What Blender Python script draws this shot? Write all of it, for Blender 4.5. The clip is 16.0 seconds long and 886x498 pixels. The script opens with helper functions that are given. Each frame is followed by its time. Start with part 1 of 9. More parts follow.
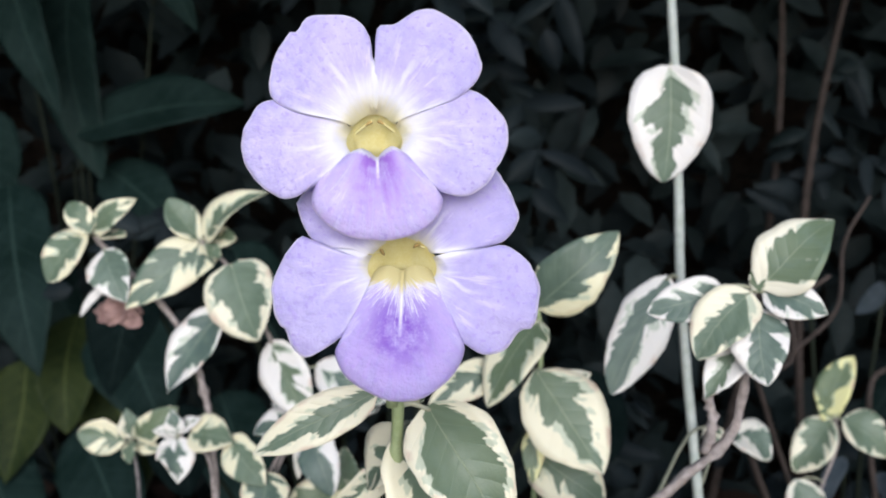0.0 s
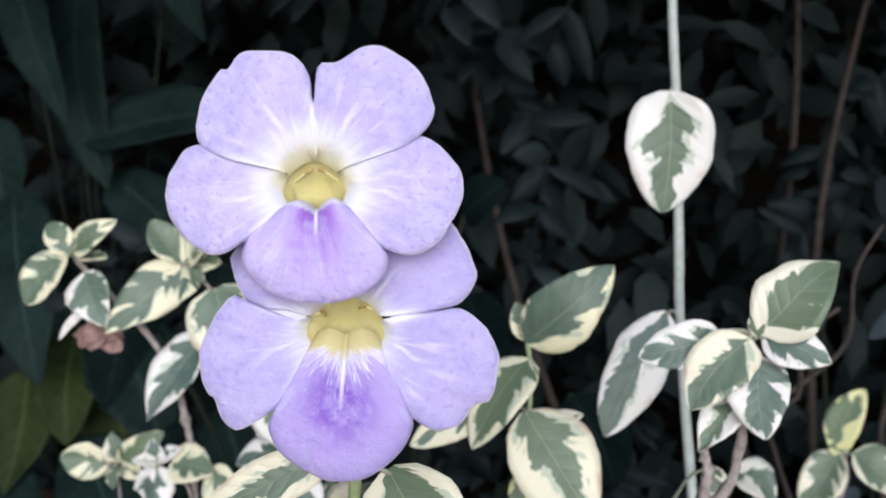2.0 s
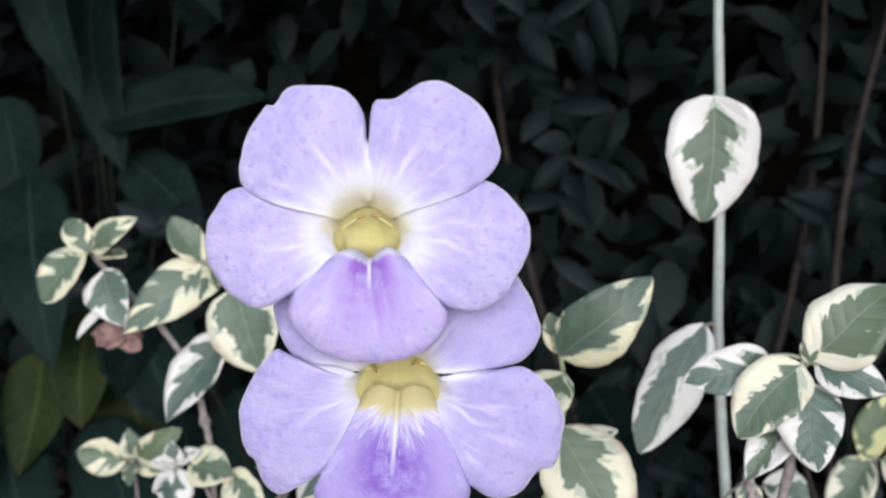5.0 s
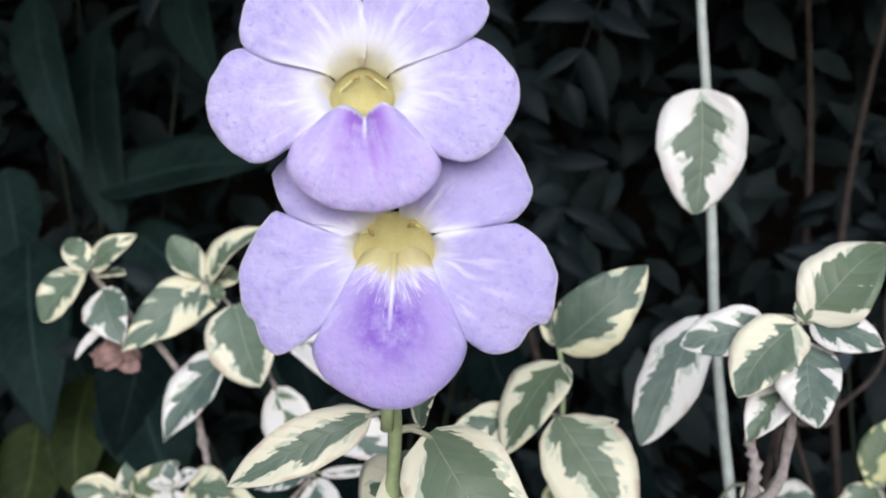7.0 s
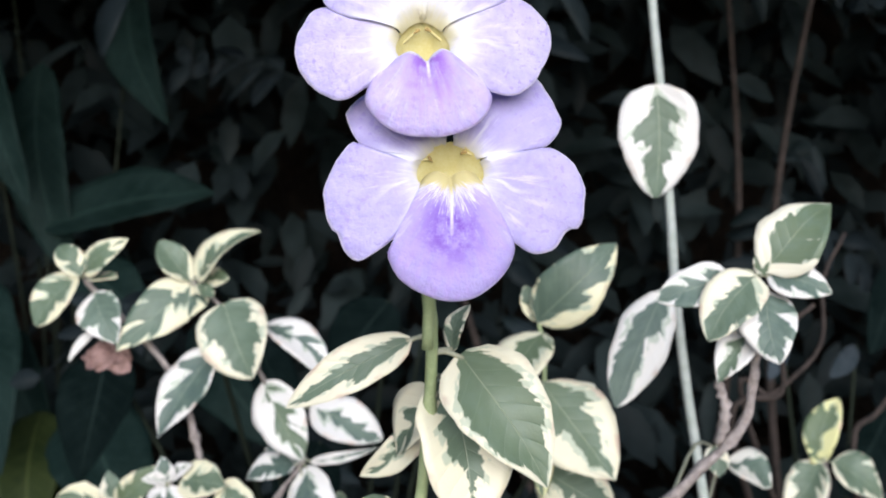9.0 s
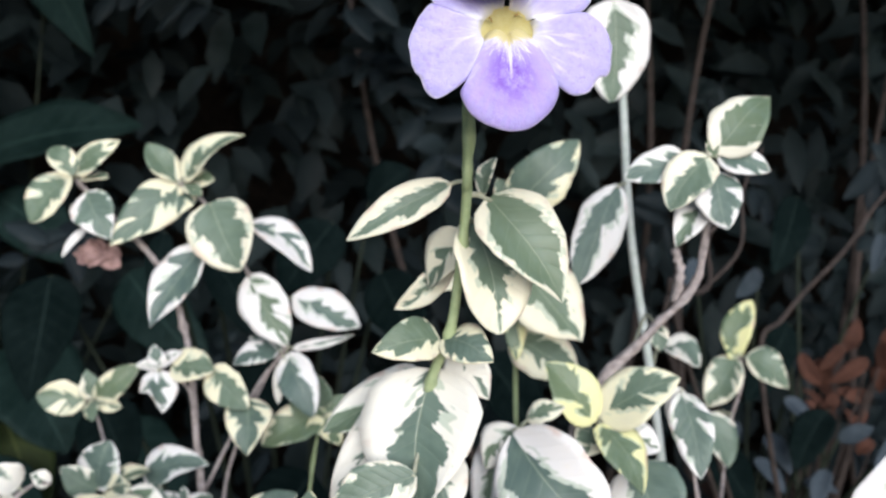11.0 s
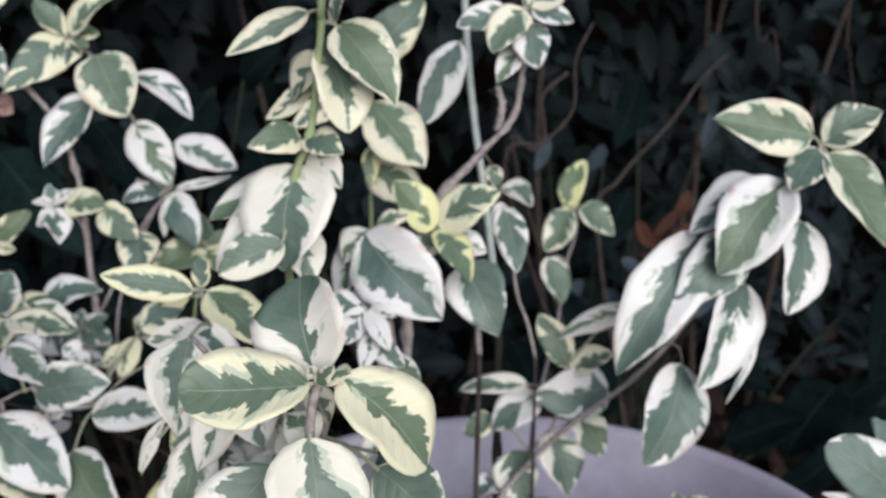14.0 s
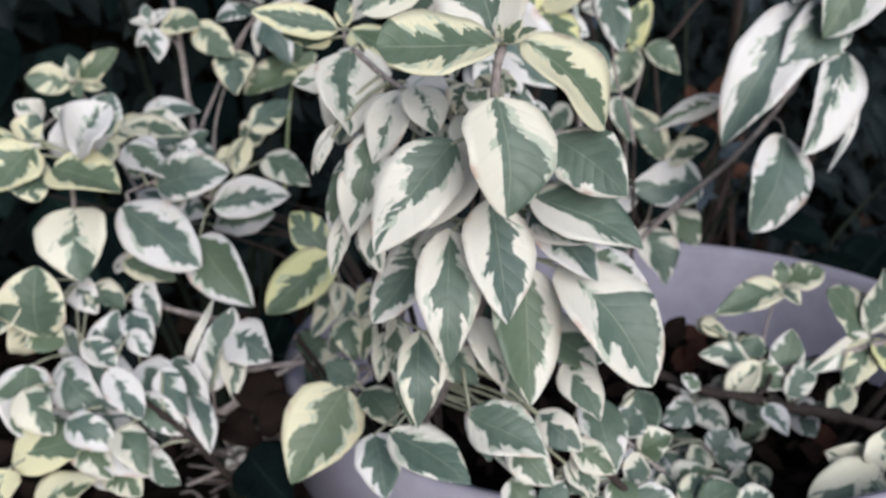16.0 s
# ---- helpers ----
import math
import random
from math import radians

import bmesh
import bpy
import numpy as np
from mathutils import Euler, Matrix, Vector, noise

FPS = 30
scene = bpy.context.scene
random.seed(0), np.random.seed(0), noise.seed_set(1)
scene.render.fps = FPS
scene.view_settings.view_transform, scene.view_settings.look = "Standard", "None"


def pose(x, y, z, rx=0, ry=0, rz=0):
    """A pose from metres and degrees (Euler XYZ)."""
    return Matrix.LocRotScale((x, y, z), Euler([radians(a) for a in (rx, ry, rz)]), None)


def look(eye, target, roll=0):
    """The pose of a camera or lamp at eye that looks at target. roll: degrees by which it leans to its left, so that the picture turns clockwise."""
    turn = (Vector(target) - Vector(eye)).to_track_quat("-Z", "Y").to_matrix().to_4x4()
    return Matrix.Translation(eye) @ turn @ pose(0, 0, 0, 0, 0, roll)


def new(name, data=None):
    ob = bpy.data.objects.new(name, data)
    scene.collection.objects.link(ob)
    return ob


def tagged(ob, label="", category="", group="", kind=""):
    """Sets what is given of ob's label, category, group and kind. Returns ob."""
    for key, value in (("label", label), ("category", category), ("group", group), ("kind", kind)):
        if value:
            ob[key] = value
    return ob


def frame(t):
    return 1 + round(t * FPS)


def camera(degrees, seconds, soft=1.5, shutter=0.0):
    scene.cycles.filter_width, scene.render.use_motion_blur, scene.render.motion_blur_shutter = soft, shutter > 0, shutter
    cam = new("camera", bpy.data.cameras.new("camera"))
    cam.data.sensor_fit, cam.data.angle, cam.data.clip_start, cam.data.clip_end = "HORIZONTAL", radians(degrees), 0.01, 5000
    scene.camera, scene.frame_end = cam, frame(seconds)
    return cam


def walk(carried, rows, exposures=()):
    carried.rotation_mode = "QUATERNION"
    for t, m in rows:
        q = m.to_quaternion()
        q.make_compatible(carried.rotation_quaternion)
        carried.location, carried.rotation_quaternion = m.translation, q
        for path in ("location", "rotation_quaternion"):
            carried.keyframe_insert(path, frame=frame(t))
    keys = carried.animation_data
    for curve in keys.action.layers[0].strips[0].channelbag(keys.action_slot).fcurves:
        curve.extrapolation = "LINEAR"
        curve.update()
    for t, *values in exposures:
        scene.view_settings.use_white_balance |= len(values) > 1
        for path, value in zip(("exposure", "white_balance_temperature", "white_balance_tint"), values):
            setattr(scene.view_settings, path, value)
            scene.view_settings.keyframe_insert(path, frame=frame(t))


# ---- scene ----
cam = camera(50.0, 16.0, soft=1.9)
cam.data.dof.use_dof = True
cam.data.dof.focus_distance = 0.145
cam.data.dof.aperture_fstop = 38.0
PATH = [
    (0, (-0.0012, -0.0011, 0.6506), (0.0012, 0.2945, 0.5976), -0.00),
    (0.5, (0.0001, 0.0054, 0.6505), (-0.0002, 0.3006, 0.5955), 0.01),
    (1, (0.0015, 0.0102, 0.6517), (0.0008, 0.3058, 0.5987), 0.33),
    (1.5, (0.0034, 0.0130, 0.6538), (0.0005, 0.3090, 0.6034), 0.54),
    (2, (0.0077, 0.0147, 0.6552), (0.0056, 0.3107, 0.6049), 0.65),
    (2.5, (0.0091, 0.0159, 0.6544), (0.0024, 0.3112, 0.6004), 0.53),
    (3, (0.0032, 0.0209, 0.6602), (-0.0006, 0.3156, 0.6020), 1.26),
    (3.5, (-0.0023, 0.0285, 0.6656), (-0.0020, 0.3215, 0.5994), 2.00),
    (4, (-0.0021, 0.0306, 0.6684), (-0.0014, 0.3232, 0.6002), 2.34),
    (4.2, (-0.0009, 0.0303, 0.6674), (-0.0033, 0.3233, 0.6010), 1.90),
    (6.3, (0.0018, 0.0199, 0.6447), (-0.0025, 0.3167, 0.6008), 0.66),
    (6.5, (-0.0026, 0.0195, 0.6401), (-0.0052, 0.3167, 0.5988), 0.75),
    (7, (0.0022, 0.0192, 0.6349), (-0.0032, 0.3177, 0.6047), 0.29),
    (7.5, (0.0033, 0.0166, 0.6318), (-0.0009, 0.3159, 0.6124), 0.33),
    (8, (0.0109, 0.0142, 0.6250), (-0.0017, 0.3139, 0.6196), 0.46),
    (8.5, (0.0050, 0.0089, 0.6218), (-0.0023, 0.3086, 0.6125), 0.02),
    (9, (-0.0152, -0.0074, 0.6198), (0.0003, 0.2918, 0.6015), -1.19),
    (9.5, (-0.0247, -0.0188, 0.6095), (0.0104, 0.2781, 0.5828), -1.82),
    (9.7, (-0.0278, -0.0215, 0.6088), (0.0114, 0.2744, 0.5775), -1.52),
    (11.8, (-0.0568, -0.0581, 0.5943), (-0.0072, 0.2354, 0.5576), -0.17),
    (12, (-0.0590, -0.0611, 0.5924), (-0.0047, 0.2311, 0.5516), -0.08),
    (12.5, (-0.0657, -0.0696, 0.5847), (-0.0009, 0.2186, 0.5325), 0.20),
    (13, (-0.0661, -0.0814, 0.5792), (0.0020, 0.2046, 0.5195), -0.22),
    (13.5, (-0.0601, -0.0991, 0.5844), (0.0165, 0.1827, 0.5157), 0.23),
    (14, (-0.0538, -0.1145, 0.5840), (0.0276, 0.1669, 0.5194), 0.25),
    (14.5, (-0.0623, -0.1153, 0.5768), (0.0263, 0.1627, 0.5071), 0.73),
    (15, (-0.0843, -0.1144, 0.5623), (-0.0045, 0.1651, 0.4881), -0.70),
    (15.5, (-0.0953, -0.1193, 0.5390), (-0.0185, 0.1600, 0.4607), -1.59),
    (16, (-0.0990, -0.1294, 0.5267), (-0.0239, 0.1484, 0.4419), -1.87),
]
walk(cam, [(t, look(eye, goal, roll)) for t, eye, goal, roll in PATH], [(0, 0.23), (2.5, 0.18), (3.5, 0.11), (6.5, 0.14), (8, 0.18), (9, 0.43), (9.7, 0.52), (12, 0.45), (12.5, 0.45), (13.5, 0.16), (14.5, 0.1), (15, 0.06), (16, 0.0)])

# ---- world, sun ----
sky_world = bpy.data.worlds.new("sky")
scene.world = sky_world
sky_world.use_nodes = True
wn = sky_world.node_tree
sky = wn.nodes.new("ShaderNodeTexSky")
sky.sky_type, sky.sun_disc = "NISHITA", False
sky.sun_elevation, sky.sun_rotation = radians(20), radians(178)
wn.links.new(sky.outputs[0], wn.nodes["Background"].inputs[0])
wn.nodes["Background"].inputs[1].default_value = 0.115
sun = new("sun", bpy.data.lights.new("sun", "SUN"))
sun.data.energy, sun.data.angle, sun.data.color = 4.1, radians(50), (0.945, 0.96, 1.0)
sun.matrix_world = look((0.08, -2.2, 0.80), (0, 0, 0))


# ---- materials ----
class Mat:
    """A small helper round a node material."""

    def __init__(self, name, roughness=0.6, specular=0.3):
        self.m = bpy.data.materials.new(name)
        self.m.use_nodes = True
        self.t = self.m.node_tree
        self.b = self.t.nodes["Principled BSDF"]
        self.b.inputs["Roughness"].default_value = roughness
        self.b.inputs["Specular IOR Level"].default_value = specular

    def node(self, kind, **props):
        n = self.t.nodes.new(kind)
        for k, v in props.items():
            setattr(n, k, v)
        return n

    def link(self, a, b):
        if isinstance(a, (int, float)):
            b.default_value = a
        elif isinstance(a, tuple):
            b.default_value = (*a, 1.0) if len(a) == 3 and len(b.default_value) == 4 else a
        else:
            self.t.links.new(a, b)

    def op(self, operation, a, b=0.0, clamp=False):
        n = self.node("ShaderNodeMath", operation=operation, use_clamp=clamp)
        self.link(a, n.inputs[0]), self.link(b, n.inputs[1])
        return n.outputs[0]

    def mix(self, f, a, b):
        n = self.node("ShaderNodeMix", data_type="RGBA")
        self.link(f, n.inputs[0]), self.link(a, n.inputs[6]), self.link(b, n.inputs[7])
        return n.outputs[2]

    def mix_value(self, f, a, b):
        n = self.node("ShaderNodeMix", data_type="FLOAT")
        self.link(f, n.inputs[0]), self.link(a, n.inputs[2]), self.link(b, n.inputs[3])
        return n.outputs[0]

    def step(self, v, lo, hi, a=0.0, b=1.0):
        n = self.node("ShaderNodeMapRange", interpolation_type="SMOOTHSTEP")
        for i, x in enumerate((v, lo, hi, a, b)):
            self.link(x, n.inputs[i])
        return n.outputs[0]

    def vec(self, x, y, z=0.0):
        n = self.node("ShaderNodeCombineXYZ")
        for i, v in enumerate((x, y, z)):
            self.link(v, n.inputs[i])
        return n.outputs[0]

    def noise(self, vector, scale, detail=3.0, rough=0.55):
        n = self.node("ShaderNodeTexNoise")
        self.link(vector, n.inputs["Vector"])
        n.inputs["Scale"].default_value, n.inputs["Detail"].default_value, n.inputs["Roughness"].default_value = scale, detail, rough
        return n.outputs[0]

    def uv(self, name):
        n = self.node("ShaderNodeUVMap", uv_map=name)
        s = self.node("ShaderNodeSeparateXYZ")
        self.link(n.outputs[0], s.inputs[0])
        return s.outputs[0], s.outputs[1]

    def place(self):
        return self.node("ShaderNodeTexCoord").outputs["Object"]

    def chance(self):
        return self.node("ShaderNodeObjectInfo").outputs["Random"]

    def bump(self, height, strength, distance):
        n = self.node("ShaderNodeBump")
        n.inputs["Strength"].default_value, n.inputs["Distance"].default_value = strength, distance
        self.link(height, n.inputs["Height"]), self.link(n.outputs[0], self.b.inputs["Normal"])

    def thin(self, colour, share):
        """Lets some of the light through, as leaves and petals do."""
        tr, mx = self.node("ShaderNodeBsdfTranslucent"), self.node("ShaderNodeMixShader")
        self.link(colour, tr.inputs[0])
        mx.inputs[0].default_value = share
        self.link(self.b.outputs[0], mx.inputs[1]), self.link(tr.outputs[0], mx.inputs[2])
        self.link(mx.outputs[0], self.t.nodes["Material Output"].inputs[0])


def variegated():
    """Green heart with a ragged white to cream margin; the tear lines follow the side veins."""
    k = Mat("variegated_leaf", 0.46, 0.45)
    u, v = k.uv("leaf")
    amount, cream = k.uv("kind")
    lean, wild = k.uv("bias")
    seed = k.op("MULTIPLY", k.chance(), 91.0)
    side = k.op("SUBTRACT", k.op("MULTIPLY", u, 2.0), 1.0)
    a = k.op("ABSOLUTE", side)
    c = k.op("SUBTRACT", v, k.op("MULTIPLY", a, 0.24))
    s = k.op("SIGN", side)
    big = k.noise(k.vec(k.op("MULTIPLY", c, 4.0), k.op("ADD", k.op("MULTIPLY", s, 2.3), k.op("MULTIPLY", side, 0.35)), seed), 1.0, 1.5)
    ragged = k.noise(k.vec(k.op("MULTIPLY", c, 9.0), k.op("ADD", k.op("MULTIPLY", s, 4.1), k.op("MULTIPLY", side, 0.9)), seed), 1.0, 2.0, 0.5)
    teeth = k.noise(k.vec(k.op("MULTIPLY", c, 30.0), k.op("MULTIPLY", side, 11.0), seed), 1.0, 2.0)
    ends = k.step(k.op("ABSOLUTE", k.op("SUBTRACT", v, 0.5)), 0.33, 0.5, 0.0, 0.42)
    ends = k.op("MULTIPLY", ends, k.step(v, 0.4, 0.6, 1.0, 0.55))
    reach = k.op("ADD", k.op("MULTIPLY", k.op("SUBTRACT", amount, 0.08), 1.0), k.op("ADD", k.op("MULTIPLY", k.op("MULTIPLY", k.op("SUBTRACT", big, 0.5), 2.3), wild), k.op("MULTIPLY", k.op("SUBTRACT", ragged, 0.5), 0.5)))
    reach = k.op("ADD", reach, k.op("MULTIPLY", k.op("SUBTRACT", teeth, 0.5), 0.18))
    reach = k.op("ADD", reach, lean)
    for count, depth in ((7.0, 0.36), (15.0, 0.15)):
        cell = k.node("ShaderNodeTexWhiteNoise", noise_dimensions="3D")
        k.link(k.vec(k.op("FLOOR", k.op("MULTIPLY", k.op("ADD", c, k.op("MULTIPLY", big, 0.12)), count)), s, seed), cell.inputs["Vector"])
        reach = k.op("ADD", reach, k.op("MULTIPLY", k.op("SUBTRACT", cell.outputs["Value"], 0.5), depth))
    over = k.op("SUBTRACT", k.op("SUBTRACT", reach, a), k.op("MULTIPLY", k.op("MULTIPLY", ends, k.step(wild, 0.3, 0.9)), k.step(amount, 0.8, 0.98, 1.0, 0.0)))
    green_mask = k.step(over, -0.012, 0.02)
    blotch = k.noise(k.vec(k.op("MULTIPLY", c, 7.0), k.op("MULTIPLY", side, 1.6), k.op("ADD", seed, 7.0)), 1.0, 2.0)
    green = k.mix(k.step(blotch, 0.35, 0.7), GREEN_A, GREEN_B)
    warm = k.mix(cream, GREEN_COOL, GREEN_WARM)
    green = k.mix(0.45, green, warm)
    tone = k.op("FRACT", k.op("MULTIPLY", seed, 7.13))
    green = k.mix(k.step(tone, 0.6, 0.95, 0.0, 0.5), green, (0.118, 0.160, 0.080))
    green = k.mix(k.step(tone, 0.35, 0.0, 0.0, 0.6), green, (0.060, 0.096, 0.090))
    net = k.op("ABSOLUTE", k.op("SINE", k.op("MULTIPLY", c, 24.0)))
    green = k.mix(k.step(net, 0.0, 0.16, 0.22, 0.0), green, (0.21, 0.27, 0.20))
    cloud = k.noise(k.vec(k.op("MULTIPLY", u, 3.5), k.op("MULTIPLY", v, 5.0), k.op("ADD", seed, 3.0)), 1.0, 4.0, 0.6)
    green = k.mix(k.step(cloud, 0.45, 0.75, 0.0, 0.5), green, (0.130, 0.182, 0.145))
    pale = k.mix(cream, WHITE, CREAM)
    pale = k.mix(k.step(cream, 0.88, 0.96, 0.0, 0.8), pale, (0.60, 0.60, 0.30))
    pale = k.mix(k.step(k.noise(k.vec(u, v, seed), 5.0, 4.0), 0.5, 0.85, 0.0, 0.35), pale, (0.62, 0.55, 0.44))
    edge = k.op("MULTIPLY", k.step(a, 0.72, 0.97), k.step(k.noise(k.vec(k.op("MULTIPLY", v, 4.0), side, k.op("ADD", seed, 31.0)), 1.0, 3.0), 0.54, 0.68))
    pale = k.mix(k.op("MULTIPLY", edge, 0.75), pale, (0.50, 0.36, 0.30))
    between = k.op("MULTIPLY", k.step(over, -0.20, -0.17), k.step(k.noise(k.vec(k.op("MULTIPLY", c, 6.0), k.op("MULTIPLY", side, 1.5), k.op("ADD", seed, 17.0)), 1.0, 2.0), 0.50, 0.53))
    pale = k.mix(k.op("MULTIPLY", between, 0.7), pale, (0.33, 0.40, 0.32))
    colour = k.mix(green_mask, pale, green)
    rib = k.step(a, 0.0, 0.026, 1.0, 0.0)
    colour = k.mix(k.op("MULTIPLY", rib, 0.34), colour, (0.45, 0.5, 0.36))
    speck = k.step(k.noise(k.vec(k.op("MULTIPLY", u, 3.0), k.op("MULTIPLY", v, 5.0), seed), 9.0, 1.0), 0.79, 0.82)
    colour = k.mix(k.op("MULTIPLY", speck, 0.5), colour, (0.16, 0.12, 0.07))
    k.link(colour, k.b.inputs["Base Color"])
    veins = k.op("ABSOLUTE", k.op("SINE", k.op("MULTIPLY", c, 24.0)))
    grain = k.noise(k.vec(k.op("MULTIPLY", u, 40.0), k.op("MULTIPLY", v, 70.0), seed), 1.0, 2.0)
    height = k.op("ADD", k.op("MULTIPLY", k.op("POWER", veins, 0.4), 0.6), k.op("ADD", k.op("MULTIPLY", grain, 0.3), k.op("MULTIPLY", rib, -0.6)))
    k.bump(height, 0.45, 0.0005)
    k.thin(colour, 0.18)
    return k.m


WHITE, CREAM = (0.650, 0.636, 0.660), (0.660, 0.628, 0.410)
GREEN_A, GREEN_B = (0.070, 0.105, 0.090), (0.122, 0.166, 0.143)
GREEN_COOL, GREEN_WARM = (0.089, 0.137, 0.129), (0.126, 0.174, 0.070)
LEAF = variegated()


def petal_material():
    """Lavender, mottled and finely veined, white towards the yellow throat; the lip carries two violet patches and a white middle line."""
    k = Mat("violet_petal", 0.62, 0.2)
    u, v = k.uv("leaf")
    lip, tint = k.uv("kind")
    px, py = k.uv("bias")
    seed = k.op("MULTIPLY", k.chance(), 57.0)
    x, y = k.op("MULTIPLY", px, 250.0), k.op("MULTIPLY", py, 250.0)
    rho = k.op("SQRT", k.op("ADD", k.op("MULTIPLY", x, x), k.op("MULTIPLY", y, y)))
    angle = k.op("ARCTAN2", y, x)
    side = k.op("SUBTRACT", k.op("MULTIPLY", u, 2.0), 1.0)
    a = k.op("ABSOLUTE", side)
    flat = k.vec(px, py, seed)
    mottle = k.noise(flat, 7.0, 5.0, 0.7)
    cloud = k.noise(flat, 2.6, 2.0, 0.5)
    grain = k.noise(flat, 34.0, 3.0, 0.65)
    ray = k.noise(k.vec(k.op("MULTIPLY", angle, 10.0), k.op("MULTIPLY", rho, 0.010), seed), 1.0, 4.0, 0.65)
    hair = k.noise(k.vec(k.op("MULTIPLY", angle, 34.0), k.op("MULTIPLY", rho, 0.022), seed), 1.0, 3.0, 0.7)
    base = k.mix(k.step(mottle, 0.28, 0.75), (0.432, 0.386, 0.705), (0.608, 0.564, 0.840))
    base = k.mix(k.step(cloud, 0.35, 0.65, 0.0, 0.35), base, (0.632, 0.550, 0.815))
    dull = k.noise(k.vec(px, py, k.op("ADD", seed, 21.0)), 4.2, 3.0, 0.55)
    base = k.mix(k.step(dull, 0.54, 0.68, 0.0, 0.45), base, (0.43, 0.365, 0.70))
    base = k.mix(tint, base, (0.37, 0.33, 0.63))
    base = k.mix(k.step(grain, 0.50, 0.70, 0.0, 0.42), base, (0.47, 0.40, 0.76))
    outer = k.step(rho, 90.0, 190.0, 0.3, 1.0)
    fleck = k.noise(k.vec(px, py, k.op("ADD", seed, 5.0)), 19.0, 2.0, 0.6)
    base = k.mix(k.op("MULTIPLY", k.step(fleck, 0.57, 0.66, 0.0, 0.8), outer), base, (0.40, 0.33, 0.70))
    base = k.mix(k.step(hair, 0.54, 0.70, 0.0, 0.28), base, (0.50, 0.43, 0.78))
    base = k.mix(k.op("MULTIPLY", k.step(ray, 0.54, 0.68, 0.0, 0.42), k.step(rho, 120.0, 215.0, 1.0, 0.15)), base, (0.82, 0.76, 0.95))
    base = k.mix(k.step(v, 0.965, 0.995, 0.0, 0.55), base, (0.86, 0.81, 0.95))
    # the lip's violet patches, on both sides of its middle
    patch = k.op("MULTIPLY", k.step(k.op("ADD", v, k.op("MULTIPLY", k.op("SUBTRACT", ray, 0.5), 0.5)), 0.85, 0.15), k.step(k.op("ABSOLUTE", k.op("SUBTRACT", a, 0.15)), 0.36, 0.06))
    low = k.op("MULTIPLY", k.op("MULTIPLY", k.step(k.op("ADD", v, k.op("MULTIPLY", k.op("SUBTRACT", ray, 0.5), 0.3)), 0.16, 0.40), k.step(v, 0.86, 0.48)), k.step(a, 0.62, 0.12))
    patch = k.mix_value(k.step(tint, 0.2, 0.5), patch, low)
    patch = k.op("MULTIPLY", k.op("MULTIPLY", patch, k.step(mottle, 0.35, 0.6, 0.25, 1.0)), k.step(tint, 0.2, 0.5, 1.0, 1.0))
    lip_base = k.mix(k.step(ray, 0.40, 0.62, 0.30, 0.02), base, (0.60, 0.40, 0.79))
    lip_base = k.mix(tint, lip_base, k.mix(0.42, lip_base, (0.33, 0.24, 0.66)))
    lip_colour = k.mix(patch, lip_base, k.mix(tint, (0.36, 0.17, 0.64), (0.12, 0.055, 0.47)))
    line = k.op("MULTIPLY", k.step(k.op("ADD", a, k.op("MULTIPLY", v, 0.03)), 0.014, 0.05, 1.0, 0.0), k.step(k.op("ADD", k.op("SUBTRACT", v, k.op("MULTIPLY", tint, 0.25)), k.op("MULTIPLY", grain, 0.2)), 0.22, 0.52, 1.0, 0.0))
    crest = k.op("MULTIPLY", k.step(k.op("ADD", v, k.op("MULTIPLY", k.op("SUBTRACT", ray, 0.5), 0.12)), 0.11, 0.165, 1.0, 0.0), k.step(a, 0.1, 0.5, 0.85, 1.0))
    flank = k.op("MULTIPLY", k.step(k.op("ADD", a, k.op("MULTIPLY", k.op("SUBTRACT", grain, 0.5), 0.2)), 0.72, 0.88), k.step(v, 0.3, 0.75, 1.0, 0.0))
    spray = k.op("MULTIPLY", k.step(k.op("ADD", v, k.op("MULTIPLY", k.op("SUBTRACT", hair, 0.5), 1.1)), 0.16, 0.27, 0.95, 0.0), k.step(tint, 0.2, 0.5))
    wings = k.op("MULTIPLY", k.op("MULTIPLY", k.step(a, 0.45, 0.75), k.step(k.op("ADD", v, k.op("MULTIPLY", k.op("SUBTRACT", ray, 0.5), 0.5)), 0.18, 0.34, 1.0, 0.0)), k.step(tint, 0.2, 0.5))
    pale = k.op("MAXIMUM", k.op("MAXIMUM", line, crest), k.op("MAXIMUM", flank, k.op("MAXIMUM", spray, wings)))
    lip_colour = k.mix(pale, lip_colour, (0.76, 0.75, 0.86))
    floor_gold = k.op("MULTIPLY", k.step(k.op("ADD", v, k.op("MULTIPLY", k.op("SUBTRACT", ray, 0.5), 0.34)), 0.10, 0.20, 0.95, 0.0), k.step(tint, 0.2, 0.5))
    lip_colour = k.mix(floor_gold, lip_colour, (0.66, 0.58, 0.28))
    # white towards the throat on the other petals: along the seams, the mid vein and round the mouth
    torn = k.op("ADD", k.op("ADD", rho, k.op("MULTIPLY", tint, 40.0)), k.op("MULTIPLY", k.op("SUBTRACT", ray, 0.5), 75.0))
    mouth = k.step(torn, 70.0, 124.0, 1.0, 0.0)
    seam = k.op("MULTIPLY", k.step(a, 0.52, 0.82), k.step(torn, 112.0, 172.0, 1.0, 0.0))
    vein = k.op("MULTIPLY", k.step(k.op("ABSOLUTE", k.op("ADD", side, k.op("MULTIPLY", k.op("SUBTRACT", cloud, 0.45), 0.5))), 0.015, 0.07, 0.8, 0.0), k.step(torn, 100.0, 170.0, 1.0, 0.0))
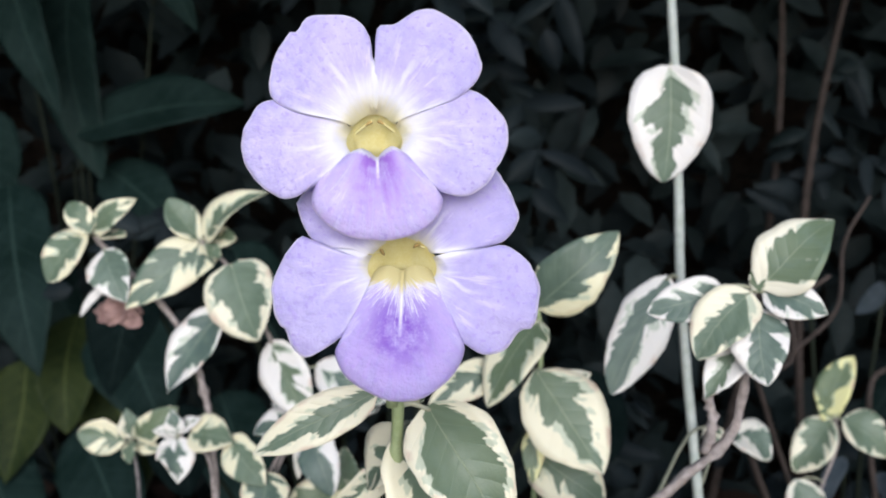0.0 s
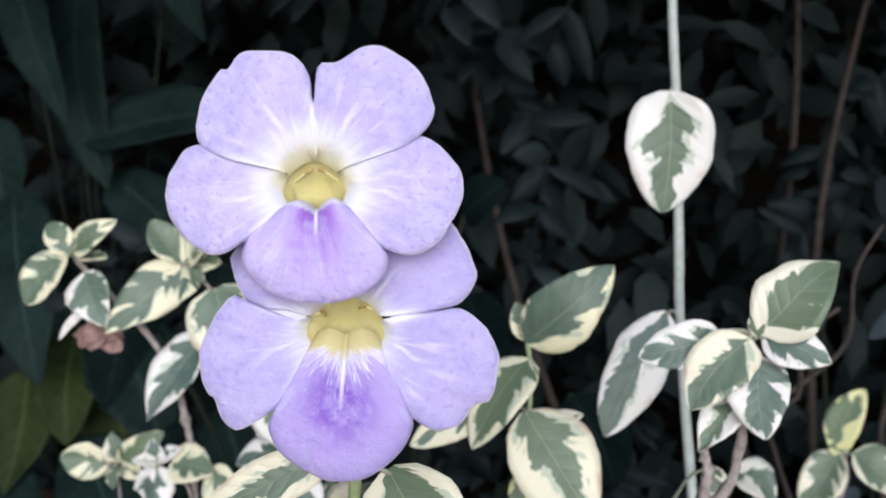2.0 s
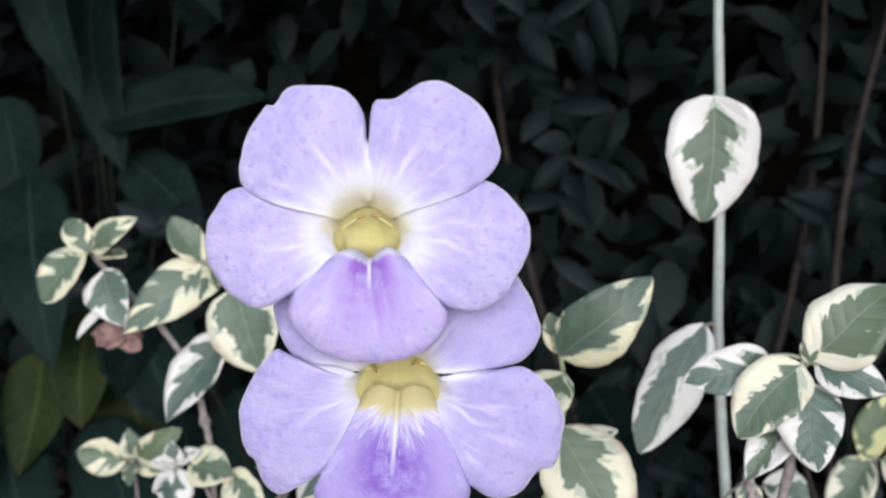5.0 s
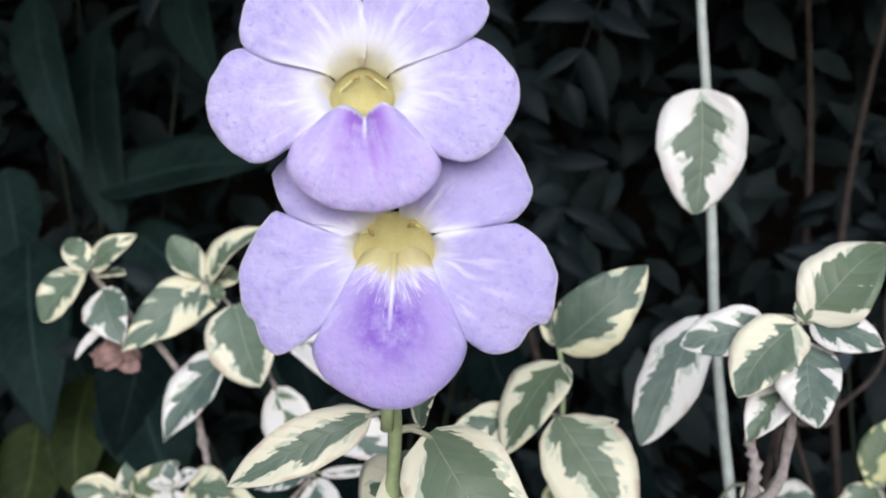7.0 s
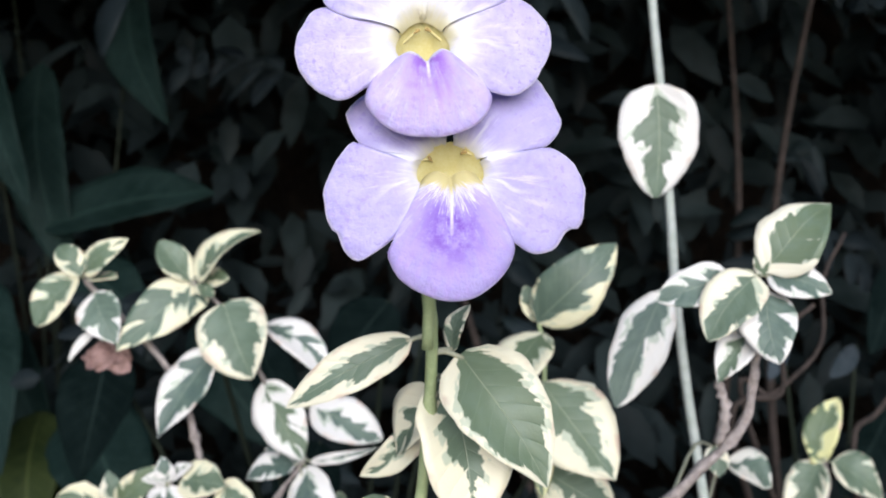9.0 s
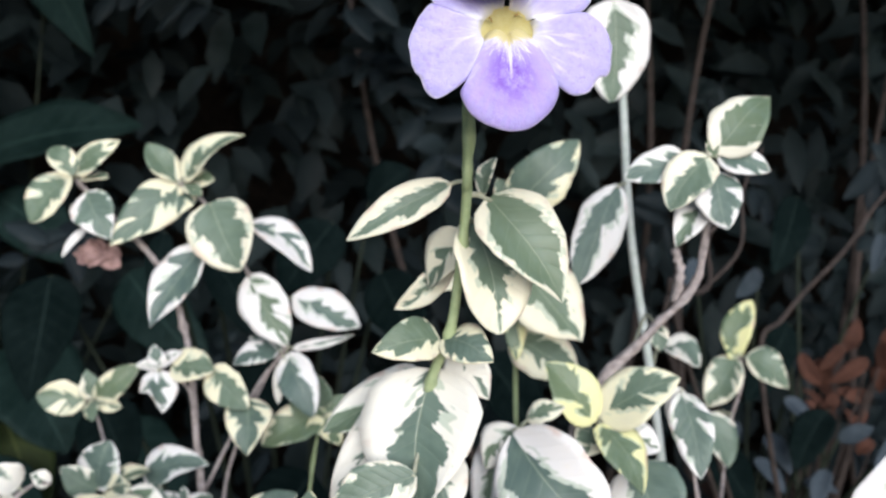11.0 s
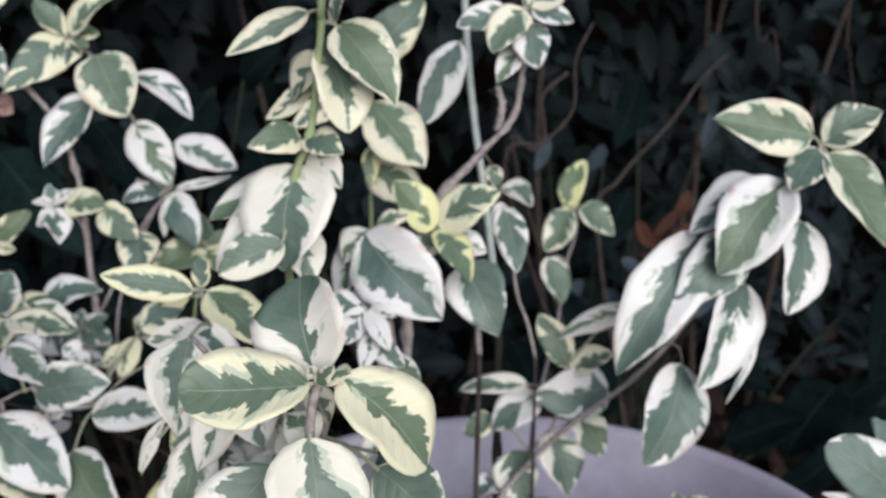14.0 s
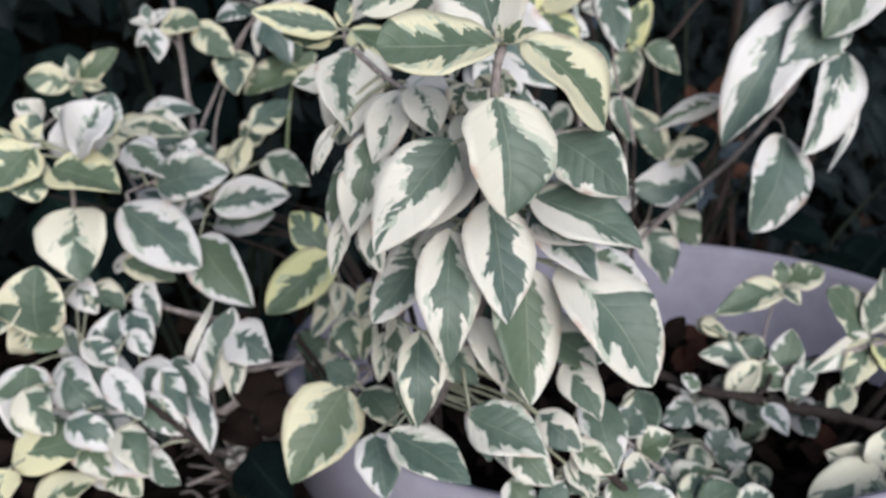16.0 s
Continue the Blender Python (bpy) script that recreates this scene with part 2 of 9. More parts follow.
    colour = k.mix(k.op("MAXIMUM", mouth, k.op("MAXIMUM", seam, vein)), base, (0.76, 0.75, 0.86))
    below = k.op("MULTIPLY", k.step(y, 12.0, -28.0), 20.0)
    ring = k.step(k.op("ADD", k.op("ADD", k.op("ADD", rho, below), k.op("MULTIPLY", k.step(y, 0.0, 45.0), -4.0)), k.op("MULTIPLY", k.op("SUBTRACT", ray, 0.5), 22.0)), 48.0, 84.0, 0.45, 0.0)
    colour = k.mix(ring, colour, (0.80, 0.78, 0.72))
    gold = k.step(k.op("ADD", k.op("SUBTRACT", k.op("ADD", rho, below), k.op("MULTIPLY", k.step(y, -10.0, 40.0), -12.0)), k.op("MULTIPLY", k.op("SUBTRACT", ray, 0.5), 22.0)), 44.0, 84.0, 0.95, 0.0)
    colour = k.mix(gold, colour, (0.78, 0.72, 0.45))
    colour = k.mix(lip, colour, lip_colour)
    k.link(colour, k.b.inputs["Base Color"])
    ridge = k.noise(flat, 9.0, 4.0, 0.6)
    dents = k.step(k.noise(k.vec(px, py, k.op("ADD", seed, 9.0)), 21.0, 2.0, 0.5), 0.42, 0.62)
    height = k.op("ADD", k.op("MULTIPLY", ridge, 1.2), k.op("ADD", k.op("MULTIPLY", k.op("MULTIPLY", dents, outer), 0.55), k.op("MULTIPLY", hair, 0.7)))
    k.bump(k.op("ADD", height, k.op("MULTIPLY", grain, 0.3)), 0.31, 0.0006)
    k.thin(colour, 0.3)
    return k.m


PETAL = petal_material()


def plain(name, a, b, scale, roughness=0.7, bump=0.3, distance=0.001, share=0.0, specular=0.3, detail=5.0, vary=0.0, rib=False):
    """Two tones mixed by noise at two scales, with a matching relief."""
    k = Mat(name, roughness, specular)
    p = k.place()
    f = k.op("ADD", k.op("MULTIPLY", k.noise(p, scale, detail), 0.65), k.op("MULTIPLY", k.noise(p, scale * 6.3, 3.0), 0.35))
    f = k.step(f, 0.3, 0.7)
    colour = k.mix(f, a, b)
    if vary:
        isle = k.node("ShaderNodeNewGeometry").outputs["Random Per Island"]
        colour = k.mix(k.op("MULTIPLY", isle, vary), colour, (b[0] * 0.25, b[1] * 0.25, b[2] * 0.3))
    if rib:
        u, v = k.uv("leaf")
        a = k.op("ABSOLUTE", k.op("SUBTRACT", k.op("MULTIPLY", u, 2.0), 1.0))
        side = k.op("ABSOLUTE", k.op("SINE", k.op("MULTIPLY", k.op("SUBTRACT", v, k.op("MULTIPLY", a, 0.2)), 26.0)))
        lines = k.op("MAXIMUM", k.step(a, 0.01, 0.05, 0.8, 0.0), k.step(side, 0.0, 0.2, 0.35, 0.0))
        colour = k.mix(lines, colour, (b[0] * 2.2, b[1] * 2.0, b[2] * 1.9))
    k.link(colour, k.b.inputs["Base Color"])
    k.bump(k.noise(p, scale * 3.0, 4.0), bump, distance)
    if share:
        k.thin(colour, share)
    return k.m


STEM_GREEN = plain("green_stem", (0.19, 0.24, 0.12), (0.28, 0.33, 0.19), 300, 0.6, 0.3, 0.0002)
BLUE_LEAF = plain("bluish_leaf", (0.022, 0.031, 0.039), (0.046, 0.058, 0.072), 20, 0.5, 0.3, 0.003, 0.05, specular=0.04)
STEM_GREY = plain("grey_green_stem", (0.26, 0.30, 0.27), (0.36, 0.38, 0.38), 250, 0.6, 0.3, 0.0002)
STALK = plain("pale_stalk", (0.20, 0.21, 0.15), (0.33, 0.33, 0.26), 500, 0.6, 0.3, 0.0002)
STEM_WOOD = plain("woody_stem", (0.15, 0.125, 0.12), (0.34, 0.30, 0.30), 400, 0.85, 0.8, 0.0006)
TWIG = plain("brown_twig", (0.022, 0.018, 0.017), (0.052, 0.041, 0.038), 90, 0.85, 0.6, 0.001, specular=0.1)
DRY_TWIG = plain("dry_twig", (0.060, 0.050, 0.050), (0.13, 0.115, 0.115), 120, 0.85, 0.6, 0.0008, specular=0.1)
WITHERED = plain("withered_petal", (0.15, 0.09, 0.085), (0.31, 0.20, 0.19), 260, 0.85, 0.6, 0.0005, 0.1)
THROAT = plain("yellow_throat", (0.78, 0.68, 0.27), (0.86, 0.78, 0.40), 420, 0.6, 0.3, 0.0002, 0.45)
FILAMENT = plain("pale_filament", (0.62, 0.55, 0.26), (0.70, 0.64, 0.36), 500, 0.6, 0.2, 0.0001, 0.15)
ANTHER = plain("brown_anther", (0.26, 0.17, 0.06), (0.40, 0.29, 0.11), 900, 0.7, 0.3, 0.0002)
CALYX = plain("green_calyx", (0.13, 0.20, 0.08), (0.22, 0.29, 0.13), 500, 0.6, 0.3, 0.0002)
POT = plain("pale_plastic", (0.300, 0.280, 0.350), (0.40, 0.375, 0.455), 14, 0.55, 0.15, 0.001)
SOIL = plain("potting_soil", (0.004, 0.0035, 0.003), (0.014, 0.011, 0.010), 60, 0.95, 1.0, 0.006, specular=0.0)
# earth far darker than soil: deep background shade is put into it
GROUND = plain("earth_dark_for_shade", (0.006, 0.0055, 0.005), (0.016, 0.013, 0.011), 9, 0.95, 1.0, 0.02, specular=0.0)
DARK_STEM = plain("dark_stalk", (0.008, 0.012, 0.008), (0.017, 0.022, 0.016), 60, specular=0.1)
# dark and lime greens below: the shade on them is put into the colours
DARK_LEAF = plain("shade_dark_leaf", (0.003, 0.009, 0.008), (0.009, 0.019, 0.018), 16, 0.6, 0.3, 0.004, 0.05, specular=0.04, rib=True)
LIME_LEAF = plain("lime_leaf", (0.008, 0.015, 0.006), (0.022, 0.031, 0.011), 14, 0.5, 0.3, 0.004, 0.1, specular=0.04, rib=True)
# hedge green taken down near black: background shade is put into the colour
HEDGE_LEAF = plain("hedge_leaf_in_shade", (0.005, 0.009, 0.009), (0.019, 0.027, 0.029), 7, 0.5, 0.2, 0.003, 0.05, vary=0.7, specular=0.04)
# darker copy of the dark leaf, with shade put into the colour
SHADE_LEAF = plain("shade_painted_leaf", (0.002, 0.0045, 0.0045), (0.0055, 0.010, 0.010), 20, 0.6, 0.3, 0.003, 0.05, specular=0.0, rib=True)
SPECK = plain("dark_speck", (0.01, 0.008, 0.006), (0.03, 0.02, 0.015), 900)
# darker copy of the hedge green, so the fronds sink into painted shade
SHRUB_LEAF = plain("shrub_leaf_in_shade", (0.004, 0.008, 0.008), (0.018, 0.025, 0.029), 7, 0.5, 0.2, 0.003, 0.05, vary=0.7, specular=0.04)
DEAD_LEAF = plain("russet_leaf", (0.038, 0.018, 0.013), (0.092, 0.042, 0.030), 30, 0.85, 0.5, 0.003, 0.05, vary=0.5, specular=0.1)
# same dead leaf as the russet one, its brown lowered to stand for shade
SHADED_BROWN_LEAF = plain("dead_and_fill_leaf", (0.010, 0.006, 0.005), (0.026, 0.016, 0.013), 30, 0.85, 0.5, 0.003, 0.05, vary=0.5, specular=0.1)


# ---- building helpers ----
def part(name, mesh, material, parent, label=""):
    ob = new(name, mesh)
    mesh.materials.append(material)
    for p in mesh.polygons:
        p.use_smooth = True
    ob.parent = parent
    if parent:
        ob.matrix_parent_inverse = parent.matrix_world.inverted()
    return tagged(ob, label) if label else ob


def thing(name, place, label, category, group="", kind=""):
    ob = new(name)
    ob.location = place
    ob.empty_display_size = 0.02
    bpy.context.view_layer.update()
    return tagged(ob, label, category, group, kind)


def mesh_of(name, verts, faces, uv=None, kind=None, bias=(0.0, 0.0)):
    me = bpy.data.meshes.new(name)
    me.from_pydata([tuple(p) for p in verts], [], faces)
    if uv is not None:
        a, b, c = (me.uv_layers.new(name=n) for n in ("leaf", "kind", "bias"))
        for loop in me.loops:
            c.data[loop.index].uv = bias[loop.vertex_index] if isinstance(bias, list) else bias
            a.data[loop.index].uv = uv[loop.vertex_index]
            b.data[loop.index].uv = kind
    me.update()
    return me


def smooth_line(points, steps=6):
    """A Catmull-Rom line through the points."""
    p = [Vector(q) for q in points]
    p = [p[0] * 2 - p[1], *p, p[-1] * 2 - p[-2]]
    out = []
    for i in range(1, len(p) - 2):
        for k in range(steps):
            t = k / steps
            a, b, c, d = p[i - 1 : i + 3]
            out.append(0.5 * (2 * b + (c - a) * t + (2 * a - 5 * b + 4 * c - d) * t * t + (3 * b - a - 3 * c + d) * t**3))
    return [*out, p[-2]]


def tube(points, r0, r1, sides=8, knobs=0.0, nodes=0):
    """Vertices and faces of a closed tapered tube, with swollen nodes or knobs where asked."""
    verts, faces, n = [], [], len(points)
    side = None
    for i, p in enumerate(points):
        way = (points[min(i + 1, n - 1)] - points[max(i - 1, 0)]).normalized()
        side = (side - way * side.dot(way)).normalized() if side else way.orthogonal().normalized()
        up = way.cross(side)
        r = r0 + (r1 - r0) * i / (n - 1)
        if nodes:
            r *= 1 + 0.45 * max(0.0, 1 - abs(((i / (n - 1) * nodes) % 1.0) - 0.5) * 14)
        for k in range(sides):
            a = 2 * math.pi * k / sides
            rr = r * (1 + knobs * noise.noise(p * 900 + Vector((k * 3.1, 0, 0))))
            verts.append(p + side * math.cos(a) * rr + up * math.sin(a) * rr)
    for i in range(n - 1):
        for k in range(sides):
            j = (k + 1) % sides
            faces.append((i * sides + k, i * sides + j, (i + 1) * sides + j, (i + 1) * sides + k))
    faces.append(tuple(range(sides))[::-1])
    faces.append(tuple((n - 1) * sides + k for k in range(sides)))
    return verts, faces


FACE = Vector((-0.12, -0.80, 0.58))


def blade(base, tip, width, face, bulge, fold, wave, seed, nu=8, nv=18, thick=0.00028, heart=None, twist=0.0):
    """A thin solid leaf blade from base to tip: vertices, faces and the place of each across and along it."""
    base, tip = Vector(base), Vector(tip)
    axis = tip - base
    length = axis.length
    axis.normalize()
    nrm = (face - axis * face.dot(axis)).normalized()
    side = axis.cross(nrm)
    rnd = random.Random(seed)
    ph, lean, wide = rnd.uniform(0, 6.28), rnd.uniform(-0.05, 0.05), rnd.uniform(0.46, 0.60)
    sharp = rnd.uniform(0.68, 0.98)
    if heart:
        wide, sharp = heart
    peak = wide / (wide + sharp)
    top = peak**wide * (1 - peak) ** sharp
    verts, faces, uv = [], [], []
    for layer in (0, 1):
        for j in range(nv):
            s = 0.004 + 0.992 * j / (nv - 1)
            hw = width / 2 * s**wide * (1 - s) ** sharp / top
            even = [1 + 0.09 * noise.noise(Vector((s * 5.0, seed * 1.7, k * 9.0))) + 0.045 * noise.noise(Vector((s * 17.0, seed * 2.3, k * 5.0))) for k in (0, 1)]
            for i in range(nu + 1):
                u = i / nu * 2 - 1
                h = bulge * length * math.sin(math.pi * s) - bulge * 0.6 * length * max(0.0, s - 0.6)
                h += fold * hw * abs(u) ** 1.4
                h += wave * width * u * u * math.sin(7.5 * s + ph + (1.7 if u > 0 else 0))
                bend = twist * (s - 0.35)
                flat, rise = side * math.cos(bend) + nrm * math.sin(bend), nrm * math.cos(bend) - side * math.sin(bend)
                q = base + axis * (length * s) + flat * (u * hw * even[u > 0] + lean * length * math.sin(math.pi * s)) + rise * h
                verts.append(q - nrm * (thick * layer))
                uv.append((u / 2 + 0.5, s))
    row, off = nu + 1, nv * (nu + 1)
    for j in range(nv - 1):
        for i in range(nu):
            a = j * row + i
            faces.append((a, a + 1, a + row + 1, a + row))
            faces.append((a + off + row, a + off + row + 1, a + off + 1, a + off))
        for i in (0, nu):
            a = j * row + i
            f = (a, a + row, a + row + off, a + off)
            faces.append(f if i == 0 else f[::-1])
    return verts, faces, uv


def along(values, s):
    """The value at s, from 0 to 1, of evenly spaced knots."""
    q = min(max(s, 0.0), 0.9999) * (len(values) - 1)
    return values[int(q)] + (values[int(q) + 1] - values[int(q)]) * (q - int(q))


LEAVES = [0]


def leaf(parent, base, tip, width, green, cream, node=None, heart=None, bias=None, heart_green=None):
    """One leaf with its stalk, which runs from the node on the stem to the foot of the blade. heart_green: how far the green reaches
    out from the midrib, from the foot to the tip, on the one side and on the other (0: the rib, 1: the margin)."""
    LEAVES[0] += 1
    n = LEAVES[0]
    rnd = random.Random(n * 7 + 3)
    base, tip = Vector(base), Vector(tip)
    face = Matrix.Rotation(radians(rnd.uniform(-26, 26)), 3, (tip - base).normalized()) @ FACE
    v, f, uv = blade(base, tip, width, face, rnd.uniform(0.0, 0.15), rnd.uniform(0.0, 0.34), rnd.uniform(0.01, 0.055), n, heart=heart, twist=rnd.uniform(-0.6, 0.6))
    if node is not None:
        node = Vector(node)
        mid = (node + base) / 2 + Vector((0, 0, 0.08 * (node - base).length))
        tv, tf = tube(smooth_line([node, mid, base + (tip - base) * 0.04], 3), 0.0006, 0.0005, 6)
    bias = bias or (rnd.uniform(-0.38, 0.38), rnd.uniform(-0.15, 0.5))
    lean = [(bias[0] * (2 * a - 1) + bias[1] * (2 * b - 1), 1.0) for a, b in uv]
    if heart_green:
        green = 0.08
        lean = [(along(heart_green[a > 0.5], b), 0.12) for a, b in uv]
    me = mesh_of("leaf", v, f, uv, (green, cream), lean)
    ob = part("leaf", me, LEAF, parent)
    if node is not None:
        part("leaf_stalk", mesh_of("leaf_stalk", tv, tf), STALK, ob)
    return ob


def speck(owner, point, radius):
    """A tiny dark blemish that sits on the nearest spot of a leaf or petal."""
    q = min((v.co for v in owner.data.vertices), key=lambda c: (c - Vector(point)).length)
    me = bpy.data.meshes.new("speck")
    b = bmesh.new()
    bmesh.ops.create_icosphere(b, subdivisions=2, radius=1.0, matrix=Matrix.LocRotScale(owner.matrix_world @ q, None, (radius, radius * 0.5, radius)))
    b.to_mesh(me)
    b.free()
    return part("speck", me, SPECK, owner)


def stem(parent, points, r0, r1, material, knobs=0.0, nodes=0):
    v, f = tube(smooth_line(points), r0, r1, 9, knobs, nodes)
    return part("stem", mesh_of("stem", v, f), material, parent)


# ---- ground and pot ----
me = bpy.data.meshes.new("ground")
gb = bmesh.new()
bmesh.ops.create_grid(gb, x_segments=80, y_segments=80, size=1.0)
for q in gb.verts:
    far = max(abs(q.co.x), abs(q.co.y))
    stretch = 1.6 + 150 * far**8
    q.co = Vector((q.co.x * stretch, q.co.y * stretch + 0.4, 0))
    q.co.z = 0.03 * noise.noise(q.co * 3.0) + 0.012 * noise.noise(q.co * 14.0) - 0.03
gb.to_mesh(me)
gb.free()
part("ground", me, GROUND, None)
tagged(bpy.data.objects["ground"], "bare garden earth under the bushes, darkened in colour for shade", "ground", kind="structure")

POT_X, POT_Y, POT_R, POT_TOP, SOIL_Z = 0.0860, 0.2385, 0.1550, 0.366, 0.316


def lathe(rings, sides=64):
    """A solid of revolution from (radius, height) rings."""
    verts, faces = [], []
    for r, z in rings:
        for k in range(sides):
            a = 2 * math.pi * k / sides
            verts.append(Vector((r * math.cos(a), r * math.sin(a), z)))
    for i in range(len(rings) - 1):
        for k in range(sides):
            j = (k + 1) % sides
            faces.append((i * sides + k, i * sides + j, (i + 1) * sides + j, (i + 1) * sides + k))
    return verts, faces


pot = thing("flower_pot", (POT_X, POT_Y, -0.02), "pale lavender-grey round plastic flower pot filled with dark soil", "flower pot")
R = POT_R
rings = [(0.0, -0.02), (R * 0.72, -0.02), (R * 0.74, -0.014), (R * 0.93, POT_TOP - 0.045), (R * 0.985, POT_TOP - 0.042), (R, POT_TOP - 0.004), (R - 0.001, POT_TOP - 0.001),
         (R - 0.003, POT_TOP), (R - 0.006, POT_TOP - 0.001), (R - 0.008, POT_TOP - 0.005), (R * 0.9, SOIL_Z - 0.03), (0.0, SOIL_Z - 0.03)]
v, f = lathe(rings)
body = part("body", mesh_of("body", [q + Vector((POT_X, POT_Y, 0)) for q in v], f), POT, pot)
me = bpy.data.meshes.new("soil")
gb = bmesh.new()
bmesh.ops.create_grid(gb, x_segments=70, y_segments=70, size=R * 0.93)
bmesh.ops.delete(gb, geom=[q for q in gb.verts if q.co.xy.length > R * 0.925], context="VERTS")
for q in gb.verts:
    q.co += Vector((POT_X, POT_Y, SOIL_Z))
    q.co.z += 0.007 * noise.noise(q.co * 40) + 0.004 * noise.noise(q.co * 130)
gb.to_mesh(me)
gb.free()
part("soil", me, SOIL, pot, "dark crumbly potting soil")

GROUP = "shoots of the variegated bush"

# ---- the variegated bush ----
plant = thing("shoot", (0.0004, 0.2978, 0.3080), "woody grey shoot with cream-edged young leaves and a withered flower", "plant shoot", GROUP)
stem(plant, [(-0.1410, 0.3846, 0.5872), (-0.1356, 0.3857, 0.5797), (-0.1173, 0.3866, 0.5597), (-0.1053, 0.3841, 0.5430), (-0.0986, 0.3829, 0.5209), (-0.0962, 0.3819, 0.5025), (-0.0948, 0.3799, 0.4682), (-0.0928, 0.3765, 0.4461), (-0.0885, 0.3712, 0.4137)], 0.0012, 0.0016, STEM_WOOD, 0.5, 11)
stem(plant, [(-0.0985, 0.3867, 0.5850), (-0.0862, 0.3829, 0.5744), (-0.0770, 0.3815, 0.5620), (-0.0695, 0.3807, 0.5439), (-0.0542, 0.3788, 0.5143), (-0.0689, 0.3784, 0.4915), (-0.0928, 0.3765, 0.4461)], 0.0006, 0.0009, STEM_WOOD, 0.5, 11)
stem(plant, [(-0.0885, 0.3712, 0.4137), (-0.0313, 0.3240, 0.3950), (0.0004, 0.2978, 0.3080)], 0.0014, 0.0016, TWIG, 0.3, 5)
leaf(plant, (-0.1419, 0.3799, 0.5888), (-0.1592, 0.3773, 0.5696), 0.0192, 0.72, 0.75, (-0.1410, 0.3846, 0.5872))
leaf(plant, (-0.1409, 0.3797, 0.5890), (-0.1515, 0.3854, 0.6006), 0.0109, 0.98, 0.75, (-0.1410, 0.3846, 0.5872))
leaf(plant, (-0.1406, 0.3818, 0.5897), (-0.1213, 0.3761, 0.6036), 0.0118, 0.59, 0.75, (-0.1410, 0.3846, 0.5872))
leaf(plant, (-0.1391, 0.3833, 0.5872), (-0.1268, 0.3811, 0.5882), 0.0065, 0.48, 0.75, (-0.1404, 0.3847, 0.5865))
leaf(plant, (-0.1370, 0.3831, 0.5815), (-0.1261, 0.3732, 0.5618), 0.0179, 0.77, 0.10, (-0.1371, 0.3854, 0.5818))
leaf(plant, (-0.1388, 0.3863, 0.5656), (-0.1480, 0.3813, 0.5541), 0.0040, 0.00, 0.10, (-0.1299, 0.3860, 0.5736))
leaf(plant, (-0.0987, 0.3867, 0.5850), (-0.1116, 0.3894, 0.6020), 0.0138, 0.92, 0.75, (-0.0985, 0.3867, 0.5850))
leaf(plant, (-0.0964, 0.3864, 0.5860), (-0.0700, 0.3823, 0.6060), 0.0168, 0.65, 0.75, (-0.0979, 0.3865, 0.5845))
leaf(plant, (-0.0985, 0.3865, 0.5835), (-0.1267, 0.3729, 0.5594), 0.0206, 0.72, 0.75, (-0.0979, 0.3865, 0.5845))
leaf(plant, (-0.0962, 0.3881, 0.5835), (-0.0829, 0.3839, 0.5860), 0.0118, 0.59, 0.75, (-0.0966, 0.3861, 0.5834))
leaf(plant, (-0.0954, 0.3878, 0.5824), (-0.1024, 0.3801, 0.5696), 0.0153, 0.53, 0.75, (-0.0960, 0.3859, 0.5828))
leaf(plant, (-0.0963, 0.3840, 0.5835), (-0.0881, 0.3768, 0.5796), 0.0076, 0.95, 0.75, (-0.0963, 0.3860, 0.5831))
leaf(plant, (-0.0851, 0.3829, 0.5759), (-0.0720, 0.3663, 0.5478), 0.0293, 0.77, 0.60, (-0.0862, 0.3829, 0.5744), (0.38, 0.62), heart_green=((0.7, 0.75, 0.65, 0.6, 0.3), (0.7, 0.75, 0.65, 0.6, 0.3)))
leaf(plant, (-0.0893, 0.3830, 0.5565), (-0.1121, 0.3754, 0.5228), 0.0209, 0.84, 0.10, (-0.0787, 0.3818, 0.5643))
leaf(plant, (-0.0694, 0.3848, 0.5664), (-0.0419, 0.3727, 0.5457), 0.0160, 0.39, 0.10, (-0.0770, 0.3815, 0.5620))
leaf(plant, (-0.0700, 0.3807, 0.5434), (-0.0536, 0.3684, 0.5135), 0.0216, 0.48, 0.10, (-0.0695, 0.3807, 0.5439), None, (-0.5, 0.3))
leaf(plant, (-0.0509, 0.3789, 0.5337), (-0.0212, 0.3695, 0.5211), 0.0192, 0.43, 0.10, (-0.0613, 0.3797, 0.5279))
left_plant = plant

plant = thing("shoot", (0.0019, 0.2996, 0.3080), "small pale shoot with curled pinkish young leaves", "plant shoot", GROUP)
stem(plant, [(-0.0530, 0.3783, 0.5122), (-0.0609, 0.3784, 0.5018), (-0.0719, 0.3825, 0.4798), (-0.0832, 0.3802, 0.4484), (-0.0855, 0.3755, 0.4117)], 0.0005, 0.0009, STEM_WOOD, 0.1, 7)
stem(plant, [(-0.0855, 0.3755, 0.4117), (-0.0291, 0.3266, 0.3950), (0.0019, 0.2996, 0.3080)], 0.0008, 0.0009, TWIG, 0.3, 5)
leaf(plant, (-0.0531, 0.3778, 0.5083), (-0.0434, 0.3622, 0.4831), 0.0171, 0.59, 0.10, (-0.0548, 0.3783, 0.5098))
leaf(plant, (-0.0544, 0.3757, 0.5061), (-0.0585, 0.3707, 0.4870), 0.0062, 0.00, 0.30, (-0.0564, 0.3783, 0.5077))
leaf(plant, (-0.0517, 0.3778, 0.5101), (-0.0240, 0.3735, 0.5163), 0.0047, 0.14, 0.10, (-0.0536, 0.3783, 0.5114))
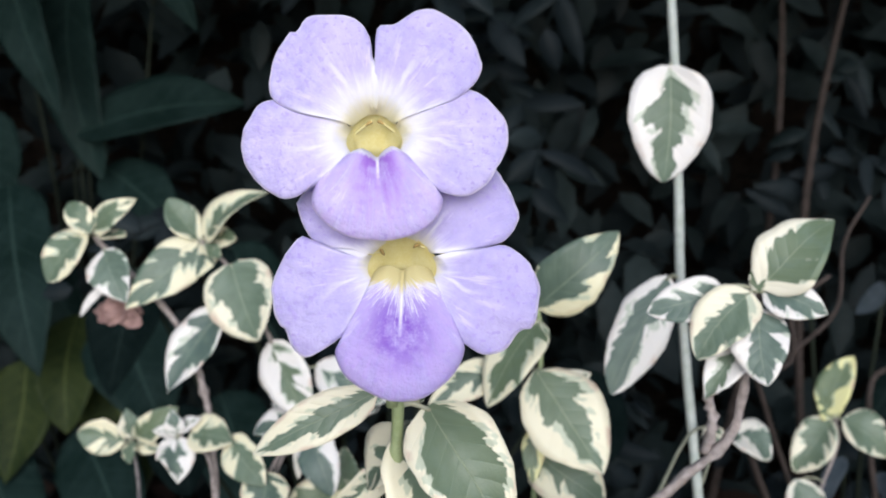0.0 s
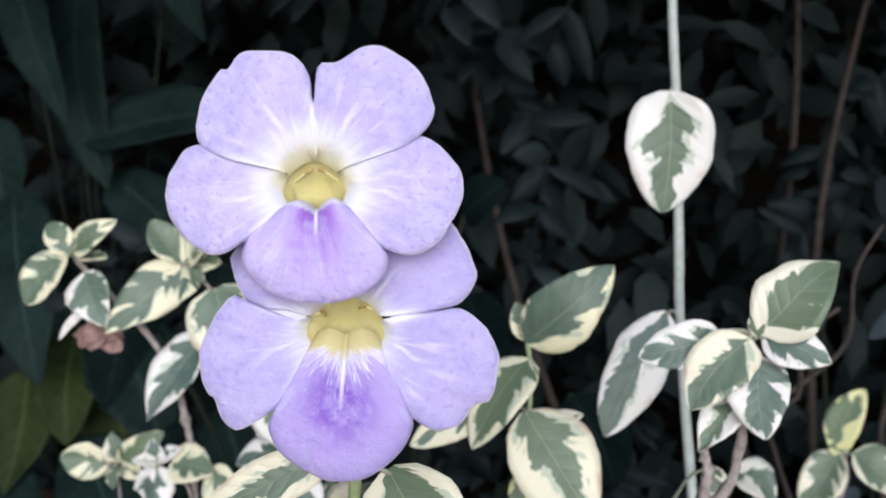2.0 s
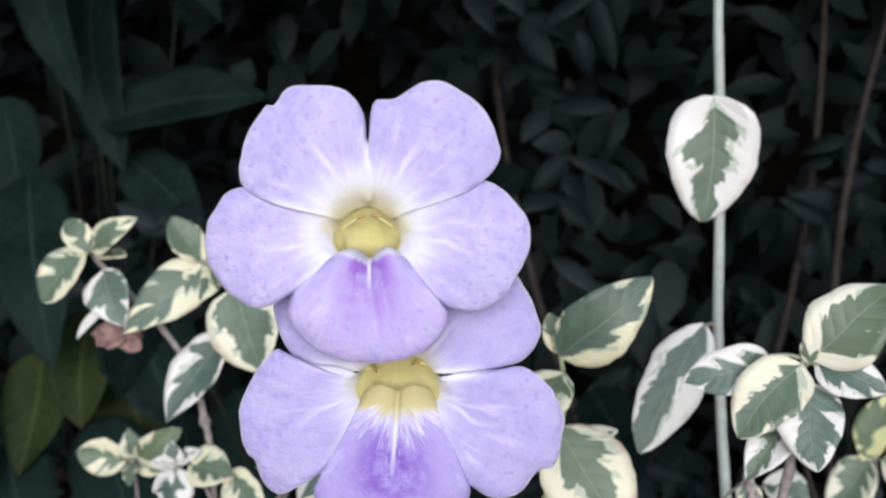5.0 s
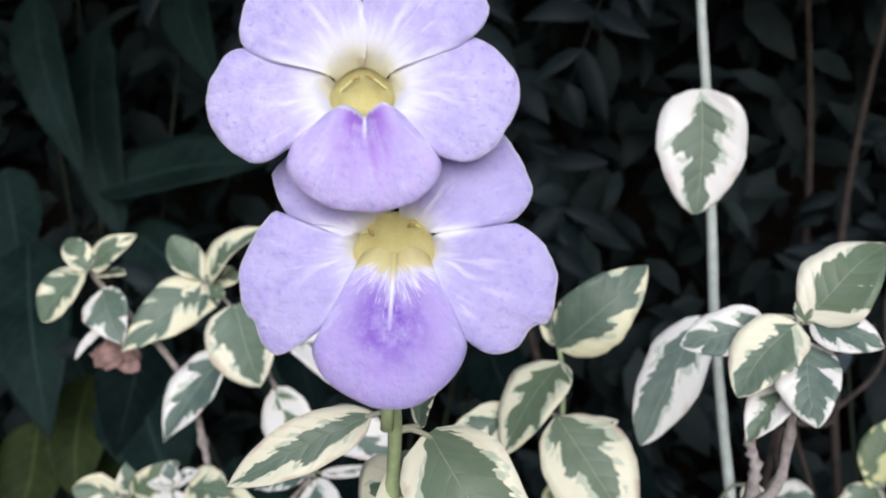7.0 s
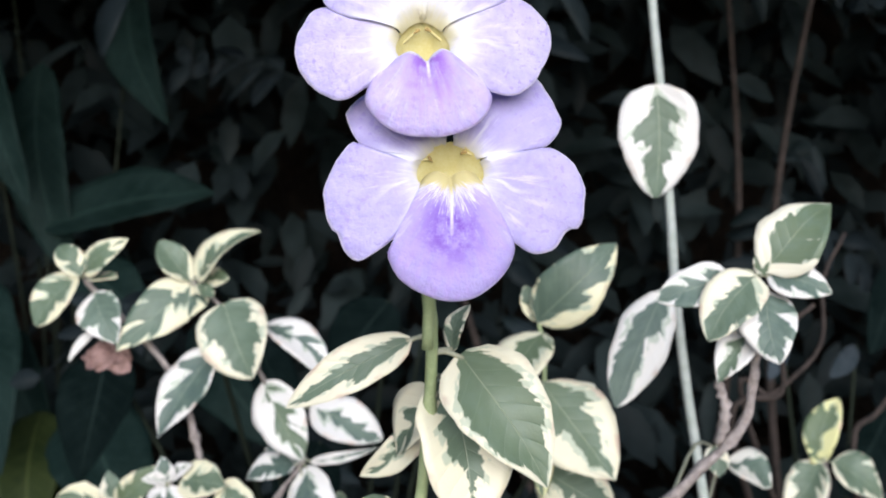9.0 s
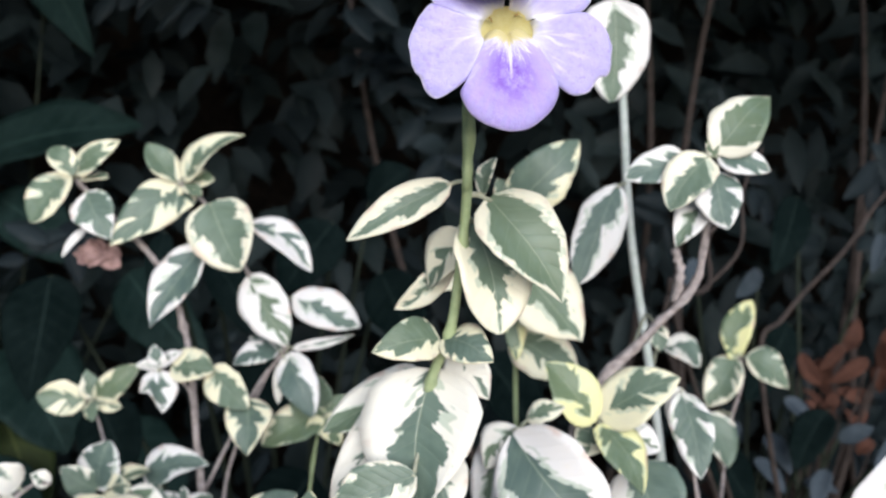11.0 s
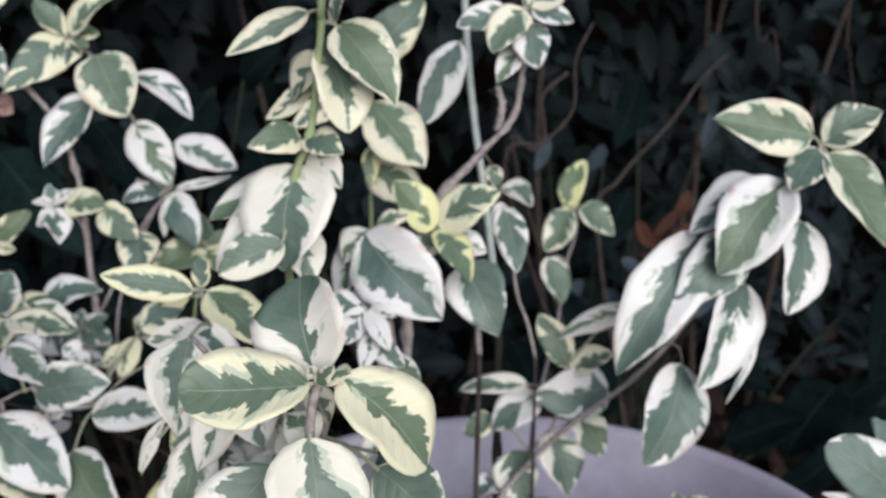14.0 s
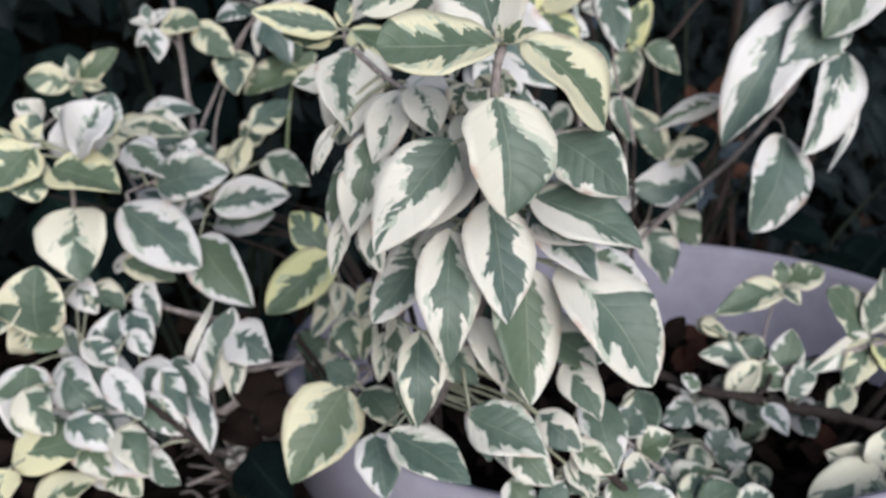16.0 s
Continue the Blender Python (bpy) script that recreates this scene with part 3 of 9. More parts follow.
leaf(plant, (-0.0577, 0.3788, 0.5096), (-0.0777, 0.3768, 0.5049), 0.0141, 0.59, 0.10, (-0.0560, 0.3783, 0.5082))
leaf(plant, (-0.0556, 0.3805, 0.5097), (-0.0709, 0.3841, 0.5150), 0.0063, 0.59, 0.10, (-0.0552, 0.3783, 0.5093))

plant = thing("shoot", (-0.0036, 0.2926, 0.3080), "upright shoot with a star of cream-margined leaves", "plant shoot", GROUP)
stem(plant, [(-0.1553, 0.4573, 0.4701), (-0.1470, 0.4383, 0.4571), (-0.1394, 0.4151, 0.4471), (-0.1307, 0.3956, 0.4306), (-0.1225, 0.3775, 0.4138)], 0.0006, 0.0010, STEM_WOOD, 0.1, 7)
stem(plant, [(-0.1225, 0.3775, 0.4138), (-0.0371, 0.3165, 0.3950), (-0.0036, 0.2926, 0.3080)], 0.0009, 0.0010, TWIG, 0.3, 5)
leaf(plant, (-0.1583, 0.4552, 0.4701), (-0.1814, 0.4540, 0.4753), 0.0179, 0.77, 0.75, (-0.1553, 0.4573, 0.4701))
leaf(plant, (-0.1552, 0.4575, 0.4715), (-0.1574, 0.4582, 0.4868), 0.0116, 0.98, 0.50, (-0.1553, 0.4573, 0.4701))
leaf(plant, (-0.1535, 0.4571, 0.4715), (-0.1304, 0.4526, 0.4891), 0.0144, 0.70, 0.75, (-0.1553, 0.4573, 0.4701))
leaf(plant, (-0.1540, 0.4528, 0.4711), (-0.1530, 0.4444, 0.4631), 0.0100, 0.92, 0.75, (-0.1553, 0.4573, 0.4701))
leaf(plant, (-0.1524, 0.4549, 0.4697), (-0.1394, 0.4496, 0.4681), 0.0083, 0.25, 0.75, (-0.1548, 0.4572, 0.4686))
leaf(plant, (-0.1383, 0.3814, 0.4501), (-0.1325, 0.3793, 0.4725), 0.0222, 0.81, 0.10, (-0.1327, 0.3830, 0.4515))
leaf(plant, (-0.1368, 0.3811, 0.4501), (-0.1144, 0.3722, 0.4604), 0.0118, 0.70, 0.75, (-0.1326, 0.3830, 0.4510))
leaf(plant, (-0.1388, 0.3814, 0.4493), (-0.1536, 0.3797, 0.4614), 0.0144, 0.92, 0.40, (-0.1326, 0.3830, 0.4510))
leaf(plant, (-0.1359, 0.3788, 0.4495), (-0.1214, 0.3676, 0.4549), 0.0128, 0.37, 0.75, (-0.1323, 0.3829, 0.4499))
leaf(plant, (-0.1188, 0.3825, 0.4547), (-0.0896, 0.3739, 0.4611), 0.0182, 0.77, 0.10, (-0.1326, 0.3830, 0.4510))
leaf(plant, (-0.1353, 0.3746, 0.4495), (-0.1438, 0.3638, 0.4343), 0.0177, 0.65, 0.75, (-0.1322, 0.3828, 0.4493))

plant = thing("shoot", (-0.0004, 0.2969, 0.3080), "thin shoot with small white rosette and cream leaves", "plant shoot", GROUP)
stem(plant, [(-0.1092, 0.3774, 0.5040), (-0.1040, 0.3778, 0.4997), (-0.0967, 0.3776, 0.4929), (-0.0953, 0.3800, 0.4682), (-0.0945, 0.3774, 0.4500), (-0.0942, 0.3722, 0.4137)], 0.0005, 0.0009, STEM_WOOD, 0.1, 7)
stem(plant, [(-0.1039, 0.3784, 0.5035), (-0.0875, 0.3752, 0.5030), (-0.0714, 0.3705, 0.4903)], 0.0004, 0.0005, STEM_WOOD, 0.1, 7)
stem(plant, [(-0.0942, 0.3722, 0.4137), (-0.0324, 0.3226, 0.3950), (-0.0004, 0.2969, 0.3080)], 0.0008, 0.0009, TWIG, 0.3, 5)
leaf(plant, (-0.1092, 0.3774, 0.5040), (-0.1112, 0.3772, 0.5150), 0.0082, 0.59, 0.10, (-0.1092, 0.3774, 0.5040))
leaf(plant, (-0.1097, 0.3774, 0.5034), (-0.1185, 0.3744, 0.5070), 0.0071, 0.14, 0.20, (-0.1092, 0.3774, 0.5040))
leaf(plant, (-0.1087, 0.3771, 0.5029), (-0.1068, 0.3663, 0.4872), 0.0147, 0.70, 0.10, (-0.1084, 0.3774, 0.5033))
leaf(plant, (-0.1084, 0.3793, 0.5046), (-0.0989, 0.3765, 0.5115), 0.0067, 0.25, 0.10, (-0.1089, 0.3774, 0.5037))
leaf(plant, (-0.1095, 0.3752, 0.5031), (-0.1169, 0.3714, 0.4952), 0.0066, 0.25, 0.10, (-0.1090, 0.3774, 0.5038))
leaf(plant, (-0.1038, 0.3785, 0.5046), (-0.0849, 0.3708, 0.5038), 0.0174, 0.65, 0.75, (-0.1039, 0.3784, 0.5035))
leaf(plant, (-0.0872, 0.3753, 0.5035), (-0.0708, 0.3628, 0.4879), 0.0163, 0.72, 0.75, (-0.0875, 0.3752, 0.5030))
leaf(plant, (-0.0714, 0.3705, 0.4903), (-0.0716, 0.3553, 0.4698), 0.0203, 0.77, 0.75, (-0.0714, 0.3705, 0.4903))

plant = thing("shoot", (0.0098, 0.3077, 0.3080), "short shoot with dark green leaves edged yellow", "plant shoot", GROUP)
stem(plant, [(-0.0378, 0.3814, 0.4812), (-0.0437, 0.3792, 0.4573), (-0.0502, 0.3737, 0.4096)], 0.0005, 0.0008, STEM_GREEN, 0.1, 7)
stem(plant, [(-0.0502, 0.3737, 0.4096), (-0.0178, 0.3381, 0.3950), (0.0098, 0.3077, 0.3080)], 0.0007, 0.0008, TWIG, 0.3, 5)
leaf(plant, (-0.0389, 0.3816, 0.4806), (-0.0665, 0.3747, 0.4681), 0.0191, 0.92, 0.75, (-0.0380, 0.3814, 0.4806))
leaf(plant, (-0.0378, 0.3814, 0.4812), (-0.0406, 0.3840, 0.4958), 0.0107, 0.92, 0.75, (-0.0378, 0.3814, 0.4812))
leaf(plant, (-0.0373, 0.3810, 0.4785), (-0.0271, 0.3802, 0.4865), 0.0091, 0.81, 0.75, (-0.0384, 0.3812, 0.4787))
leaf(plant, (-0.0381, 0.3760, 0.4785), (-0.0318, 0.3633, 0.4695), 0.0105, 0.59, 0.90, (-0.0386, 0.3811, 0.4781))
leaf(plant, (-0.0382, 0.3758, 0.4772), (-0.0463, 0.3716, 0.4733), 0.0095, 0.48, 0.90, (-0.0389, 0.3810, 0.4769))

plant = thing("flowering_shoot", (-0.0132, 0.1993, 0.3080), "upright flowering shoot with two violet trumpet flowers and cream-edged leaves", "plant shoot", GROUP)
stem(plant, [(-0.0093, 0.1670, 0.6127), (-0.0089, 0.1693, 0.6035), (-0.0084, 0.1729, 0.5906), (-0.0093, 0.1768, 0.5743), (-0.0116, 0.1806, 0.5549), (-0.0157, 0.1830, 0.5440), (-0.0175, 0.1888, 0.5305), (-0.0172, 0.1980, 0.5050), (-0.0150, 0.2076, 0.4771)], 0.0011, 0.0014, STEM_GREEN, 0.1, 7)
stem(plant, [(-0.0150, 0.2076, 0.4771), (-0.0150, 0.1985, 0.3943), (-0.0132, 0.1993, 0.3080)], 0.0013, 0.0014, TWIG, 0.3, 5)
leaf(plant, (-0.0123, 0.1726, 0.5918), (-0.0367, 0.1723, 0.5794), 0.0091, 0.30, 0.60, (-0.0085, 0.1726, 0.5919), heart_green=((0.2, 0.5, 0.5, 0.4, 0.2), (0.2, 0.4, 0.4, 0.3, 0.1)))
leaf(plant, (-0.0045, 0.1754, 0.5887), (-0.0009, 0.1764, 0.5977), 0.0043, 0.90, 0.50, (-0.0085, 0.1733, 0.5889))
leaf(plant, (-0.0028, 0.1751, 0.5882), (0.0124, 0.1647, 0.5645), 0.0182, 0.78, 0.60, (-0.0085, 0.1735, 0.5885), heart_green=((0.6, 0.72, 0.72, 0.65, 0.4), (0.55, 0.7, 0.72, 0.65, 0.4)))
leaf(plant, (-0.0056, 0.1821, 0.5828), (-0.0012, 0.1703, 0.5564), 0.0194, 0.50, 0.65, (-0.0088, 0.1749, 0.5827), (0.5, 0.6), (0.1, -0.5), heart_green=((0.8, 0.6, 0.3, 0.1, 0), (0.4, 0.5, 0.3, 0.1, 0)))
leaf(plant, (-0.0071, 0.1836, 0.5795), (-0.0159, 0.1881, 0.5648), 0.0128, 0.30, 0.60, (-0.0091, 0.1757, 0.5793))
leaf(plant, (-0.0085, 0.1917, 0.5713), (-0.0237, 0.1940, 0.5589), 0.0073, 0.40, 0.60, (-0.0098, 0.1779, 0.5702))
leaf(plant, (-0.0139, 0.1808, 0.5531), (-0.0309, 0.1753, 0.5525), 0.0111, 0.72, 0.75, (-0.0124, 0.1811, 0.5526))
leaf(plant, (-0.0131, 0.1807, 0.5536), (-0.0032, 0.1699, 0.5501), 0.0108, 0.75, 0.75, (-0.0121, 0.1809, 0.5534))
leaf(plant, (-0.0151, 0.1863, 0.5451), (-0.0210, 0.1743, 0.5131), 0.0305, 0.48, 0.32, (-0.0155, 0.1828, 0.5445), (0.42, 0.72), (0, 0.65), heart_green=((0.06, 0.3, 0.45, 0.6, 0.8), (0.02, 0.25, 0.45, 0.65, 0.8)))
leaf(plant, (-0.0156, 0.1922, 0.5414), (-0.0413, 0.1906, 0.5109), 0.0154, 0.08, 0.32, (-0.0164, 0.1854, 0.5384))
leaf(plant, (-0.0156, 0.1942, 0.5410), (-0.0427, 0.1994, 0.5261), 0.0149, 0.75, 0.32, (-0.0165, 0.1858, 0.5374))
leaf(plant, (-0.0103, 0.1870, 0.5492), (-0.0018, 0.1817, 0.5376), 0.0106, 0.00, 0.32, (-0.0137, 0.1818, 0.5493))
leaf(plant, (-0.0213, 0.1726, 0.5227), (-0.0415, 0.1720, 0.5144), 0.0137, 0.55, 0.50, (-0.0175, 0.1894, 0.5291), heart_green=((0.3, 0.3, 0.2, 0.2, 0.1), (0.9, 0.9, 0.9, 0.9, 0.8)))
leaf(plant, (-0.0174, 0.1901, 0.5237), (-0.0119, 0.1793, 0.5077), 0.0169, 0.10, 0.32, (-0.0175, 0.1912, 0.5239))
flower_plant = plant

plant = thing("shoot", (-0.0056, 0.1852, 0.3080), "shoot tip with a star of yellow-margined leaves", "plant shoot", GROUP)
stem(plant, [(-0.0467, 0.1753, 0.5090), (-0.0453, 0.1745, 0.4958), (-0.0428, 0.1751, 0.4753), (-0.0418, 0.1753, 0.4509)], 0.0007, 0.0010, STEM_WOOD, 0.1, 7)
stem(plant, [(-0.0418, 0.1753, 0.4509), (-0.0398, 0.1625, 0.3950), (-0.0056, 0.1852, 0.3080)], 0.0009, 0.0010, TWIG, 0.3, 5)
leaf(plant, (-0.0489, 0.1727, 0.5096), (-0.0753, 0.1725, 0.5163), 0.0112, 0.70, 0.90, (-0.0467, 0.1753, 0.5090), heart_green=((0.5, 0.55, 0.5, 0.4, 0.2), (0.4, 0.5, 0.5, 0.4, 0.2)))
leaf(plant, (-0.0464, 0.1743, 0.5102), (-0.0464, 0.1742, 0.5201), 0.0059, 0.85, 0.90, (-0.0467, 0.1753, 0.5090))
leaf(plant, (-0.0450, 0.1728, 0.5094), (-0.0298, 0.1512, 0.4977), 0.0156, 0.75, 0.90, (-0.0467, 0.1753, 0.5090), heart_green=((0.3, 0.6, 0.6, 0.4, 0.2), (0.3, 0.5, 0.4, 0.5, 0.4)))
leaf(plant, (-0.0502, 0.1778, 0.5064), (-0.0663, 0.1821, 0.5083), 0.0078, 0.75, 0.90, (-0.0465, 0.1752, 0.5070))
leaf(plant, (-0.0445, 0.1746, 0.4974), (-0.0526, 0.1588, 0.4761), 0.0230, 0.55, 0.35, (-0.0454, 0.1746, 0.4972), heart_green=((0.5, 0.3, 0.4, 0.3, 0.3), (0.6, 0.5, 0.3, 0.2, 0.3)))
leaf(plant, (-0.0449, 0.1795, 0.4942), (-0.0638, 0.1783, 0.4929), 0.0111, 0.30, 0.30, (-0.0450, 0.1746, 0.4937))

plant = thing("shoot", (0.0196, 0.2056, 0.3080), "shoot with large white-margined leaves", "plant shoot", GROUP)
stem(plant, [(0.0175, 0.2376, 0.5117), (0.0246, 0.2413, 0.4899), (0.0292, 0.2422, 0.4613)], 0.0008, 0.0011, STEM_WOOD, 0.1, 7)
stem(plant, [(0.0292, 0.2422, 0.4613), (0.0196, 0.2056, 0.3912), (0.0196, 0.2056, 0.3080)], 0.0010, 0.0011, TWIG, 0.3, 5)
leaf(plant, (0.0162, 0.2343, 0.5117), (0.0400, 0.2108, 0.4824), 0.0300, 0.55, 0.10, (0.0175, 0.2376, 0.5117), None, (0.1, 0.5), heart_green=((0.05, 0.1, 0.3, 0.4, 0.5), (0.3, 0.75, 0.5, 0.5, 0.6)))
leaf(plant, (0.0191, 0.2396, 0.5120), (0.0074, 0.2344, 0.5008), 0.0130, 0.40, 0.30, (0.0177, 0.2376, 0.5112))
leaf(plant, (0.0233, 0.2446, 0.5125), (0.0355, 0.2429, 0.5166), 0.0087, 0.40, 0.60, (0.0183, 0.2379, 0.5095))
leaf(plant, (0.0176, 0.2454, 0.5106), (0.0064, 0.2380, 0.4844), 0.0132, 0.30, 0.10, (0.0183, 0.2379, 0.5095))
leaf(plant, (0.0231, 0.2360, 0.4918), (0.0107, 0.2238, 0.4704), 0.0165, 0.50, 0.10, (0.0237, 0.2407, 0.4927))

plant = thing("shoot", (0.0595, 0.2272, 0.3080), "leafy shoot with a yellow-green star at its tip", "plant shoot", GROUP)
stem(plant, [(0.0492, 0.2527, 0.5085), (0.0584, 0.2535, 0.4955), (0.0673, 0.2560, 0.4774), (0.0694, 0.2543, 0.4522)], 0.0008, 0.0012, STEM_WOOD, 0.1, 7)
stem(plant, [(0.0694, 0.2543, 0.4522), (0.0595, 0.2272, 0.3851), (0.0595, 0.2272, 0.3080)], 0.0011, 0.0012, TWIG, 0.3, 5)
leaf(plant, (0.0470, 0.2496, 0.5084), (0.0316, 0.2532, 0.5288), 0.0165, 0.70, 0.95, (0.0492, 0.2527, 0.5085))
leaf(plant, (0.0490, 0.2496, 0.5105), (0.0721, 0.2396, 0.5253), 0.0201, 0.50, 0.80, (0.0492, 0.2527, 0.5085))
leaf(plant, (0.0485, 0.2472, 0.5089), (0.0574, 0.2308, 0.4905), 0.0161, 0.70, 0.95, (0.0492, 0.2527, 0.5085))
leaf(plant, (0.0605, 0.2506, 0.4931), (0.0698, 0.2319, 0.4671), 0.0243, 0.80, 0.15, (0.0596, 0.2538, 0.4931), heart_green=((0.8, 0.95, 1, 1, 1), (0.3, 0.5, 0.6, 0.9, 0.8)))
leaf(plant, (0.0549, 0.2533, 0.5050), (0.0704, 0.2494, 0.4981), 0.0140, 0.30, 0.10, (0.0527, 0.2530, 0.5035))
leaf(plant, (0.0491, 0.2544, 0.5050), (0.0415, 0.2439, 0.4993), 0.0118, 0.50, 0.60, (0.0508, 0.2528, 0.5062))

plant = thing("shoot", (0.0953, 0.2545, 0.3080), "short side shoot with round white-edged leaves", "plant shoot", GROUP)
stem(plant, [(0.0805, 0.2564, 0.5155), (0.0835, 0.2574, 0.5042), (0.0861, 0.2554, 0.4789), (0.0913, 0.2544, 0.4637), (0.0953, 0.2545, 0.4480)], 0.0005, 0.0008, STEM_WOOD, 0.1, 7)
stem(plant, [(0.0953, 0.2545, 0.4480), (0.0953, 0.2545, 0.3780), (0.0953, 0.2545, 0.3080)], 0.0007, 0.0008, TWIG, 0.3, 5)
leaf(plant, (0.0781, 0.2519, 0.5166), (0.0795, 0.2378, 0.4912), 0.0139, 0.80, 0.10, (0.0805, 0.2564, 0.5155))
leaf(plant, (0.0788, 0.2550, 0.5176), (0.0754, 0.2539, 0.5054), 0.0073, 0.10, 0.20, (0.0805, 0.2564, 0.5155))

plant = thing("shoot", (0.0375, 0.2556, 0.3080), "knobbly grey woody twig with white-edged leaves at its tip", "plant shoot", GROUP)
stem(plant, [(0.0830, 0.2443, 0.5959), (0.0827, 0.2429, 0.5856), (0.0822, 0.2435, 0.5741), (0.0795, 0.2454, 0.5544), (0.0672, 0.2498, 0.5391), (0.0495, 0.2554, 0.5184), (0.0409, 0.2571, 0.4965), (0.0384, 0.2581, 0.4709), (0.0383, 0.2603, 0.4484)], 0.0008, 0.0022, STEM_WOOD, 0.9, 18)
stem(plant, [(0.0725, 0.2463, 0.5663), (0.0746, 0.2458, 0.5584), (0.0732, 0.2478, 0.5483)], 0.0009, 0.0012, STEM_WOOD, 0.9, 18)
stem(plant, [(0.0383, 0.2603, 0.4484), (0.0375, 0.2556, 0.3801), (0.0375, 0.2556, 0.3080)], 0.0020, 0.0022, TWIG, 0.3, 5)
leaf(plant, (0.0840, 0.2421, 0.5967), (0.1028, 0.2433, 0.6147), 0.0181, 0.75, 0.50, (0.0830, 0.2443, 0.5959))
leaf(plant, (0.0835, 0.2420, 0.5952), (0.0832, 0.2432, 0.6028), 0.0042, 0.98, 0.50, (0.0829, 0.2442, 0.5949))
leaf(plant, (0.0851, 0.2427, 0.5952), (0.1001, 0.2362, 0.5909), 0.0126, 0.70, 0.10, (0.0830, 0.2442, 0.5952))
leaf(plant, (0.0838, 0.2413, 0.5910), (0.0834, 0.2306, 0.5734), 0.0151, 0.72, 0.10, (0.0828, 0.2436, 0.5906))
leaf(plant, (0.0815, 0.2413, 0.5955), (0.0662, 0.2347, 0.5795), 0.0151, 0.68, 0.60, (0.0830, 0.2442, 0.5952))
leaf(plant, (0.0818, 0.2437, 0.5822), (0.0699, 0.2386, 0.5673), 0.0115, 0.60, 0.10, (0.0825, 0.2430, 0.5821))
leaf(plant, (0.0753, 0.2457, 0.5959), (0.0553, 0.2453, 0.5891), 0.0119, 0.75, 0.10, (0.0830, 0.2443, 0.5959))
leaf(plant, (0.1035, 0.3403, 0.5219), (0.1045, 0.3365, 0.5106), 0.0089, 0.90, 0.50, (0.0608, 0.2518, 0.5317))

plant = thing("shoot", (0.0979, 0.3099, 0.3080), "tall slender grey-green stem with a single pendant white-edged leaf", "plant shoot", GROUP)
stem(plant, [(0.0746, 0.3308, 0.7516), (0.0772, 0.3252, 0.6835), (0.0802, 0.3259, 0.6522), (0.0830, 0.3248, 0.6101), (0.0850, 0.3261, 0.5825), (0.0886, 0.3268, 0.5509), (0.0919, 0.3147, 0.5053), (0.0979, 0.3099, 0.4498)], 0.0015, 0.0019, STEM_GREY, 0.1, 0)
stem(plant, [(0.0979, 0.3099, 0.4498), (0.0979, 0.3099, 0.3789), (0.0979, 0.3099, 0.3080)], 0.0017, 0.0019, TWIG, 0.3, 5)
leaf(plant, (0.0768, 0.3195, 0.6551), (0.0768, 0.3215, 0.6158), 0.0277, 0.60, 0.10, (0.0787, 0.3258, 0.6549), (0.38, 0.62), heart_green=((0, 0.5, 0.42, 0.4, 0.7), (0, 0.42, 0.5, 0.36, 0.7)))
leaf(plant, (0.0796, 0.3213, 0.5833), (0.0575, 0.3026, 0.5465), 0.0192, 0.62, 0.15, (0.0820, 0.3176, 0.5835), heart_green=((0.3, 0.4, 0.3, 0.3, 0.6), (0.1, 0.4, 0.5, 0.8, 1)))
leaf(plant, (0.1228, 0.3803, 0.5030), (0.1396, 0.3736, 0.4942), 0.0190, 0.50, 0.30, (0.0919, 0.3147, 0.5053))
leaf(plant, (0.1128, 0.3708, 0.4496), (0.0942, 0.3591, 0.4409), 0.0145, 0.50, 0.40, (0.0976, 0.3102, 0.4526))

plant = thing("shoot", (0.0316, 0.2967, 0.3080), "shoot with broad cream-edged green leaves", "plant shoot", GROUP)
stem(plant, [(0.0330, 0.3098, 0.5754), (0.0340, 0.3050, 0.5660), (0.0331, 0.2996, 0.5522), (0.0321, 0.2985, 0.5291), (0.0316, 0.2967, 0.4897)], 0.0007, 0.0010, STEM_GREEN, 0.1, 7)
stem(plant, [(0.0316, 0.2967, 0.4897), (0.0316, 0.2967, 0.3988), (0.0316, 0.2967, 0.3080)], 0.0009, 0.0010, TWIG, 0.3, 5)
leaf(plant, (0.0325, 0.3087, 0.5751), (0.0590, 0.3052, 0.6013), 0.0209, 0.80, 0.85, (0.0330, 0.3094, 0.5747), heart_green=((0.8, 0.9, 0.9, 0.9, 0.9), (0.3, 0.5, 0.6, 0.7, 0.7)))
leaf(plant, (0.0332, 0.3117, 0.5750), (0.0295, 0.3158, 0.5868), 0.0084, 0.70, 0.85, (0.0330, 0.3098, 0.5754))
leaf(plant, (0.0327, 0.2992, 0.5729), (0.0146, 0.2848, 0.5492), 0.0198, 0.62, 0.70, (0.0336, 0.3067, 0.5694))
leaf(plant, (0.0312, 0.2944, 0.5577), (0.0508, 0.2754, 0.5301), 0.0270, 0.55, 0.65, (0.0333, 0.3007, 0.5550), heart_green=((0.7, 0.6, 0.5, 0.4, 0.3), (0.5, 0.5, 0.4, 0.3, 0.1)))
leaf(plant, (0.0213, 0.2965, 0.5579), (-0.0035, 0.2887, 0.5479), 0.0120, 0.35, 0.70, (0.0333, 0.3008, 0.5554))
leaf(plant, (0.0321, 0.2951, 0.5383), (0.0305, 0.2899, 0.5206), 0.0081, 0.50, 0.95, (0.0325, 0.2989, 0.5380))
leaf(plant, (0.0311, 0.2985, 0.5291), (0.0546, 0.2906, 0.5129), 0.0204, 0.70, 0.70, (0.0321, 0.2985, 0.5291))
leaf(plant, (0.0327, 0.2989, 0.5485), (0.0503, 0.3000, 0.5549), 0.0074, 0.20, 0.50, (0.0329, 0.2994, 0.5486))

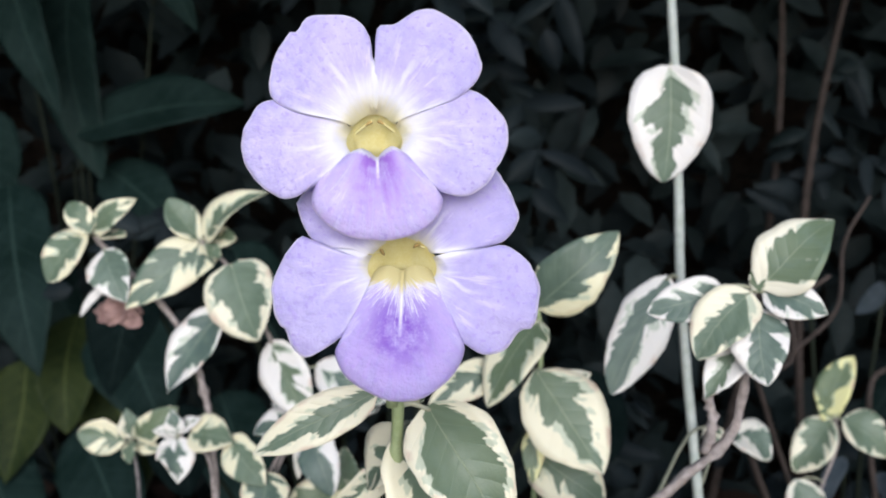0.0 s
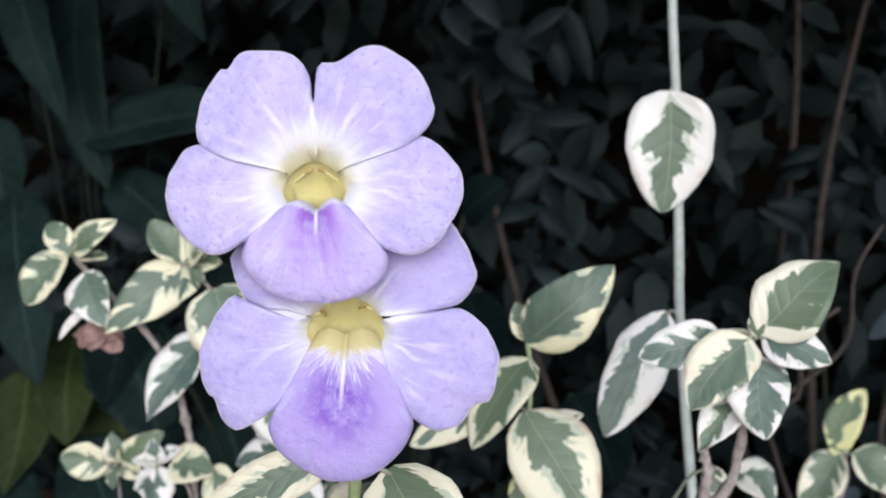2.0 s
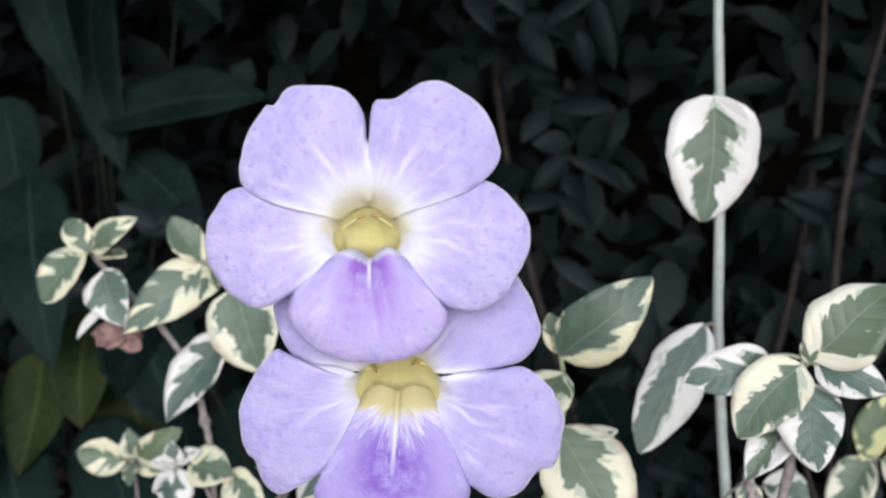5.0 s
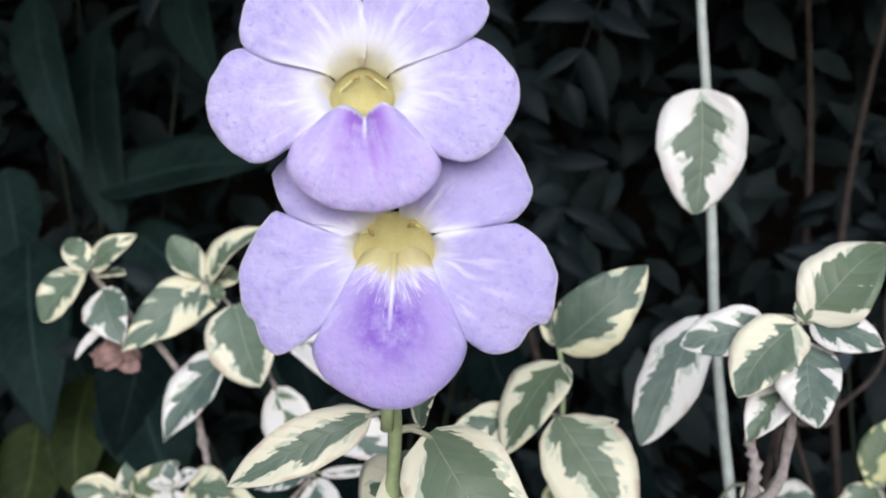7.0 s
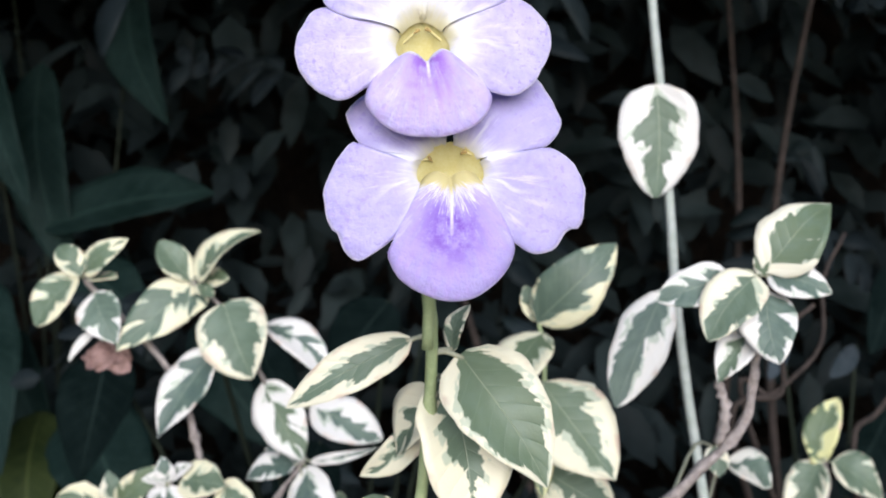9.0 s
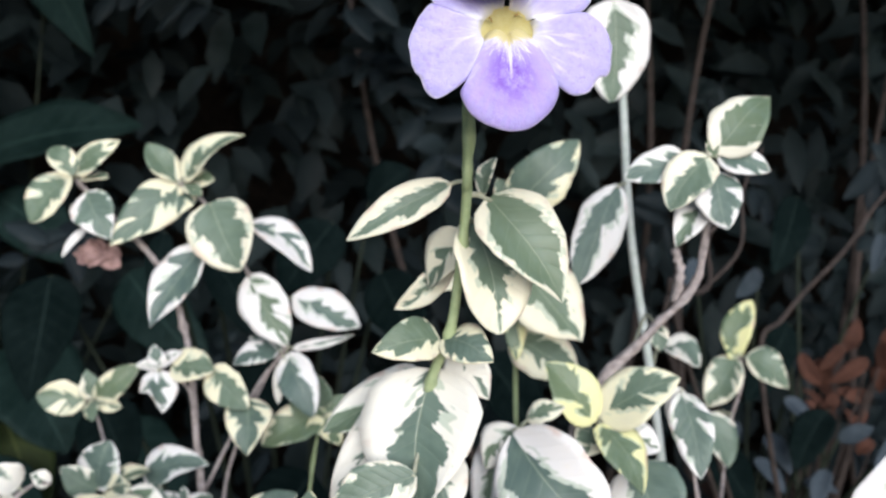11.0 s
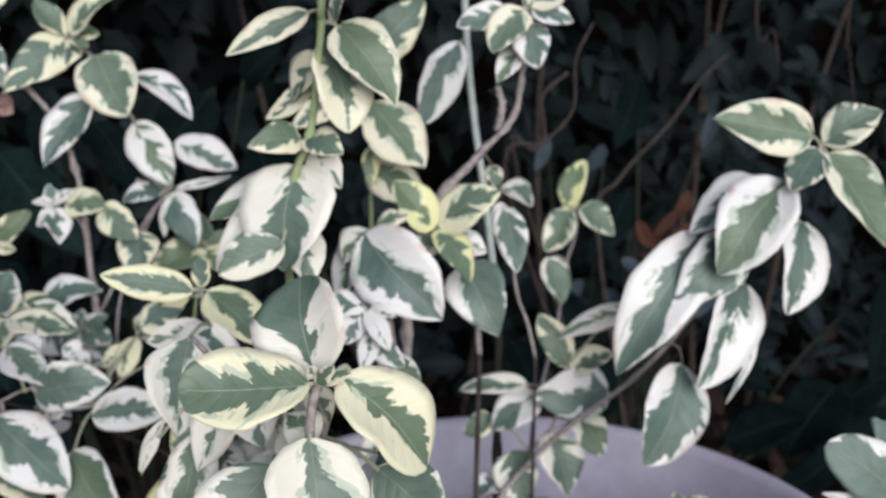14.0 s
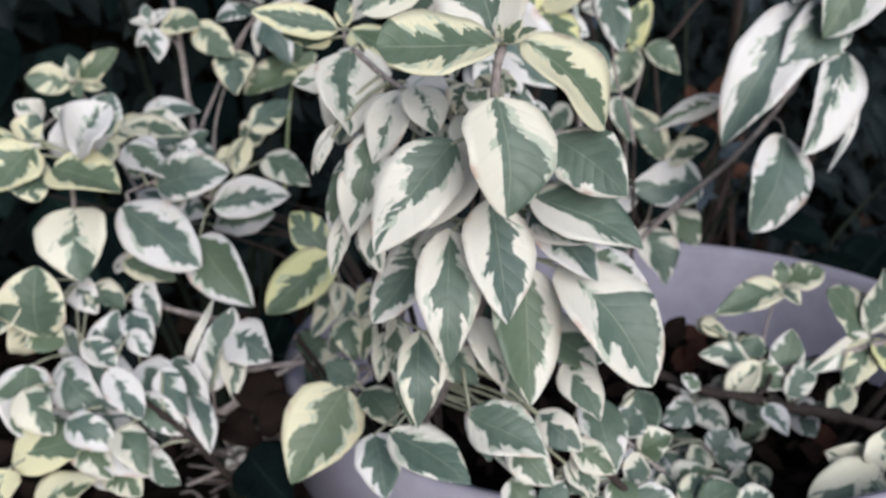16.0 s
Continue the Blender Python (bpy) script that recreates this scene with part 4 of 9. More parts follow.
plant = thing("arching_shoot", (0.0715, 0.2483, 0.3080), "arching shoot with long white-margined hanging leaves", "plant shoot", GROUP)
stem(plant, [(0.1899, 0.1994, 0.5438), (0.1849, 0.1995, 0.5378), (0.1785, 0.2028, 0.5298), (0.1656, 0.2082, 0.5080), (0.1525, 0.2132, 0.4842), (0.1413, 0.2185, 0.4644), (0.1290, 0.2323, 0.4410), (0.1104, 0.2535, 0.4137), (0.0880, 0.2643, 0.3841), (0.0715, 0.2483, 0.3719)], 0.0008, 0.0014, STEM_WOOD, 0.1, 7)
stem(plant, [(0.1390, 0.2189, 0.4630), (0.1424, 0.2152, 0.4609), (0.1420, 0.2107, 0.4552)], 0.0003, 0.0004, STEM_WOOD, 0.1, 7)
stem(plant, [(0.0715, 0.2483, 0.3719), (0.0715, 0.2483, 0.3400), (0.0715, 0.2483, 0.3080)], 0.0013, 0.0014, TWIG, 0.3, 5)
leaf(plant, (0.1856, 0.1996, 0.5487), (0.1460, 0.2069, 0.5550), 0.0216, 0.60, 0.60, (0.1899, 0.1994, 0.5438), heart_green=((0.7, 0.5, 0.6, 0.7, 0.8), (0.5, 0.55, 0.6, 0.7, 0.9)))
leaf(plant, (0.1908, 0.1995, 0.5451), (0.2116, 0.1932, 0.5583), 0.0175, 0.72, 0.60, (0.1899, 0.1994, 0.5438))
leaf(plant, (0.1917, 0.1973, 0.5418), (0.2055, 0.1756, 0.5080), 0.0277, 0.64, 0.60, (0.1897, 0.1994, 0.5435), heart_green=((0.4, 0.8, 0.9, 0.9, 0.9), (0.1, 0.2, 0.5, 0.7, 0.8)))
leaf(plant, (0.1866, 0.1970, 0.5437), (0.1719, 0.1912, 0.5284), 0.0164, 0.85, 0.40, (0.1885, 0.1995, 0.5421))
leaf(plant, (0.1771, 0.2011, 0.5301), (0.1459, 0.1958, 0.4964), 0.0284, 0.50, 0.10, (0.1785, 0.2028, 0.5298), None, (0.1, 0.6), heart_green=((0.05, 0.3, 0.5, 0.6, 0.8), (0, 0.15, 0.5, 0.6, 0.7)))
leaf(plant, (0.1701, 0.2122, 0.5310), (0.1425, 0.2130, 0.5093), 0.0188, 0.50, 0.10, (0.1758, 0.2040, 0.5253), heart_green=((0.3, 0.5, 0.4, 0.4, 0.3), (0.2, 0.4, 0.3, 0.3, 0.3)))
leaf(plant, (0.1638, 0.2088, 0.5078), (0.1332, 0.2043, 0.4792), 0.0232, 0.55, 0.10, (0.1651, 0.2083, 0.5073), heart_green=((0.9, 0.9, 1, 0.9, 0.8), (0.6, 0.6, 0.5, 0.5, 0.3)))
leaf(plant, (0.1516, 0.2190, 0.5084), (0.1114, 0.2093, 0.4541), 0.0281, 0.50, 0.10, (0.1615, 0.2098, 0.5006), heart_green=((0.5, 0.9, 0.4, 0.9, 0.8), (0.2, 0.3, 0.15, 0.2, 0.8)))
leaf(plant, (0.1668, 0.2077, 0.4882), (0.1405, 0.1956, 0.4502), 0.0256, 0.50, 0.10, (0.1579, 0.2112, 0.4939), heart_green=((0.3, 0.25, 0.12, 0.12, 0.3), (0.3, 0.6, 0.5, 0.35, 0.6)))
leaf(plant, (0.1862, 0.2015, 0.5141), (0.1725, 0.1867, 0.4811), 0.0216, 0.50, 0.10, (0.1738, 0.2048, 0.5219), heart_green=((0.2, 0.3, 0.1, 0.15, 0.2), (0.5, 0.7, 0.6, 0.7, 0.6)))
leaf(plant, (0.1420, 0.2107, 0.4552), (0.1196, 0.1969, 0.4201), 0.0281, 0.74, 0.10, (0.1420, 0.2107, 0.4552), (0.5, 0.6), (0.2, 0.2), heart_green=((0.45, 0.72, 0.75, 0.7, 0.75), (0.5, 0.1, 0.7, 0.75, 0.8)))
leaf(plant, (0.1731, 0.2094, 0.4742), (0.1563, 0.1999, 0.4408), 0.0036, 0.00, 0.10, (0.1535, 0.2128, 0.4860))

plant = thing("shoot", (0.0694, 0.2500, 0.3080), "low side shoot with small white-edged leaves", "plant shoot", GROUP)
stem(plant, [(0.1149, 0.2653, 0.4383), (0.1125, 0.2685, 0.4242), (0.1098, 0.2708, 0.4055), (0.0874, 0.2773, 0.3811), (0.0786, 0.2756, 0.3628)], 0.0005, 0.0009, STEM_WOOD, 0.1, 7)
stem(plant, [(0.1098, 0.2708, 0.4055), (0.1202, 0.2688, 0.4107), (0.1357, 0.2660, 0.4228)], 0.0004, 0.0005, STEM_WOOD, 0.1, 7)
stem(plant, [(0.0786, 0.2756, 0.3628), (0.0786, 0.2756, 0.3260), (0.0694, 0.2500, 0.3080)], 0.0008, 0.0009, TWIG, 0.3, 5)
leaf(plant, (0.1441, 0.2631, 0.4651), (0.1093, 0.2646, 0.4526), 0.0108, 0.50, 0.20, (0.1149, 0.2653, 0.4383))
leaf(plant, (0.1154, 0.2652, 0.4383), (0.1044, 0.2739, 0.4619), 0.0144, 0.75, 0.70, (0.1149, 0.2653, 0.4383))
leaf(plant, (0.1167, 0.2643, 0.4363), (0.1342, 0.2581, 0.4459), 0.0143, 0.70, 0.60, (0.1147, 0.2656, 0.4368))
leaf(plant, (0.1359, 0.2644, 0.4261), (0.0987, 0.2640, 0.4269), 0.0233, 0.68, 0.10, (0.1357, 0.2660, 0.4228))
leaf(plant, (0.1013, 0.2780, 0.4269), (0.0698, 0.2834, 0.4253), 0.0126, 0.50, 0.30, (0.1125, 0.2685, 0.4242))
leaf(plant, (0.1057, 0.2758, 0.4223), (0.0823, 0.2736, 0.4084), 0.0199, 0.50, 0.10, (0.1120, 0.2689, 0.4204))
leaf(plant, (0.1216, 0.2690, 0.4133), (0.1313, 0.2567, 0.3968), 0.0184, 0.75, 0.40, (0.1222, 0.2685, 0.4122))
leaf(plant, (0.1088, 0.2697, 0.4046), (0.1121, 0.2529, 0.3805), 0.0209, 0.60, 0.30, (0.1092, 0.2709, 0.4049))
leaf(plant, (0.0863, 0.2821, 0.4106), (0.0720, 0.2845, 0.4027), 0.0122, 0.95, 0.70, (0.1006, 0.2734, 0.3955))
leaf(plant, (0.0925, 0.2767, 0.3950), (0.0958, 0.2617, 0.3733), 0.0211, 0.85, 0.40, (0.0966, 0.2746, 0.3912))
leaf(plant, (0.0874, 0.2773, 0.3811), (0.0751, 0.2739, 0.3757), 0.0133, 0.60, 0.10, (0.0874, 0.2773, 0.3811))

plant = thing("shoot", (0.1178, 0.3213, 0.3080), "far shoot with a yellow-green bud and small oval leaves", "plant shoot", GROUP)
stem(plant, [(0.2176, 0.4924, 0.4687), (0.2195, 0.4918, 0.4525), (0.2099, 0.4911, 0.4197), (0.2055, 0.4874, 0.3874), (0.1370, 0.3576, 0.3780)], 0.0008, 0.0012, STEM_WOOD, 0.1, 7)
stem(plant, [(0.1370, 0.3576, 0.3780), (0.1178, 0.3213, 0.3080)], 0.0011, 0.0012, TWIG, 0.3, 5)
leaf(plant, (0.2111, 0.4918, 0.4705), (0.2253, 0.4936, 0.5025), 0.0187, 0.45, 1.00, (0.2176, 0.4924, 0.4687))
leaf(plant, (0.2202, 0.4898, 0.4684), (0.2431, 0.4789, 0.4501), 0.0236, 0.82, 0.60, (0.2177, 0.4923, 0.4678))
leaf(plant, (0.2145, 0.4907, 0.4677), (0.1936, 0.4846, 0.4400), 0.0229, 0.78, 0.60, (0.2177, 0.4923, 0.4678))
leaf(plant, (0.2168, 0.4923, 0.4673), (0.2087, 0.4958, 0.4815), 0.0144, 0.40, 1.00, (0.2177, 0.4923, 0.4674))
leaf(plant, (0.1940, 0.4821, 0.4370), (0.2017, 0.4702, 0.4066), 0.0233, 0.78, 0.40, (0.2134, 0.4913, 0.4315))

plant = thing("drooping_shoot", (0.0108, 0.1664, 0.3080), "drooping front shoot with large yellow-cream and white leaves", "plant shoot", GROUP)
stem(plant, [(-0.0244, 0.0860, 0.5098), (-0.0262, 0.0861, 0.5035), (-0.0269, 0.0857, 0.4963), (-0.0246, 0.0935, 0.4820), (-0.0178, 0.1123, 0.4561), (-0.0034, 0.1503, 0.4080)], 0.0010, 0.0013, STEM_WOOD, 0.1, 7)
stem(plant, [(-0.0034, 0.1503, 0.4080), (0.0037, 0.1584, 0.3580), (0.0108, 0.1664, 0.3080)], 0.0012, 0.0013, TWIG, 0.3, 5)
leaf(plant, (-0.0269, 0.0835, 0.5096), (-0.0549, 0.0854, 0.5105), 0.0194, 0.44, 0.80, (-0.0246, 0.0860, 0.5090), (0.5, 0.48), (0, 0.3), heart_green=((0.15, 0.3, 0.4, 0.75, 1), (0.5, 0.65, 0.42, 0.75, 1)))
blotched = leaf(plant, (-0.0247, 0.0900, 0.5084), (-0.0263, 0.1018, 0.5300), 0.0232, 0.50, 0.32, (-0.0248, 0.0860, 0.5083), (0.6, 0.6), (-0.55, 0.4), heart_green=((0.05, 0.1, 0.5, 1, 1), (0, 0.05, 0.15, 0.5, 0.85)))
leaf(plant, (-0.0199, 0.0848, 0.5103), (-0.0011, 0.0787, 0.4889), 0.0211, 0.38, 0.78, (-0.0244, 0.0860, 0.5098), (0.5, 0.52), (-0.25, 0.3), heart_green=((0, 0.25, 0.4, 0.55, 0.5), (0, 0.2, 0, -0.1, -0.1)))
leaf(plant, (-0.0255, 0.0831, 0.5099), (-0.0223, 0.0791, 0.5151), 0.0037, 0.70, 0.70, (-0.0244, 0.0860, 0.5096))
leaf(plant, (-0.0246, 0.0839, 0.5100), (-0.0183, 0.0796, 0.5130), 0.0035, 0.50, 0.70, (-0.0244, 0.0860, 0.5098))
leaf(plant, (-0.0258, 0.0835, 0.5113), (-0.0274, 0.0815, 0.5145), 0.0032, 0.40, 0.50, (-0.0244, 0.0860, 0.5098))
leaf(plant, (-0.0273, 0.0829, 0.4975), (-0.0285, 0.0728, 0.4707), 0.0229, 0.42, 0.40, (-0.0268, 0.0858, 0.4974), (0.5, 0.74), (0.4, 0.5), heart_green=((0.1, 0.25, 0.9, 1, 1), (0, 0.05, 0.12, 0.2, 0.35)))
leaf(plant, (-0.0244, 0.0926, 0.4924), (-0.0309, 0.0978, 0.4974), 0.0106, 0.20, 0.32, (-0.0259, 0.0891, 0.4901))
speck(blotched, (-0.0282, 0.0967, 0.5239), 0.0004)

plant = thing("drooping_shoot", (-0.0084, 0.1898, 0.3080), "dense drooping shoot of white leaves with green centres", "plant shoot", GROUP)
stem(plant, [(-0.0215, 0.0973, 0.4949), (-0.0235, 0.1007, 0.4822), (-0.0242, 0.1041, 0.4665), (-0.0227, 0.1095, 0.4489), (-0.0265, 0.1256, 0.4263), (-0.0294, 0.1571, 0.4016), (-0.0335, 0.1752, 0.3853)], 0.0011, 0.0015, STEM_WOOD, 0.1, 7)
stem(plant, [(-0.0510, 0.1386, 0.5060), (-0.0425, 0.1297, 0.4977), (-0.0330, 0.1188, 0.4912), (-0.0240, 0.1037, 0.4845)], 0.0007, 0.0009, STEM_WOOD, 0.1, 7)
stem(plant, [(-0.0335, 0.1752, 0.3853), (-0.0209, 0.1825, 0.3467), (-0.0084, 0.1898, 0.3080)], 0.0014, 0.0015, TWIG, 0.3, 5)
leaf(plant, (-0.0412, 0.1223, 0.4958), (-0.0515, 0.1147, 0.4778), 0.0124, 0.09, 0.32, (-0.0386, 0.1252, 0.4951), (0.7, 1.0), heart_green=((0, 0, 0, 0.1, 0.2), (0, 0, 0.05, 0.1, 0.2)))
leaf(plant, (-0.0389, 0.1177, 0.4971), (-0.0356, 0.1072, 0.4855), 0.0139, 0.11, 0.32, (-0.0362, 0.1224, 0.4934), (0.7, 1.0), heart_green=((0, 0, 0, 0.2, 0.9), (0, 0, 0, 0.2, 0.9)))
leaf(plant, (-0.0513, 0.1209, 0.4809), (-0.0595, 0.1117, 0.4590), 0.0124, 0.32, 0.32, (-0.0379, 0.1244, 0.4946), (0.7, 1.0))
leaf(plant, (-0.0603, 0.1243, 0.4841), (-0.0654, 0.1231, 0.4748), 0.0036, 0.00, 0.32, (-0.0425, 0.1297, 0.4977), (0.7, 1.0))
leaf(plant, (-0.0298, 0.1089, 0.4898), (-0.0254, 0.1021, 0.4777), 0.0100, 0.07, 0.40, (-0.0282, 0.1107, 0.4876), (0.7, 1.0))
leaf(plant, (-0.0113, 0.0878, 0.4861), (0.0016, 0.0720, 0.4732), 0.0171, 0.58, 0.32, (-0.0222, 0.0985, 0.4907), (0.7, 1.0), heart_green=((0.85, 0.9, 0.85, 0.8, 0.7), (0.8, 0.8, 0.8, 0.7, 0.6)))
leaf(plant, (-0.0343, 0.0961, 0.4857), (-0.0574, 0.0890, 0.4606), 0.0186, 0.40, 0.32, (-0.0230, 0.1000, 0.4851), (0.6, 0.9), (0.35, 0.1), heart_green=((0.8, 0.5, 0.22, 0.05, 0), (0.9, 0.8, 0.08, 0.45, 0.55)))
leaf(plant, (-0.0343, 0.1022, 0.4614), (-0.0406, 0.0844, 0.4300), 0.0172, 0.42, 0.32, (-0.0239, 0.1050, 0.4634), (0.7, 1.0), heart_green=((0, 0.35, 0.5, 0.75, 0.9), (0, 0.1, 0.35, 0.45, 0.5)))
leaf(plant, (-0.0250, 0.0957, 0.4705), (-0.0272, 0.0777, 0.4424), 0.0190, 0.45, 0.32, (-0.0239, 0.1029, 0.4721), (0.7, 1.0), heart_green=((0.1, 0.7, 0.45, 0.7, 0.9), (0, 0.15, 0.35, 0.5, 0.5)))
leaf(plant, (-0.0152, 0.0930, 0.4705), (0.0078, 0.0749, 0.4590), 0.0168, 0.45, 0.32, (-0.0239, 0.1027, 0.4729), (0.6, 0.8), (0, 0.7), heart_green=((0.2, 0.9, 1.1, 1.1, 0.9), (0, 0, 0.15, 0.5, 0.6)))
leaf(plant, (-0.0129, 0.1034, 0.4482), (-0.0177, 0.0868, 0.4149), 0.0207, 0.32, 0.32, (-0.0228, 0.1093, 0.4494), (0.55, 0.85), (0.1, 0.5), heart_green=((0.1, 0.3, 0.45, 0.5, 0.4), (0.6, 0.9, 1.1, 1.1, 0.9)))
leaf(plant, (-0.0050, 0.0992, 0.4490), (0.0133, 0.0775, 0.4198), 0.0231, 0.58, 0.32, (-0.0229, 0.1089, 0.4507), (0.52, 0.62), (0.1, 0.6), heart_green=((-0.3, -0.05, 0.9, 0.9, 0.3), (-0.3, -0.2, 0.6, 0.6, 0.2)))
leaf(plant, (-0.0393, 0.1117, 0.4290), (-0.0474, 0.0993, 0.4074), 0.0144, 0.59, 0.40, (-0.0253, 0.1207, 0.4333), (0.7, 1.0), heart_green=((0.8, 0.7, 0.6, 0.6, 0.6), (1, 1, 1, 1, 1)))
leaf(plant, (-0.0501, 0.1218, 0.4852), (-0.0571, 0.1124, 0.4639), 0.0127, 0.36, 0.32, (-0.0389, 0.1255, 0.4952), (0.7, 1.0), heart_green=((0.3, 0.5, 0.6, 0.6, 0.5), (0.2, 0.5, 0.4, 0.5, 0.5)))
leaf(plant, (-0.0585, 0.1299, 0.4869), (-0.0661, 0.1282, 0.4733), 0.0033, 0.00, 0.32, (-0.0443, 0.1315, 0.4994), (0.7, 1.0))
leaf(plant, (-0.0513, 0.1386, 0.5056), (-0.0558, 0.1231, 0.4841), 0.0194, 0.36, 0.32, (-0.0510, 0.1386, 0.5060), (0.7, 1.0), heart_green=((0.45, 0.12, 0.05, 0.1, 0.1), (0.55, 0.4, 0.2, 0.1, 0.1)))
leaf(plant, (-0.0401, 0.1343, 0.4937), (-0.0345, 0.1252, 0.4821), 0.0155, 0.07, 0.32, (-0.0425, 0.1297, 0.4977), (0.7, 1.0))
leaf(plant, (-0.0455, 0.1313, 0.4931), (-0.0429, 0.1242, 0.4818), 0.0107, 0.07, 0.32, (-0.0425, 0.1297, 0.4977), (0.7, 1.0))
leaf(plant, (-0.0521, 0.1213, 0.4622), (-0.0511, 0.1116, 0.4478), 0.0075, 0.07, 0.32, (-0.0236, 0.1061, 0.4597), (0.7, 1.0))
leaf(plant, (-0.0568, 0.1281, 0.4627), (-0.0633, 0.1228, 0.4453), 0.0062, 0.22, 0.32, (-0.0384, 0.1249, 0.4949), (0.7, 1.0))
leaf(plant, (-0.0371, 0.1293, 0.4786), (-0.0449, 0.1203, 0.4544), 0.0139, 0.11, 0.32, (-0.0357, 0.1219, 0.4931), (0.7, 1.0))
leaf(plant, (-0.0270, 0.1209, 0.4587), (-0.0442, 0.1188, 0.4418), 0.0109, 0.22, 0.32, (-0.0232, 0.1077, 0.4548), (0.7, 1.0))
leaf(plant, (-0.0076, 0.1155, 0.4278), (0.0078, 0.0992, 0.4155), 0.0158, 0.54, 0.32, (-0.0252, 0.1203, 0.4338), (0.7, 1.0))
leaf(plant, (-0.0184, 0.1227, 0.4505), (-0.0305, 0.1115, 0.4294), 0.0126, 0.07, 0.32, (-0.0235, 0.1128, 0.4443), (0.7, 1.0))
leaf(plant, (-0.0239, 0.1079, 0.4997), (-0.0198, 0.1024, 0.4917), 0.0085, 0.29, 0.60, (-0.0215, 0.0973, 0.4949), (0.7, 1.0))
leaf(plant, (-0.0253, 0.1131, 0.4976), (-0.0290, 0.1117, 0.4892), 0.0087, 0.36, 0.50, (-0.0303, 0.1141, 0.4892), (0.7, 1.0))
leaf(plant, (-0.0412, 0.1368, 0.4921), (-0.0531, 0.1325, 0.4840), 0.0112, 0.22, 0.10, (-0.0427, 0.1299, 0.4980))
leaf(plant, (-0.0381, 0.1309, 0.4968), (-0.0281, 0.1202, 0.4915), 0.0125, 0.05, 0.10, (-0.0413, 0.1283, 0.4969))
leaf(plant, (-0.0515, 0.1397, 0.4763), (-0.0614, 0.1311, 0.4549), 0.0114, 0.68, 0.10, (-0.0425, 0.1297, 0.4977))
leaf(plant, (-0.0309, 0.1197, 0.4859), (-0.0277, 0.1134, 0.4740), 0.0089, 0.26, 0.40, (-0.0321, 0.1172, 0.4905))
leaf(plant, (-0.0072, 0.1083, 0.4808), (-0.0004, 0.0954, 0.4720), 0.0161, 0.64, 0.10, (-0.0240, 0.1037, 0.4845))
leaf(plant, (-0.0289, 0.1088, 0.4828), (-0.0422, 0.1002, 0.4621), 0.0170, 0.71, 0.20, (-0.0268, 0.1083, 0.4866), heart_green=((0.1, 0.1, 0.1, 0.05, 0), (0.3, 0.25, 0.15, 0.1, 0.1)))
leaf(plant, (-0.0319, 0.1230, 0.4538), (-0.0542, 0.1127, 0.4337), 0.0163, 0.62, 0.20, (-0.0234, 0.1124, 0.4449))
leaf(plant, (-0.0179, 0.1099, 0.4629), (0.0008, 0.0924, 0.4571), 0.0176, 0.72, 0.20, (-0.0237, 0.1057, 0.4611))
leaf(plant, (-0.0104, 0.1041, 0.4643), (0.0015, 0.0875, 0.4472), 0.0154, 0.72, 0.10, (-0.0239, 0.1050, 0.4634))
leaf(plant, (-0.0104, 0.1234, 0.4390), (-0.0322, 0.1147, 0.4173), 0.0194, 0.53, 0.10, (-0.0247, 0.1178, 0.4373))
leaf(plant, (0.0052, 0.1184, 0.4435), (0.0248, 0.0995, 0.4261), 0.0217, 0.90, 0.10, (-0.0235, 0.1128, 0.4443))
leaf(plant, (-0.0330, 0.1216, 0.4234), (-0.0259, 0.1081, 0.4129), 0.0130, 0.75, 0.40, (-0.0265, 0.1256, 0.4263))
leaf(plant, (-0.0475, 0.1286, 0.4805), (-0.0401, 0.1171, 0.4661), 0.0112, 0.69, 0.20, (-0.0396, 0.1263, 0.4957))
leaf(plant, (-0.0447, 0.1544, 0.5047), (-0.0509, 0.1411, 0.4892), 0.0179, 0.30, 0.30, (-0.0510, 0.1386, 0.5060))
leaf(plant, (-0.0392, 0.1563, 0.4876), (-0.0458, 0.1503, 0.4750), 0.0144, 0.00, 0.10, (-0.0473, 0.1347, 0.5024))
leaf(plant, (-0.0426, 0.1490, 0.4873), (-0.0456, 0.1436, 0.4765), 0.0098, 0.01, 0.10, (-0.0458, 0.1331, 0.5009))
leaf(plant, (-0.0495, 0.1354, 0.4579), (-0.0511, 0.1269, 0.4450), 0.0068, 0.35, 0.10, (-0.0243, 0.1161, 0.4396))
leaf(plant, (-0.0523, 0.1370, 0.4537), (-0.0476, 0.1308, 0.4441), 0.0055, 0.16, 0.10, (-0.0248, 0.1186, 0.4362))
leaf(plant, (-0.0289, 0.1496, 0.4748), (-0.0400, 0.1432, 0.4562), 0.0129, 0.13, 0.10, (-0.0401, 0.1269, 0.4961))
leaf(plant, (-0.0228, 0.1359, 0.4513), (-0.0461, 0.1392, 0.4478), 0.0099, 0.11, 0.10, (-0.0246, 0.1174, 0.4379))
leaf(plant, (-0.0083, 0.1277, 0.4198), (-0.0136, 0.1148, 0.3994), 0.0143, 0.53, 0.10, (-0.0268, 0.1289, 0.4238))
leaf(plant, (-0.0136, 0.1372, 0.4450), (-0.0375, 0.1320, 0.4337), 0.0115, 0.30, 0.10, (-0.0251, 0.1198, 0.4344))
leaf(plant, (-0.0152, 0.1242, 0.4955), (-0.0087, 0.1203, 0.4955), 0.0078, 0.57, 0.60, (-0.0316, 0.1165, 0.4902))
leaf(plant, (-0.0208, 0.1368, 0.4951), (-0.0271, 0.1371, 0.4901), 0.0082, 0.21, 0.50, (-0.0369, 0.1233, 0.4939))

